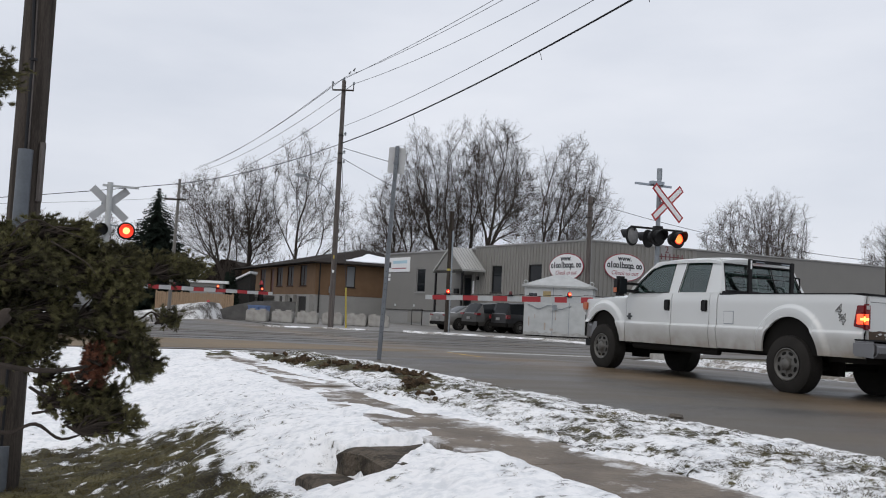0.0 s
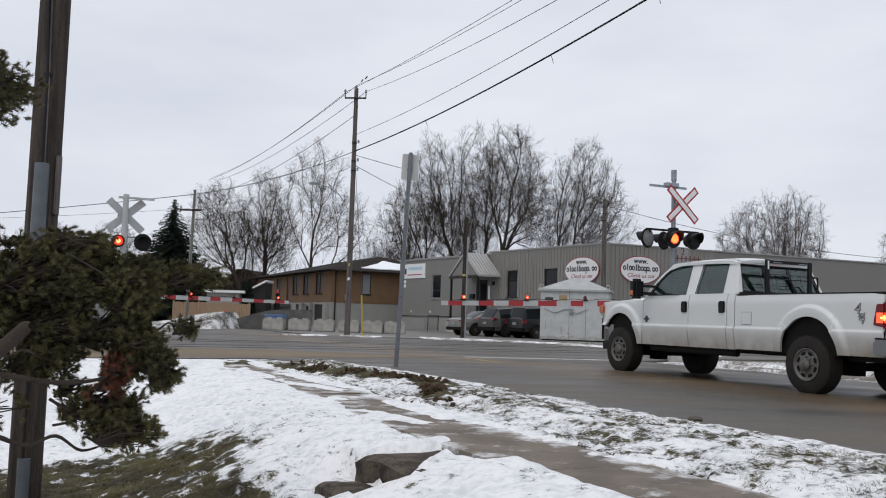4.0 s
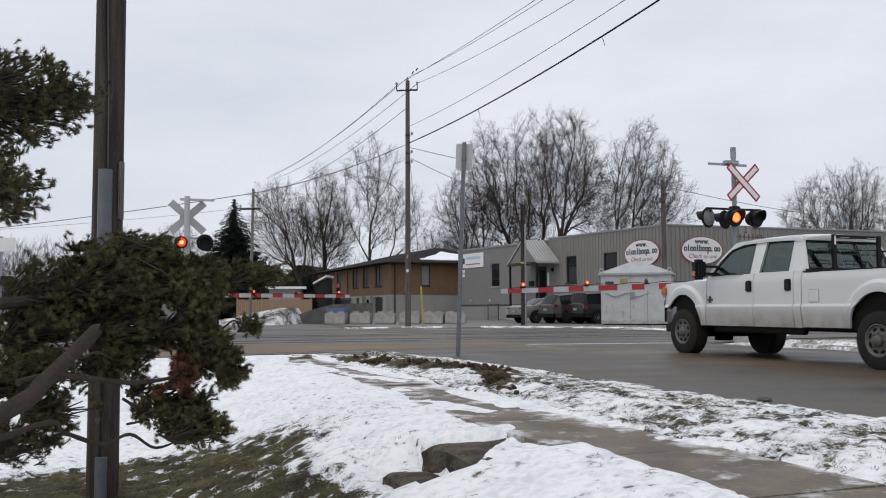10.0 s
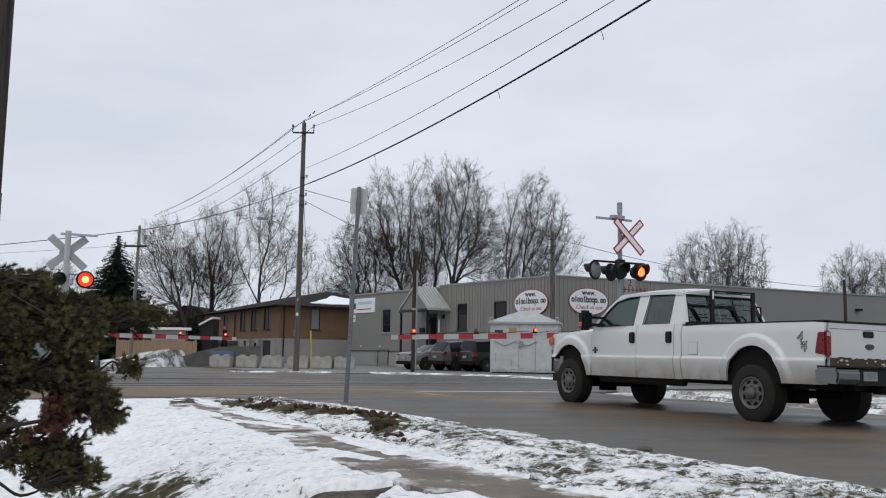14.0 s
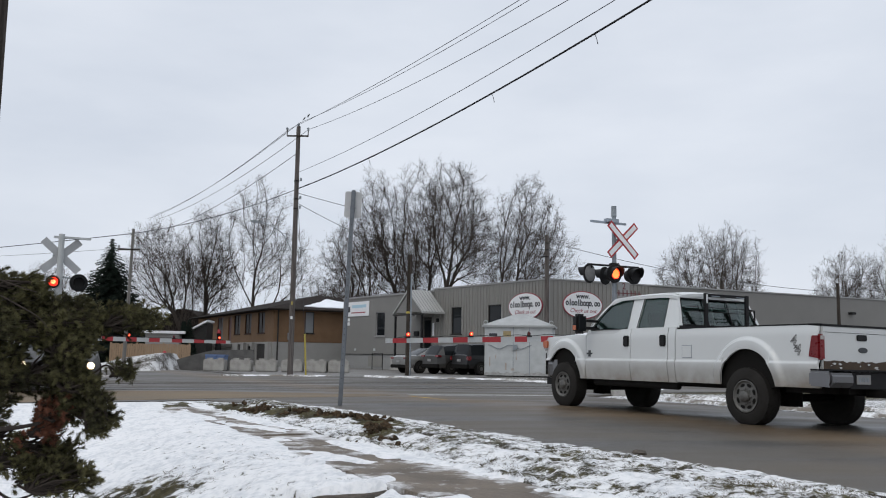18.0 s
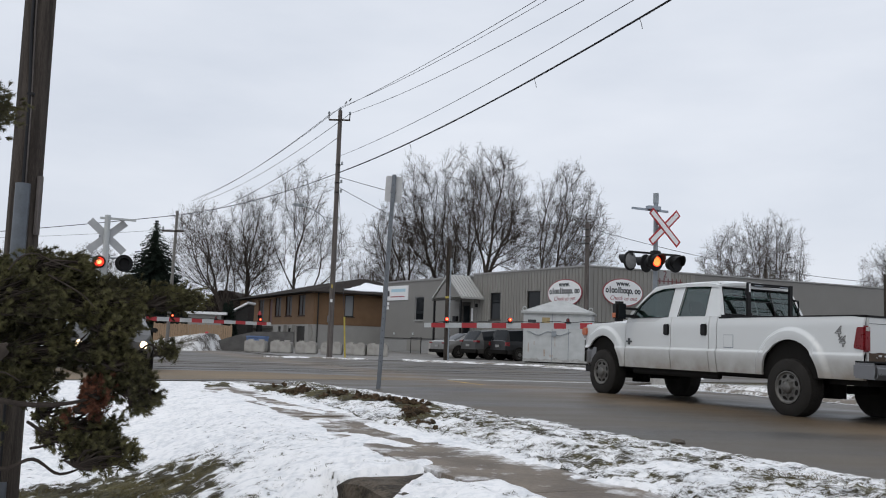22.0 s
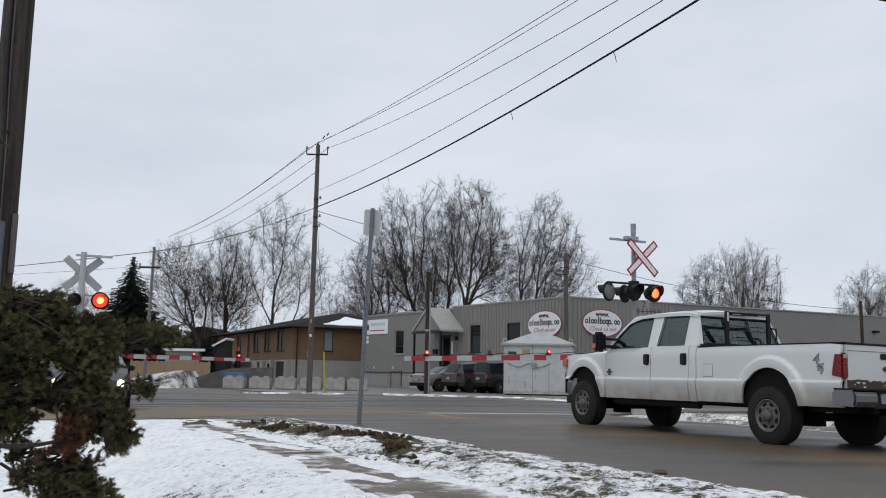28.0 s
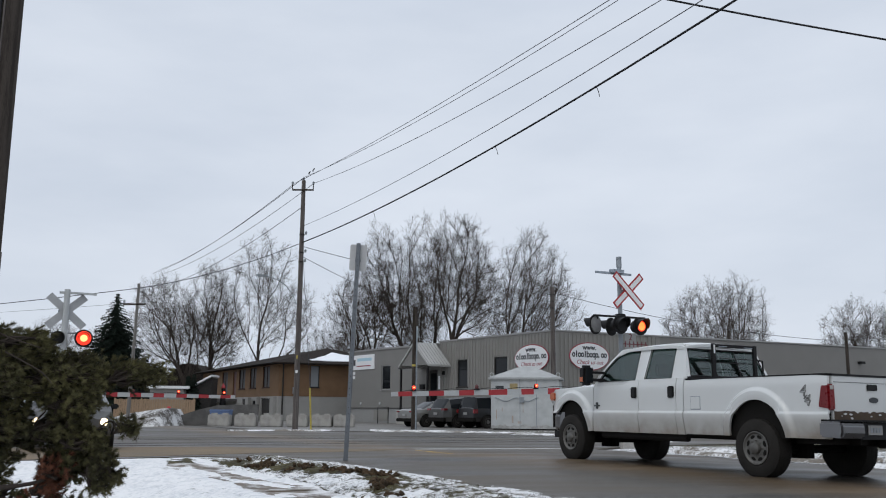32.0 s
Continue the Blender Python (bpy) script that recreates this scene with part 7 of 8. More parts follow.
    ws = Builder().add([(3.82, -0.82, 1.34), (3.82, 0.82, 1.34), (3.17, 0.71, 1.92), (3.17, -0.71, 1.92), (3.81, -0.82, 1.34), (3.81, 0.82, 1.34), (3.16, 0.71, 1.92), (3.16, -0.71, 1.92)], [(0, 1, 2, 3), (7, 6, 5, 4), (0, 4, 5, 1), (1, 5, 6, 2), (2, 6, 7, 3), (3, 7, 4, 0)])
    part("windscreen", ws, M_CAB_GLASS, t, "windscreen")
    roof = Builder()
    n, r = 12, 16
    for lay in (0.0, -0.05):
        for i in range(n + 1):
            u = 1.6 + (3.22 - 1.6) * i / n
            for j in range(r + 1):
                s = -1 + 2 * j / r
                z = 1.925 + 0.07 * (1 - abs(s) ** 3) + 0.02 * (1 - (2 * i / n - 1) ** 2) - 0.05 * smooth01(0.85, 1, i / n) - 0.03 * smooth01(0.12, 0, i / n)
                roof.v.append((u, s * 0.755, z + lay))
    off = (n + 1) * (r + 1)
    for i in range(n):
        for j in range(r):
            a = i * (r + 1) + j
            roof.f += [(a, a + r + 1, a + r + 2, a + 1), (a + off, a + 1 + off, a + r + 2 + off, a + r + 1 + off)]
    for i in range(n):
        for j in (0, r):
            a = i * (r + 1) + j
            roof.f.append((a, a + r + 1, a + r + 1 + off, a + off))
    for i in (0, n):
        for j in range(r):
            a = i * (r + 1) + j
            roof.f.append((a, a + 1, a + 1 + off, a + off))
    part("roof", roof, M_TRUCK, t, "white cab roof", smooth=True)
    # rear wall of the cab
    rw = Builder()
    back = lambda z: 1.425 + 0.38 * max(0.0, z - 1.4)
    for a0, c0, a1, c1, e, g in ((-0.9, 0.9, -0.875, 0.875, 0.6, 1.43), (-0.875, -0.8, -0.73, -0.69, 1.43, 1.9), (0.8, 0.875, 0.69, 0.73, 1.43, 1.9), (-0.7, 0.7, -0.7, 0.7, 1.88, 1.945)):
        rw.add([(back(e), a0, e), (back(e), c0, e), (back(g), c1, g), (back(g), a1, g), (back(e) + 0.05, a0, e), (back(e) + 0.05, c0, e), (back(g) + 0.05, c1, g), (back(g) + 0.05, a1, g)], [(0, 1, 2, 3), (7, 6, 5, 4), (0, 4, 5, 1), (1, 5, 6, 2), (2, 6, 7, 3), (3, 7, 4, 0)])
    part("cab_back", rw, M_TRUCK, t, "white back of the cab")
    rg = Builder().add([(back(z) + o, v, z) for o in (0.02, 0.026) for v, z in ((-0.8, 1.43), (0.8, 1.43), (0.7, 1.885), (-0.7, 1.885))], [(0, 1, 2, 3), (7, 6, 5, 4), (0, 4, 5, 1), (1, 5, 6, 2), (2, 6, 7, 3), (3, 7, 4, 0)])
    part("rear_window", rg, M_CAB_GLASS, t, "sliding rear cab window")
    fr = Builder()
    for v in (-0.25, 0.25):
        fr.tube([(back(1.45), v, 1.45), (back(1.87), v, 1.87)], 0.011, 6)
    ring = [(back(z) - 0.002, v, z) for v, z in ((-0.79, 1.445), (0.79, 1.445), (0.7, 1.87), (-0.7, 1.87), (-0.79, 1.445))]
    fr.tube(ring, 0.014, 6)
    part("window_seal", fr, M_BLACK, t, "black rear window frame")
    cb = part("brake_light", Builder().box(1.585, 1.64, -0.2, 0.2, 1.925, 1.965), M_TAIL, t, "high centre brake light", bevel=0.008)
    cg = part("brake_bulb", Builder().box(1.58, 1.63, -0.07, 0.07, 1.927, 1.963), M_TAIL_LIT, cb, "glowing centre brake lamp")
    BRAKES.append((cg, 0.04))
    # headache rack behind the cab
    rk = part("cab_rack", Builder().box(1.33, 1.37, 0.375, 0.435, 1.4, 1.95), M_BLACK, t, "black steel rack behind the cab window")
    part("upright", Builder().box(1.33, 1.37, -0.485, -0.425, 1.4, 1.95), M_BLACK, rk)
    for z in (1.66, 1.73, 1.935):
        part("rail", Builder().tube([(1.35, -0.56 if z < 1.9 else -0.45, z), (1.35, 0.72 if z < 1.9 else 0.4, z)], 0.0065 if z < 1.9 else 0.014, 8), M_BLACK, rk)
    part("side_bracket", Builder().tube([(1.35, -0.55, 1.72), (1.35, -0.62, 1.72), (1.35, -0.63, 1.57), (1.35, -0.6, 1.55)], 0.016, 6), M_BLACK, rk)
    part("base_rail", Builder().box(1.3, 1.42, -0.88, 0.88, 1.395, 1.43), M_BLACK, rk)
    part("top_plate", Builder().box(1.335, 1.36, -0.43, 0.38, 1.895, 1.925), M_BLACK, rk)
    for v in (-0.3, 0.22):
        part("lettering_bar", Builder().box(1.325, 1.334, v - 0.085, v + 0.085, 1.904, 1.916), M_GALV, rk, "white maker's mark bars")
    part("lettering_bar", Builder().box(1.32, 1.329, 0.393, 0.417, 1.8, 1.93), M_WHITE_PLASTIC, rk)
    # bed floor, inner walls, tailgate
    bd = Builder()
    bd.box(-1.17, 1.45, -0.84, 0.84, 0.86, 0.92)
    for sg in (-1, 1):
        bd.box(-1.17, 1.45, sg * 0.86 - 0.03, sg * 0.86 + 0.03, 0.86, 1.375)
    bd.box(1.41, 1.45, -0.86, 0.86, 0.86, 1.375)
    part("bed_liner", bd, M_UNDER, t, "dark cargo bed liner")
    tg = part("tailgate", Builder().box(-1.21, -1.15, -0.86, 0.86, 0.79, 1.365), M_TRUCK, t, "white tailgate with muddy lower edge", bevel=0.012)
    part("tailgate_cap", Builder().box(-1.22, -1.14, -0.865, 0.865, 1.366, 1.392), M_BLACK, tg, bevel=0.006)
    part("panel_crease", Builder().box(-1.214, -1.209, -0.84, 0.84, 1.285, 1.29), M_UNDER, tg)
    part("handle", Builder().box(-1.225, -1.209, 0.03, 0.23, 1.19, 1.27), M_BLACK, tg, "black tailgate handle", bevel=0.01)
    part("badge", Builder().lathe([(0.075, -0.006), (0.072, 0.008)], 24, Matrix.Translation((-1.214, 0.11, 1.07)) @ pose(0, 0, 0, 90, 0, -90) @ Matrix.Diagonal((1.15, 0.5, 1, 1))), M_BADGE, tg, "dark oval badge")
    mud = Builder()
    pts = [(-0.85, 0.792)]
    for i in range(29):
        v = -0.85 + 1.7 * i / 28
        pts.append((v, 0.918 + 0.03 * noise.noise(Vector((v * 4, 3, 1))) + 0.02 * noise.noise(Vector((v * 13, 5, 1)))))
    pts.append((0.85, 0.792))
    k = len(pts)
    mud.add([(-1.2135, v, z) for v, z in pts] + [(-1.209, v, z) for v, z in pts], [tuple(range(k)), tuple(range(2 * k - 1, k - 1, -1))] + [(i, i + k, (i + 1) % k + k, (i + 1) % k) for i in range(k)])
    part("mud_band", mud, M_MUD, tg, "rust and mud along the tailgate's lower edge")
    rng = random.Random(8)
    for i in range(18):
        v, z, r = rng.uniform(-0.8, 0.8), rng.uniform(0.81, 0.915), rng.uniform(0.006, 0.024)
        ring = []
        for j in range(9):
            a, q = 2 * math.pi * j / 9, r * rng.uniform(0.6, 1.2)
            ring.append((-1.2142, v + q * math.cos(a) * 1.5, z + q * math.sin(a) * 0.6))
        part("paint_patch", Builder().add(ring, [tuple(range(9))]), M_TRUCK, tg, "patch of white paint among the mud")
    prof = [(-1.4, 0.585), (-1.425, 0.65), (-1.425, 0.75), (-1.39, 0.79), (-1.06, 0.79), (-1.06, 0.6)]
    bump = part("bumper", Builder().prism(prof, 0.55, 0.975), M_CHROME, t, "dull chrome rear bumper", bevel=0.025)
    part("bumper_end", Builder().prism(prof, -0.975, -0.55), M_CHROME, bump, bevel=0.025)
    part("step_pad", Builder().box(-1.415, -1.08, -0.955, 0.955, 0.792, 0.815), M_BLACK, bump, bevel=0.006)
    part("step_centre", Builder().box(-1.36, -1.2, -0.548, 0.548, 0.57, 0.79), M_BLACK, bump)
    part("plate", Builder().box(-1.372, -1.361, 0.18, 0.44, 0.63, 0.75), M_GREY_TRIM, bump, "pale licence plate with plain bars")
    for i in range(4):
        part("plate_bar", Builder().box(-1.376, -1.3725, 0.215 + i * 0.052, 0.25 + i * 0.052, 0.66, 0.72), M_GALV_DULL, bump)
    part("hitch", Builder().box(-1.5, -1.2, -0.06, 0.06, 0.46, 0.56), M_UNDER, bump)
    # front end
    part("grille", Builder().box(5.12, 5.24, -0.66, 0.66, 0.86, 1.2), M_BLACK, t, "dark grille", bevel=0.02)
    bar = [(0.0, 5.36), (0.5, 5.33), (0.7, 5.24), (0.82, 5.1), (0.9, 4.92), (0.935, 4.76)]
    bar = [(-v, u) for v, u in bar[:0:-1]] + bar
    fb, k = Builder(), len(bar)
    for inset, z in ((0.05, 0.54), (0.0, 0.6), (0.0, 0.8), (0.04, 0.88), (0.14, 0.88), (0.14, 0.54)):
        fb.v += [(u - inset, v * (1 - inset * 0.4), z) for v, u in bar]
    for row in range(6):
        for i in range(k - 1):
            fb.f.append((row * k + i, row * k + i + 1, (row + 1) % 6 * k + i + 1, (row + 1) % 6 * k + i))
    fb.f += [tuple(row * k for row in range(6)), tuple((5 - row) * k + k - 1 for row in range(6))]
    part("front_bumper", fb, M_CHROME, t, "dull chrome front bumper")
    part("lower_valance", Builder().box(4.85, 5.15, -0.8, 0.8, 0.42, 0.56), M_BLACK, t)
    # underbody
    ub = Builder()
    for v in (-0.45, 0.45):
        ub.box(-1.3, 5.0, v - 0.06, v + 0.06, 0.5, 0.7)
    ub.box(0.3, 3.9, -0.85, 0.85, 0.535, 0.62)
    for u in (0.0, WB):
        ub.tube([(u, -0.75, 0.405), (u, 0.75, 0.405)], 0.06, 10)
        ub.lathe([(0.16, -0.12), (0.16, 0.12)], 14, Matrix.Translation((u, 0.1, 0.4)))
    ub.box(-1.15, -0.55, -0.8, 0.8, 0.5, 0.85)
    ub.box(0.55, 1.36, -0.9, 0.9, 0.6, 0.86)
    ub.box(4.9, 5.2, -0.8, 0.8, 0.6, 1.0)
    part("underbody", ub, M_UNDER, t, "dark frame, axles and underbody")
    part("step_bar", Builder().tube([(3.6, 0.82, 0.5), (1.5, 0.82, 0.5)], 0.05, 8), M_UNDER, t)
    part("exhaust", Builder().tube([(-0.2, -0.6, 0.5), (-1.1, -0.75, 0.5)], 0.045, 10), M_UNDER, t)
    inner = Builder()
    inner.box(1.42, 3.5, -0.86, 0.86, 0.62, 0.8)
    part("cab_floor", inner, M_SEAT, t)
    part("dashboard", Builder().box(3.25, 3.6, -0.8, 0.8, 0.9, 1.34), M_SEAT, t, bevel=0.05)
    part("steering_wheel", Builder().lathe([(0.19, -0.012), (0.2, 0.0), (0.19, 0.012)], 24, Matrix.Translation((3.05, 0.38, 1.3)) @ pose(0, 0, 0, 0, -65, 0)), M_SEAT, t)
    for u in (1.6, 2.5):
        for v in (-0.4, 0.4):
            part("seat", Builder().box(u, u + 0.18, v - 0.26, v + 0.26, 0.8, 1.45).box(u + 0.18, u + 0.6, v - 0.26, v + 0.26, 0.8, 1.0), M_SEAT, t, "dark cloth seat", bevel=0.04)
            part("headrest", Builder().box(u, u + 0.1, v - 0.14, v + 0.14, 1.48, 1.68), M_SEAT, t, bevel=0.03)
    return t


BRAKES = []
pickup()


# ---- pavement, steps, lawn details ----


def pavement():
    pv = thing("pavement", "narrow damp concrete pavement partly under snow", "pavement", kind="structure")
    s = -14.62
    while s < 17.6:
        ln = 1.42
        b = Builder().box(0, ln - 0.007, 0, 1.03, -0.1, 0)
        z = -0.052 + random.uniform(-0.003, 0.003)
        m = Matrix.Translation(road_point(s, 2.95, z)) @ pose(0, 0, 0, random.uniform(-0.2, 0.2), random.uniform(-0.15, 0.15), ROAD_YAW) @ Matrix.Diagonal((1, -1, 1, 1))
        part("slab", Builder().add([m @ Vector(v) for v in b.v], b.f), M_WALKWAY, pv, bevel=0.004)
        s += ln


def garden_steps():
    st = thing("garden_steps", "dark damp concrete steps half buried in snow", "steps", kind="structure")
    for d0, d1, s0, s1, z in ((2.3, 2.96, 5.3, 6.62, -0.09), (1.95, 2.29, 5.3, 6.56, -0.262), (1.6, 1.94, 5.3, 6.5, -0.44)):
        b, k = Builder(), 9
        for face in range(5):
            base = len(b.v)
            for i in range(k + 1):
                for j in range(k + 1):
                    f, g = i / k, j / k
                    q = ((s0 + (s1 - s0) * f, d0 + (d1 - d0) * g, z), (s0 + (s1 - s0) * f, d0, z - 0.3 * g), (s0 + (s1 - s0) * f, d1, z - 0.3 * g), (s1, d0 + (d1 - d0) * f, z - 0.3 * g), (s0, d0 + (d1 - d0) * f, z - 0.3 * g))[face]
                    # corners are worn off
                    ds, dd, dz = min(q[0] - s0, s1 - q[0]), min(q[1] - d0, d1 - q[1]), z - q[2]
                    wear = 0.05 * max(0.0, 1 - (max(ds, dd) + dz) / 0.07) + 0.03 * max(0.0, 1 - (min(ds, dd) + dz) / 0.05)
                    p = road_point(q[0], q[1], q[2] - wear)
                    n = noise.noise(p * 3.1) * 0.035 + noise.noise(p * 11) * 0.012
                    b.v.append((p.x + n, p.y + n * 0.6, p.z + n * 0.55 - 0.012))
            b.f += [(base + i * (k + 1) + j, base + (i + 1) * (k + 1) + j, base + (i + 1) * (k + 1) + j + 1, base + i * (k + 1) + j + 1) for i in range(k) for j in range(k)]
        part("step", b, M_STEP, st, smooth=True)


def grass_tufts():
    """Dry blades that stand out of the thin snow."""
    rng = random.Random(77)
    v, f = [], []
    count = 0
    while count < 11000:
        s, d = rng.uniform(3.2, 17.5), rng.uniform(-1.0, 5.8)
        if 2.85 < d < 4.1:
            continue
        p = road_point(s, d)
        if rng.random() > min(1.0, (7.5 / p.length) ** 2):
            continue
        c = snow_cover(s, d, p) + rng.uniform(-0.3, 0.14)
        if c > (0.45 if d < 2.9 else 0.6) or (5.3 < s < 6.8 and d > 1.7):
            continue
        count += 1
        z = lawn_z(s, d) - 0.012
        for k in range(3):
            a = rng.uniform(0, 6.283)
            h = rng.uniform(0.004, 0.02 if d < 2.9 else 0.013)
            q = Vector((p.x + rng.uniform(-0.02, 0.02), p.y + rng.uniform(-0.02, 0.02), z))
            side = Vector((math.cos(a), math.sin(a), 0)) * 0.0026
            tip = q + Vector((rng.uniform(-1, 1), rng.uniform(-1, 1), 0)) * (h + 0.012) + Vector((0, 0, h + (0.016 if d < 2.9 else 0.008)))
            i = len(v)
            v += [tuple(q + side), tuple(q - side), tuple(tip)]
            f.append((i, i + 1, i + 2))
    me = bpy.data.meshes.new("grass")
    me.from_pydata(v, [], f)
    me.materials.append(M_DRY_GRASS)
    tagged(new("grass", me), "sparse dry grass blades standing through thin snow", "grass", kind="stuff")


def clods():
    """Torn brown turf along the bank by the sign post."""
    rng = random.Random(5)
    b = Builder()
    made = 0
    while made < 250:
        s = rng.uniform(9.2, 16.8)
        d = (4.3 + 0.19 * max(0.0, 16.0 - s) if s > 11.6 else 5.1 - 0.4 * (11.6 - s)) + rng.gauss(0.0, 0.13)
        q = road_point(s, d)
        if noise.noise(Vector((q.x * 1.1, q.y * 1.1, 40))) + 0.2 * (1 - abs(s - 13.0) / 3) < 0.05:
            continue
        made += 1
        r = rng.uniform(0.014, 0.045)
        p = road_point(s, d, lawn_z(s, d) + rng.uniform(-0.01, 0.035))
        m = Matrix.Translation(p) @ pose(0, 0, 0, rng.uniform(0, 360), rng.uniform(0, 360), 0) @ Matrix.Diagonal((r * 1.5, r, r * 0.7, 1))
        k = len(b.v)
        vs = [Vector((math.sin(t) * math.cos(a), math.sin(t) * math.sin(a), math.cos(t))) * rng.uniform(0.75, 1.2) for t in (0.5, 1.4, 2.5) for a in (0, 1.25, 2.5, 3.77, 5.0)]
        b.v += [tuple(m @ q) for q in vs]
        for row in range(2):
            for c in range(5):
                b.f.append((k + row * 5 + c, k + row * 5 + (c + 1) % 5, k + row * 5 + 5 + (c + 1) % 5, k + row * 5 + 5 + c))
        b.f += [tuple(k + c for c in range(5)), tuple(k + 14 - c for c in range(5))]
    tagged(part("turf", b, M_TURF, smooth=True), "clods of torn brown turf along the bank", "turf", kind="stuff")


M_ROCK = mat("brown_stone", (0.11, 0.092, 0.074), 0.9, vary=0.5, scale=12, fine=60, bump=0.6, span=(0.43, 0.57))


def stone(x, y, z, sx, sy, sz, seed):
    b = Builder()
    for i in range(9):
        for j in range(14):
            t, a = math.pi * (i + 0.02) / 8.04, 2 * math.pi * j / 14
            q = Vector((math.sin(t) * math.cos(a), math.sin(t) * math.sin(a), math.cos(t)))
            q *= 1 + 0.3 * noise.noise(q * 1.6 + Vector((seed, 0, 0)))
            b.v.append((q.x * sx, q.y * sy, q.z * sz))
    b.f = [(i * 14 + j, i * 14 + (j + 1) % 14, (i + 1) * 14 + (j + 1) % 14, (i + 1) * 14 + j) for i in range(8) for j in range(14)]
    o = part("rock", b, M_ROCK, smooth=True, at=Matrix.Translation((x, y, z)) @ pose(0, 0, 0, 0, 0, 115))
    tagged(o, "small brown rock on the road's snowy edge", "rock")


M_DRY_GRASS = mat("dry_grass", (0.12, 0.097, 0.046), 0.9, color2=(0.048, 0.04, 0.019), scale=3, fine=20, bump=0, gloss=0.15)
M_TURF = mat("brown_turf", (0.09, 0.06, 0.036), 0.95, color2=(0.03, 0.022, 0.014), scale=8, fine=60, bump=0.5, gloss=0.15, span=(0.43, 0.57))
pavement()
garden_steps()
grass_tufts()
clods()
stone(1.9, 9.18, 0.006, 0.105, 0.06, 0.036, 3)

# ---- pine in front of the pole ----
# tufts of needles: centre, reach, number of shoots
UPPER_BOUGHS = [((-3.32, 5.1, 2.2), (0.42, 0.4, 0.3), 640), ((-2.96, 5.05, 2.21), (0.14, 0.25, 0.13), 130), ((-3.37, 5.05, 1.66), (0.26, 0.3, 0.22), 330), ((-2.79, 5.5, 1.34), (0.07, 0.15, 0.05), 50),
    ((-3.03, 5.4, 1.3), (0.06, 0.15, 0.04), 40), ((-2.7, 5.6, 1.27), (0.16, 0.2, 0.07), 130), ((-2.62, 5.45, 1.31), (0.2, 0.15, 0.06), 100), ((-2.05, 5.85, 1.13), (0.22, 0.16, 0.055), 260),
    ((-2.78, 5.5, 1.1), (0.42, 0.42, 0.25), 1050), ((-2.4, 5.65, 1.1), (0.28, 0.28, 0.16), 600), ((-3.15, 5.35, 0.98), (0.34, 0.4, 0.25), 600)]
MIDDLE_BOUGHS = [((-2.76, 5.5, 0.8), (0.3, 0.3, 0.16), 540), ((-2.42, 5.6, 0.8), (0.2, 0.25, 0.12), 320), ((-2.36, 5.62, 0.58), (0.13, 0.2, 0.09), 190), ((-2.8, 5.4, 0.58), (0.22, 0.25, 0.11), 300),
    ((-3.15, 5.2, 0.78), (0.28, 0.3, 0.17), 350), ((-3.02, 5.0, 0.56), (0.22, 0.25, 0.12), 200), ((-3.2, 4.9, 0.52), (0.28, 0.25, 0.16), 260), ((-2.14, 5.6, 0.54), (0.09, 0.12, 0.12), 150), ((-2.02, 5.65, 0.8), (0.07, 0.08, 0.03), 40), ((-2.3, 5.55, 0.93), (0.12, 0.12, 0.09), 170), ((-2.24, 5.55, 0.72), (0.11, 0.1, 0.08), 150)]
LOWER_BOUGHS = [((-2.44, 5.58, 0.33), (0.15, 0.2, 0.08), 210), ((-2.64, 5.45, 0.42), (0.1, 0.2, 0.06), 80), ((-2.42, 5.6, 0.19), (0.16, 0.16, 0.06), 150), ((-2.95, 5.0, 0.33), (0.22, 0.25, 0.1), 190), ((-2.56, 5.4, 0.29), (0.1, 0.1, 0.07), 70),
    ((-3.05, 4.8, 0.16), (0.24, 0.2, 0.1), 170), ((-2.31, 5.5, 0.16), (0.21, 0.15, 0.1), 240)]
BROWNED = [((-2.38, 5.48, 0.55), (0.06, 0.07, 0.06), 60), ((-2.42, 5.48, 0.44), (0.08, 0.07, 0.05), 64), ((-2.5, 5.46, 0.38), (0.07, 0.07, 0.03), 24)]


# thin spots in the crown: a point, a level direction, a half width
GAPS = [(Vector((x, 5.6, z)), Vector((x, 5.6, z - 0.92)).normalized(), r) for x, z, r in ((-2.173, 0.848, 0.082), (-2.545, 0.836, 0.07), (-2.589, 0.546, 0.085), (-2.809, 0.777, 0.045), (-2.713, 0.411, 0.060), (-3.098, 0.527, 0.050), (-3.318, 0.684, 0.045), (-3.157, 0.257, 0.085), (-2.512, 0.357, 0.060), (-2.794, 0.857, 0.030), (-2.603, 0.460, 0.050), (-2.801, 0.303, 0.060))]


def limb_tube(pts, radii, sides=8, k=5):
    """A bent limb: a smooth curve through the points, a little knotty."""
    out, rr = [], []
    p = [Vector(q) for q in pts]
    for i in range(len(p) - 1):
        a, b, c, d = p[max(0, i - 1)], p[i], p[i + 1], p[min(len(p) - 1, i + 2)]
        for j in range(k):
            f = j / k
            q = 0.5 * (2 * b + (c - a) * f + (2 * a - 5 * b + 4 * c - d) * f * f + (3 * b - a - 3 * c + d) * f ** 3)
            r = radii[i] + (radii[i + 1] - radii[i]) * f
            out.append(q)
            rr.append(r * (1 + 0.16 * noise.noise(q * 14)))
    return Builder().tube(out + [p[-1]], rr + [radii[-1]], sides)


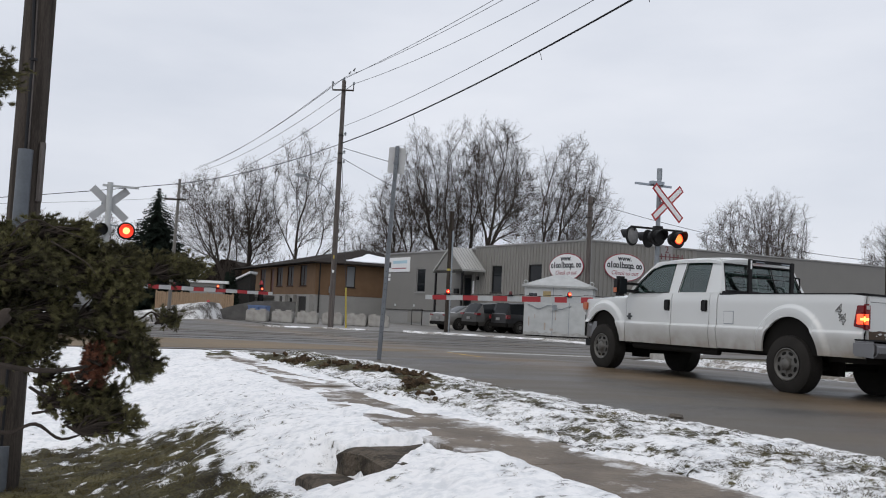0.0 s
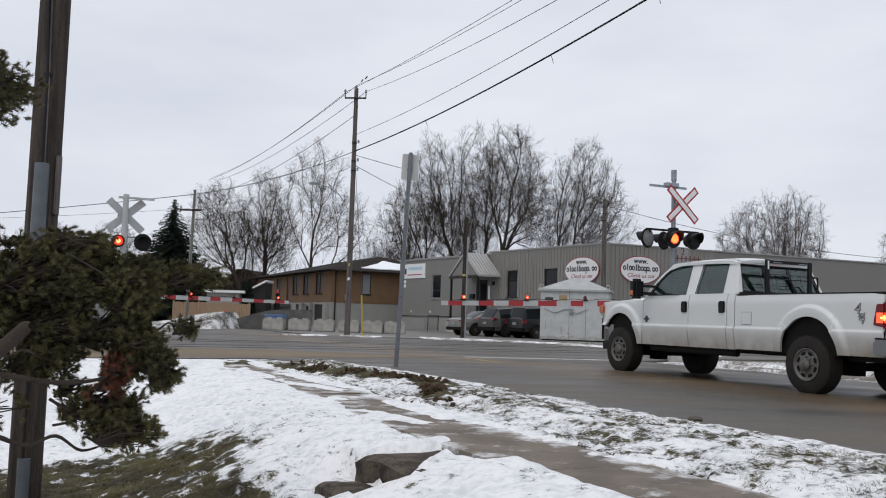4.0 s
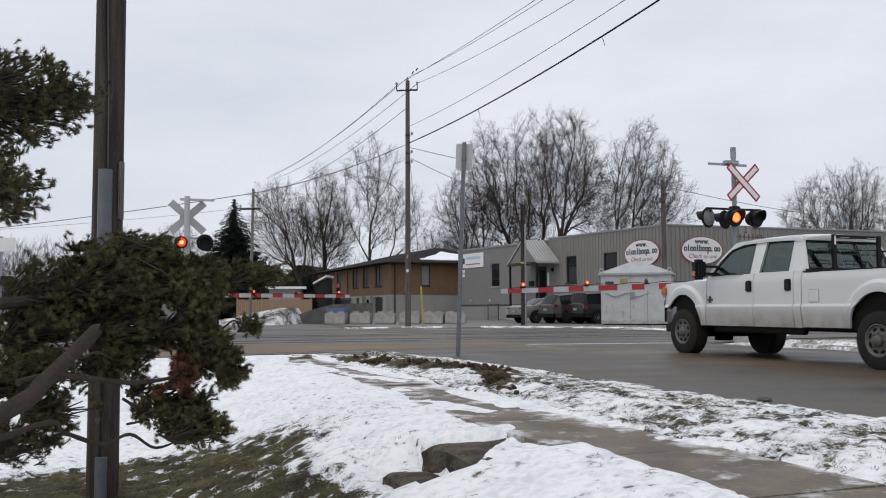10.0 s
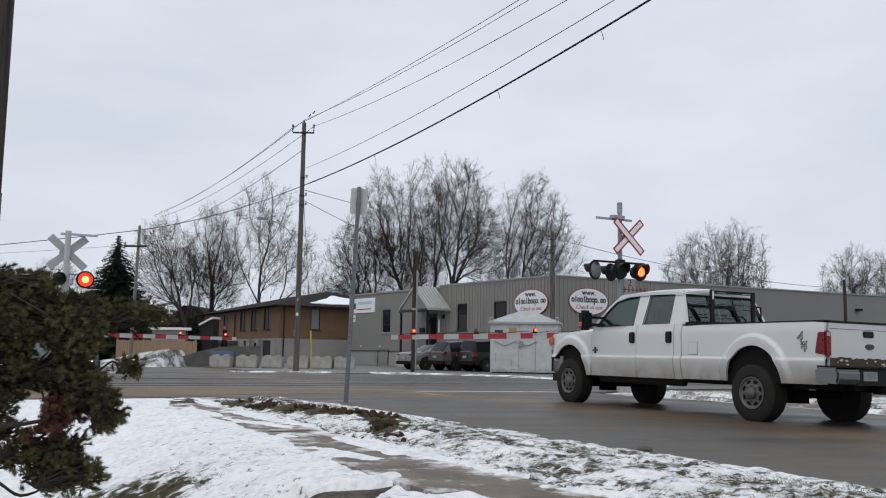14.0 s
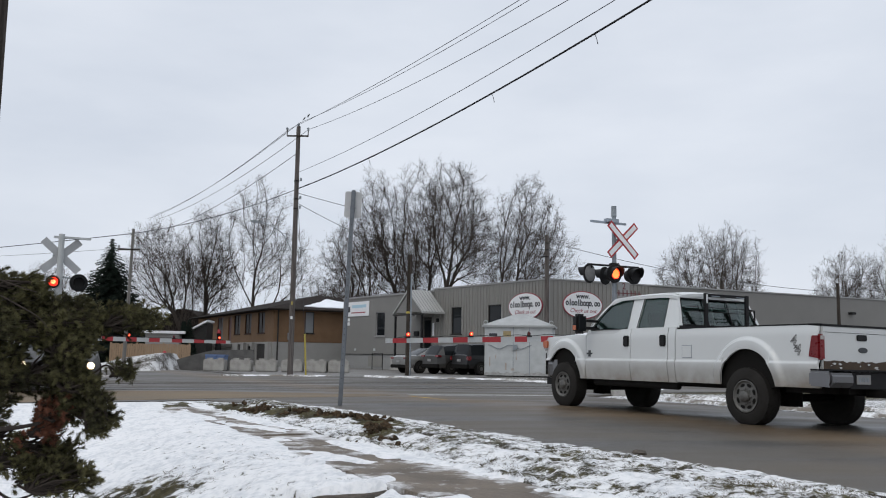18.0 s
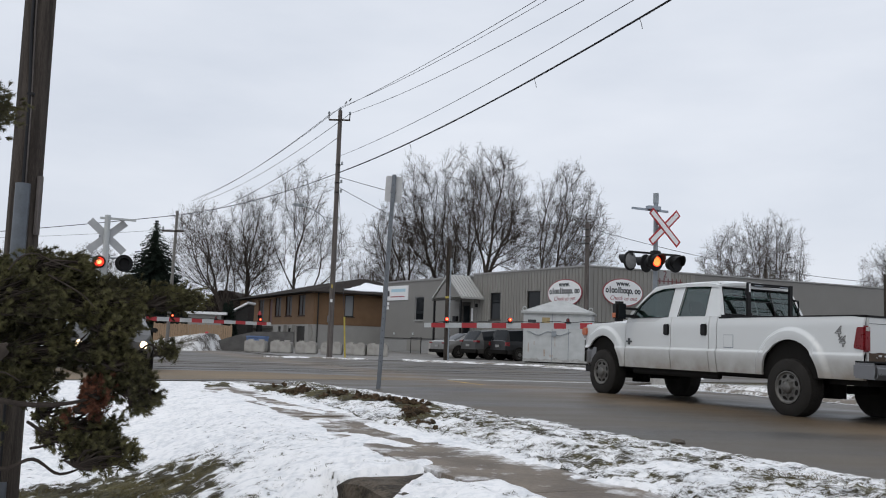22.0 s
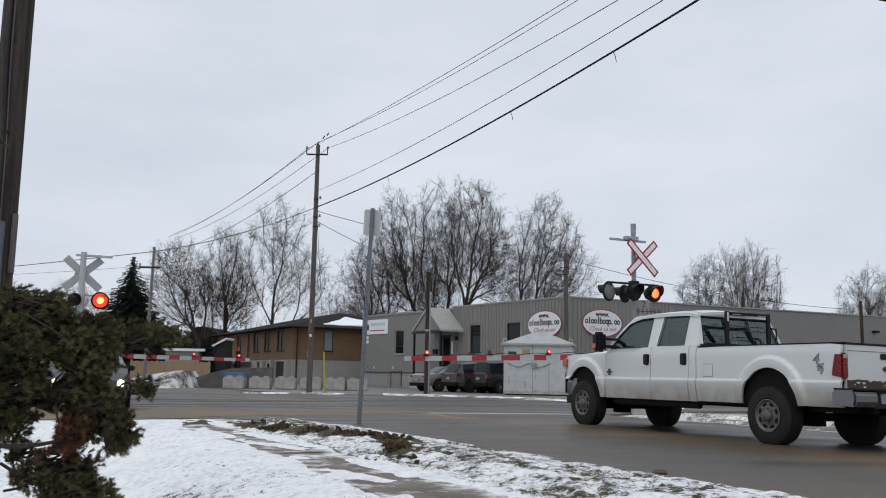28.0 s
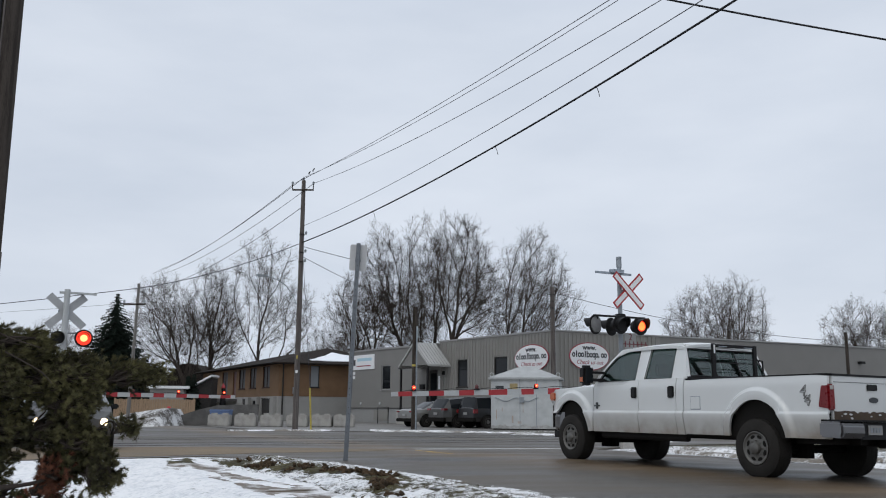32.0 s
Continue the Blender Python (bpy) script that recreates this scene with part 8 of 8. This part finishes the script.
def pine():
    rng = random.Random(9)
    t = thing("pine_tree", "dark olive pine with long drooping limbs and some browned needles", "tree", at=Matrix.Identity(4))
    trunk = [(-3.75, 4.1, -0.75), (-3.7, 4.15, 0.2), (-3.75, 4.3, 1.6), (-3.8, 4.4, 3.6)]
    part("trunk", Builder().tube(trunk, [0.13, 0.12, 0.1, 0.06], 12), M_PINE_BARK, t, smooth=True)
    part("limb", limb_tube([(-3.72, 4.12, -0.05), (-2.82, 4.35, 0.41), (-2.71, 4.45, 0.53), (-2.61, 4.55, 0.67), (-2.51, 4.62, 0.8), (-2.495, 4.63, 0.815)], [0.062, 0.048, 0.043, 0.038, 0.035, 0.018], 12), M_PINE_BARK, t, "thick brown sawn-off limb", smooth=True)
    part("limb", limb_tube([(-2.81, 4.40, 0.54), (-2.75, 4.60, 0.56), (-2.64, 4.75, 0.54), (-2.52, 4.95, 0.50), (-2.43, 5.20, 0.49), (-2.39, 5.50, 0.51), (-2.29, 5.60, 0.55)], [0.022, 0.019, 0.016, 0.014, 0.012, 0.009, 0.004], 8), M_PINE_BARK, t, smooth=True)
    part("limb", limb_tube([(-3.72, 4.12, -0.10), (-2.85, 4.60, 0.29), (-2.78, 4.80, 0.23), (-2.66, 5.00, 0.14), (-2.59, 5.20, 0.17), (-2.52, 5.40, 0.06), (-2.42, 5.60, 0.10)], [0.03, 0.015, 0.013, 0.012, 0.01, 0.009, 0.004], 8), M_PINE_BARK, t, smooth=True)
    part("limb", limb_tube([(-2.64, 5.20, 0.38), (-2.57, 5.35, 0.30), (-2.42, 5.50, 0.30), (-2.28, 5.60, 0.26), (-2.19, 5.60, 0.20)], [0.01, 0.009, 0.008, 0.006, 0.003], 8), M_PINE_BARK, t, smooth=True)
    part("limb", limb_tube([(-2.61, 5.20, 0.23), (-2.58, 5.35, 0.24), (-2.53, 5.50, 0.32), (-2.56, 5.50, 0.44)], [0.008, 0.008, 0.006, 0.003], 8), M_PINE_BARK, t, smooth=True)
    part("limb", limb_tube([(-2.69, 4.95, 1.24), (-2.63, 4.95, 1.31), (-2.57, 5.00, 1.34), (-2.48, 5.05, 1.30), (-2.33, 5.10, 1.25)], [0.005, 0.005, 0.004, 0.004, 0.002], 8), M_PINE_BARK, t, "pale bare twig", smooth=True)
    part("limb", limb_tube([(-2.46, 4.95, 1.22), (-2.36, 5.00, 1.16), (-2.27, 5.00, 1.11), (-2.21, 5.00, 1.05)], [0.004, 0.004, 0.003, 0.002], 8), M_PINE_BARK, t, "pale bare twig", smooth=True)
    part("limb", limb_tube([(-2.34, 5.60, 0.82), (-2.21, 5.65, 0.79), (-2.14, 5.70, 0.84), (-2.06, 5.70, 0.80), (-2.00, 5.70, 0.83)], [0.008, 0.007, 0.006, 0.005, 0.003], 8), M_PINE_BARK, t, smooth=True)
    part("limb", limb_tube([(-2.73, 4.60, 0.74), (-2.65, 4.70, 0.65), (-2.60, 4.80, 0.68), (-2.55, 4.90, 0.63)], [0.006, 0.006, 0.005, 0.003], 8), M_PINE_BARK, t, smooth=True)
    part("limb", limb_tube([(-3.76, 4.32, 1.7), (-3.5, 4.7, 1.95), (-3.2, 5.1, 2.2)], [0.05, 0.03, 0.01], 8), M_PINE_BARK, t, smooth=True)
    part("limb", limb_tube([(-3.75, 4.25, 1.0), (-3.3, 4.9, 0.95), (-2.9, 5.4, 1.05), (-2.4, 5.75, 1.05), (-1.95, 5.85, 1.12)], [0.05, 0.035, 0.025, 0.015, 0.005], 8), M_PINE_BARK, t, smooth=True)
    twigs, nv, bv = [], [], []
    for brown, ((cx, cy, cz), (rx, ry, rz), count) in [(0, c) for c in UPPER_BOUGHS + MIDDLE_BOUGHS + LOWER_BOUGHS] + [(1, c) for c in BROWNED]:
        c = Vector((cx, cy, cz))
        root = c + Vector((-0.25, -0.35, -0.1)) * min(1.0, rx * 2)
        hubs = []
        for h in range(max(5, count * 3 // 10)):
            while True:
                q = Vector((rng.uniform(-1, 1), rng.uniform(-1, 1), rng.uniform(-1, 1)))
                if q.length < 1:
                    break
            e = c + Vector((q.x * rx, q.y * ry, q.z * rz)) * 0.95
            m = root.lerp(e, 0.5) + Vector((rng.uniform(-1, 1), rng.uniform(-1, 1), rng.uniform(-0.6, 1))) * 0.05
            twigs += [(root, m, 0.01, 0.007, 1), (m, e, 0.007, 0.003, 1)]
            hubs.append((e, (e - m).normalized()))
        for k in range(int(count * 1.75)):
            e, d = hubs[k % len(hubs)]
            p = e + Vector((rng.gauss(0, 1), rng.gauss(0, 1), rng.gauss(0, 1))) * 0.028
            g = (d + Vector((rng.uniform(-1, 1), rng.uniform(-1, 1), rng.uniform(-0.5, 0.9))) * 1.1).normalized()
            tip = p + g * rng.uniform(0.025, 0.055)
            if any(((p - c).cross(l)).length < r for c, l, r in GAPS):
                continue
            twigs.append((p, tip, 0.003, 0.002, 2))
            a = g.cross(Vector((0, 0, 1)) if abs(g.z) < 0.9 else Vector((1, 0, 0))).normalized()
            b = g.cross(a)
            for i in range(64):
                f = rng.random() ** 0.6
                w = rng.uniform(0, 6.283)
                out = a * math.cos(w) + b * math.sin(w)
                s = p.lerp(tip, f)
                n = s + (g * rng.uniform(0.35, 1.0) + out * rng.uniform(0.6, 1.1)).normalized() * rng.uniform(0.018, 0.036)
                side = out.cross(g) * 0.0018
                (bv if brown else nv).extend((s + side, s - side, n))
    o = new("twig_crown", tree_mesh("twig_crown", twigs, 4, M_PINE_BARK))
    o.parent = t
    for name, vs, m in (("needles", nv, M_NEEDLE), ("brown_needles", bv, M_NEEDLE_BROWN)):
        a = np.array([v[:] for v in vs])
        me = bpy.data.meshes.new(name)
        me.from_pydata(a.tolist(), [], np.arange(len(a)).reshape(-1, 3).tolist())
        me.materials.append(m)
        o = new(name, me)
        o.parent = t
        o["kind"] = "stuff"


M_PINE_BARK = mat("pine_bark", (0.055, 0.044, 0.037), 0.95, vary=0.4, scale=8, fine=50, bump=0.6, gloss=0.15)
M_NEEDLE = mat("pine_needles", (0.122, 0.113, 0.05), 0.8, color2=(0.05, 0.048, 0.027), scale=3.5, fine=25, bump=0, gloss=0.15, span=(0.4, 0.6))
M_NEEDLE_BROWN = mat("browned_needles", (0.18, 0.064, 0.032), 0.85, vary=0.4, scale=4, fine=30, bump=0)
pine()


# ---- parked and waiting cars ----


def car(name, label, at, length, width, height, paint, shape, lit=False, group="", tail=(0.5, 0.58, 0.12)):
    """A car from cross-sections; x forward. shape: (x share, belt, top, roof half-width share, glass) rows from tail to nose."""
    c = thing(name, label, "car", at=at, group=group)
    body, glassy = Builder(), Builder()
    secs = []
    for fx, belt_z, top_z, share, gl in shape:
        x = (fx - 0.5) * length
        w = width / 2 * (1 - 0.22 * max(0.0, abs(fx - 0.5) * 2 - 0.78) / 0.22)
        b0, t0 = belt_z * height, top_z * height
        secs.append([(x, w * 0.93, 0.2 * height), (x, w, 0.34 * height), (x, w * 0.985, b0 * 0.8), (x, w * 0.93, b0), (x, w * share, max(t0 - 0.05, b0 + 0.001)), (x, w * share * 0.7, t0), (x, 0, t0 + 0.01)])
    for i in range(len(secs) - 1):
        for sg in (1, -1):
            for j in range(6):
                q = [secs[i][j], secs[i + 1][j], secs[i + 1][j + 1], secs[i][j + 1]]
                if sg < 0:
                    q = q[::-1]
                g = shape[i][4]
                is_glass = (j == 3 and "s" in g) or (j in (4, 5) and "t" in g)
                t = glassy if is_glass else body
                t.add([(x, sg * y, z) for x, y, z in q], [(0, 1, 2, 3)])
    for e in (secs[0], secs[-1]):
        ring = [(x, y, z) for x, y, z in e] + [(x, -y, z) for x, y, z in e[-2::-1]]
        body.add(ring, [tuple(range(len(ring)))])
    part("body", body, paint, c, smooth=True)
    part("window_band", glassy, M_WIN, c, "dark tinted windows", smooth=True)
    for fx in (0.19, 0.81):
        for sg in (1, -1):
            x = (fx - 0.5) * length
            wh = part("wheel", Builder().lathe([(0.2, -0.1), (0.31, -0.11), (0.335, -0.06), (0.335, 0.06), (0.31, 0.11), (0.2, 0.1)], 26), M_RUBBER, c, "black tyre", smooth=True, at=Matrix.Translation((x, sg * (width / 2 - 0.09), 0.335)) @ pose(0, 0, 0, -90 * sg, 0, 0))
            part("rim", Builder().lathe([(0.2, 0.06), (0.2, 0.105), (0.17, 0.09), (0.05, 0.11), (0.01, 0.11)], 20), M_RIM, wh, "alloy rim", smooth=True)
            part("arch", Builder().lathe([(0.38, -0.1), (0.38, 0.105)], 22, Matrix.Translation((x, sg * (width / 2 - 0.11), 0.36)) @ pose(0, 0, 0, -90 * sg, 0, 0)), M_UNDER, c, "dark wheel arch")
    x0, x1 = -length / 2, length / 2
    for sg in (1, -1):
        part("taillight", Builder().box(x0 - 0.03, x0 + 0.22, sg * (width * 0.46 - tail[2]) - tail[2], sg * (width * 0.46 - tail[2]) + tail[2], tail[0] * height, tail[1] * height), M_CAR_TAIL, c, "red taillight", bevel=0.02)
        part("headlight", (Builder().lathe([(0.085, -0.15), (0.085, 0.0), (0.055, 0.025), (0.01, 0.035)], 16, Matrix.Translation((x1 + 0.01, sg * width * 0.37, 0.41 * height)) @ pose(0, 0, 0, 0, 90, 0)) if lit else Builder().box(x1 - 0.16, x1 + 0.02, sg * width * 0.36 - 0.13, sg * width * 0.36 + 0.13, 0.38 * height, 0.43 * height)), M_HEADLIGHT if lit else M_WHITE_PLASTIC, c, "bright lit headlight" if lit else "headlight", bevel=0.02)
        part("door_mirror", Builder().box(length * 0.14, length * 0.14 + 0.16, sg * width * 0.52 - 0.09, sg * width * 0.52 + 0.09, 0.6 * height, 0.68 * height), M_BLACK, c, bevel=0.03)
    part("rear_bumper", Builder().box(x0 - 0.06, x0 + 0.12, -width * 0.44, width * 0.44, 0.2 * height, 0.33 * height), M_UNDER, c, bevel=0.03)
    part("front_bumper", Builder().box(x1 - 0.12, x1 + 0.05, -width * 0.42, width * 0.42, 0.2 * height, 0.33 * height), M_UNDER, c, bevel=0.03)
    part("plate", Builder().box(x0 - 0.045, x0 - 0.02, -0.16, 0.16, 0.42 * height, 0.5 * height), M_GREY_TRIM, c, "blank licence plate")
    return c


SEDAN = [(0.0, 0.6, 0.62, 0.8, ""), (0.03, 0.66, 0.69, 0.8, ""), (0.17, 0.67, 0.71, 0.76, "t"), (0.34, 0.68, 0.97, 0.68, "s"), (0.5, 0.67, 1.0, 0.68, "s"), (0.6, 0.66, 0.98, 0.68, "st"), (0.74, 0.64, 0.68, 0.76, ""), (0.9, 0.56, 0.59, 0.8, ""), (1.0, 0.45, 0.48, 0.75, "")]
SUV = [(0.0, 0.58, 0.6, 0.84, ""), (0.015, 0.62, 0.64, 0.82, "t"), (0.1, 0.63, 0.95, 0.74, "s"), (0.3, 0.62, 1.0, 0.74, "s"), (0.46, 0.6, 1.0, 0.74, "s"), (0.6, 0.59, 0.97, 0.74, "st"), (0.75, 0.58, 0.62, 0.8, ""), (0.93, 0.53, 0.57, 0.8, ""), (1.0, 0.42, 0.45, 0.8, "")]
BOXY = [(0.0, 0.6, 0.62, 0.88, ""), (0.01, 0.62, 0.64, 0.88, "t"), (0.06, 0.62, 0.97, 0.82, "s"), (0.3, 0.62, 1.0, 0.82, "s"), (0.5, 0.62, 1.0, 0.82, "s"), (0.62, 0.62, 0.98, 0.82, "st"), (0.72, 0.61, 0.66, 0.86, ""), (0.94, 0.58, 0.62, 0.86, ""), (1.0, 0.5, 0.54, 0.86, "")]
M_CAR_TAIL = mat("red_car_lamp_plastic", (0.2, 0.014, 0.018), 0.25, vary=0.25, fine=30, bump=0.05, coat=0.5)
M_CAR_GREY = car_paint("grey_car_paint", (0.16, 0.158, 0.15), (0.12, 0.11, 0.1), 0.7, 0.3, 0.5)
M_CAR_SLATE = car_paint("slate_car_paint", (0.04, 0.039, 0.037), (0.05, 0.047, 0.042), 0.7, 0.3, 0.0)
M_CAR_BLACK = car_paint("black_car_paint", (0.012, 0.012, 0.013), (0.03, 0.028, 0.026), 0.6, 0.3, 0.0)
M_CAR_DARK = car_paint("dark_grey_car_paint", (0.05, 0.049, 0.048), (0.06, 0.053, 0.046), 0.7, 0.5, 0.0)
PARK = pose(0, 0, 0, 0, 0, 36)
car("sedan", "grey sedan parked facing the grey building", Matrix.Translation((-0.95, 54.0, 0)) @ PARK, 4.8, 1.83, 1.46, M_CAR_GREY, SEDAN, group="parked cars", tail=(0.55, 0.61, 0.17))
car("suv", "slate grey compact SUV parked beside a sedan", Matrix.Translation((0.75, 52.4, 0)) @ PARK, 4.5, 1.84, 1.66, M_CAR_SLATE, SUV, group="parked cars", tail=(0.56, 0.63, 0.17))
car("suv", "black boxy SUV parked behind the steel bin", Matrix.Translation((2.35, 51.2, 0)) @ PARK, 4.4, 1.78, 1.7, M_CAR_BLACK, BOXY, group="parked cars", tail=(0.46, 0.59, 0.08))
waiting = car("waiting_car", "dark grey car waiting with bright headlights behind the pine", Matrix.Translation((-10.1, 24.0, 0)), 4.6, 1.84, 1.5, M_CAR_DARK, SEDAN, lit=True)

# ---- birds ----


def bird(name, label, at, wings, size):
    b = thing(name, label, "bird", at=at, group="birds")
    part("body", Builder().lathe([(0.005, -0.5), (0.1, -0.25), (0.13, 0.0), (0.1, 0.25), (0.02, 0.42)], 8, pose(0, 0, 0, 0, 90, 0) if wings else pose(0, 0, 0, 0, 35, 0)), M_BIRD, b, smooth=True)
    for sg in (1, -1):
        if wings:
            part("wing", Builder().add([(-0.15, 0, 0), (0.18, 0, 0), (0.05, sg * 0.75, 0.25), (-0.12, sg * 0.7, 0.24), (-0.15, 0, -0.03), (0.18, 0, -0.03)], [(0, 1, 2, 3), (4, 5, 2, 3), (0, 4, 3), (1, 5, 2)]), M_BIRD, b)
    if not wings:
        part("tail", Builder().box(-0.5, -0.2, -0.05, 0.05, -0.45, -0.4, pose(0, 0, 0.25, 0, -20, 0)), M_BIRD, b)
        part("leg", Builder().tube([(0, 0, -0.1), (0, 0, -0.45)], 0.015, 5), M_BIRD, b)
    b.scale = (size, size, size)
    return b


M_BIRD = mat("dark_plumage", (0.03, 0.03, 0.032), 0.8, vary=0.3, bump=0)
for x, y in ((-6.83, 40.85), (-6.55, 40.3)):
    bird("perched_bird", "small dark bird perched on a wire", Matrix.Translation((x, y, 11.76)) @ pose(0, 0, 0, 0, 0, 30), False, 0.24)
FLOCK = [bird("flying_bird", "small dark bird in flight", Matrix.Translation((0, 300, 5)), True, 0.3) for i in range(14)]


# ---- what moves ----


def lit_at(t, phase):
    return int(math.floor((t - FLASH_START) / FLASH_HALF)) % 2 == phase


def flash_rows(rest, axis, depth, phase):
    """Rows for a lamp whose bulb steps forward when it is on and back when it is off."""
    on, off = rest, rest @ Matrix.Translation(Vector(axis) * -depth)
    rows = [(0.0, on if lit_at(0.0, phase) else off)]
    k = 0
    while FLASH_START + k * FLASH_HALF < 31.94:
        t = FLASH_START + k * FLASH_HALF
        before, after = (off, on) if k % 2 == phase else (on, off)
        n = math.ceil(t * FPS)
        rows += [((n - 1) / FPS, before), (n / FPS, after)]
        k += 1
    rows.append((32.0, rows[-1][1]))
    return rows


def motions():
    for bulb, phase in FLASHERS:
        walk(bulb, flash_rows(bulb.matrix_basis.copy(), (0, 0, 1), 0.06, phase))
    for bulb, phase, sg in GATE_FLASHERS:
        walk(bulb, flash_rows(Matrix.Identity(4), (0, -sg * 0.052, 0.148), 1.0, phase))
    # the truck's brakes are let go
    for bulb, depth in BRAKES:
        on, off = Matrix.Identity(4), Matrix.Translation((depth, -depth if bulb.data.vertices[0].co.y > 0.5 else (depth if bulb.data.vertices[0].co.y < -0.5 else 0), 0))
        walk(bulb, [(0.0, on), (11.4, on), (11.5, off), (32.0, off)])
    # the waiting car rolls a little forward
    rows = []
    for t, az in ((0.0, -23.9), (10.0, -23.8), (14.0, -23.6), (16.5, -23.45), (19.0, -23.0), (21.5, -22.74), (32.0, -22.72)):
        a = radians(az)
        p = Vector((math.sin(a), math.cos(a), 0)) * 24.0
        rows.append((t, Matrix.Translation(p) @ pose(0, 0, 0, 0, 0, -67)))
    walk(waiting, rows)
    rng = random.Random(31)
    for b in FLOCK:
        o = Vector((rng.uniform(-9, 9), rng.uniform(-8, 8), rng.uniform(-2.5, 2.5)))
        rows = []
        for t, p in ((0.0, (60, 420, 6)), (23.5, (20, 260, 9)), (25.0, (-22, 136, 20)), (25.5, (-38, 124, 23.5)), (26.0, (-43, 120, 22)), (26.5, (-53, 119, 24.2)), (27.5, (-78, 116, 25)), (29.0, (-115, 110, 26)), (32.0, (-190, 100, 28))):
            rows.append((t, Matrix.Translation(Vector(p) + o * (0.5 + 0.02 * t)) @ pose(0, 0, 0, rng.uniform(-15, 15), 0, 165)))
        walk(b, rows)


motions()
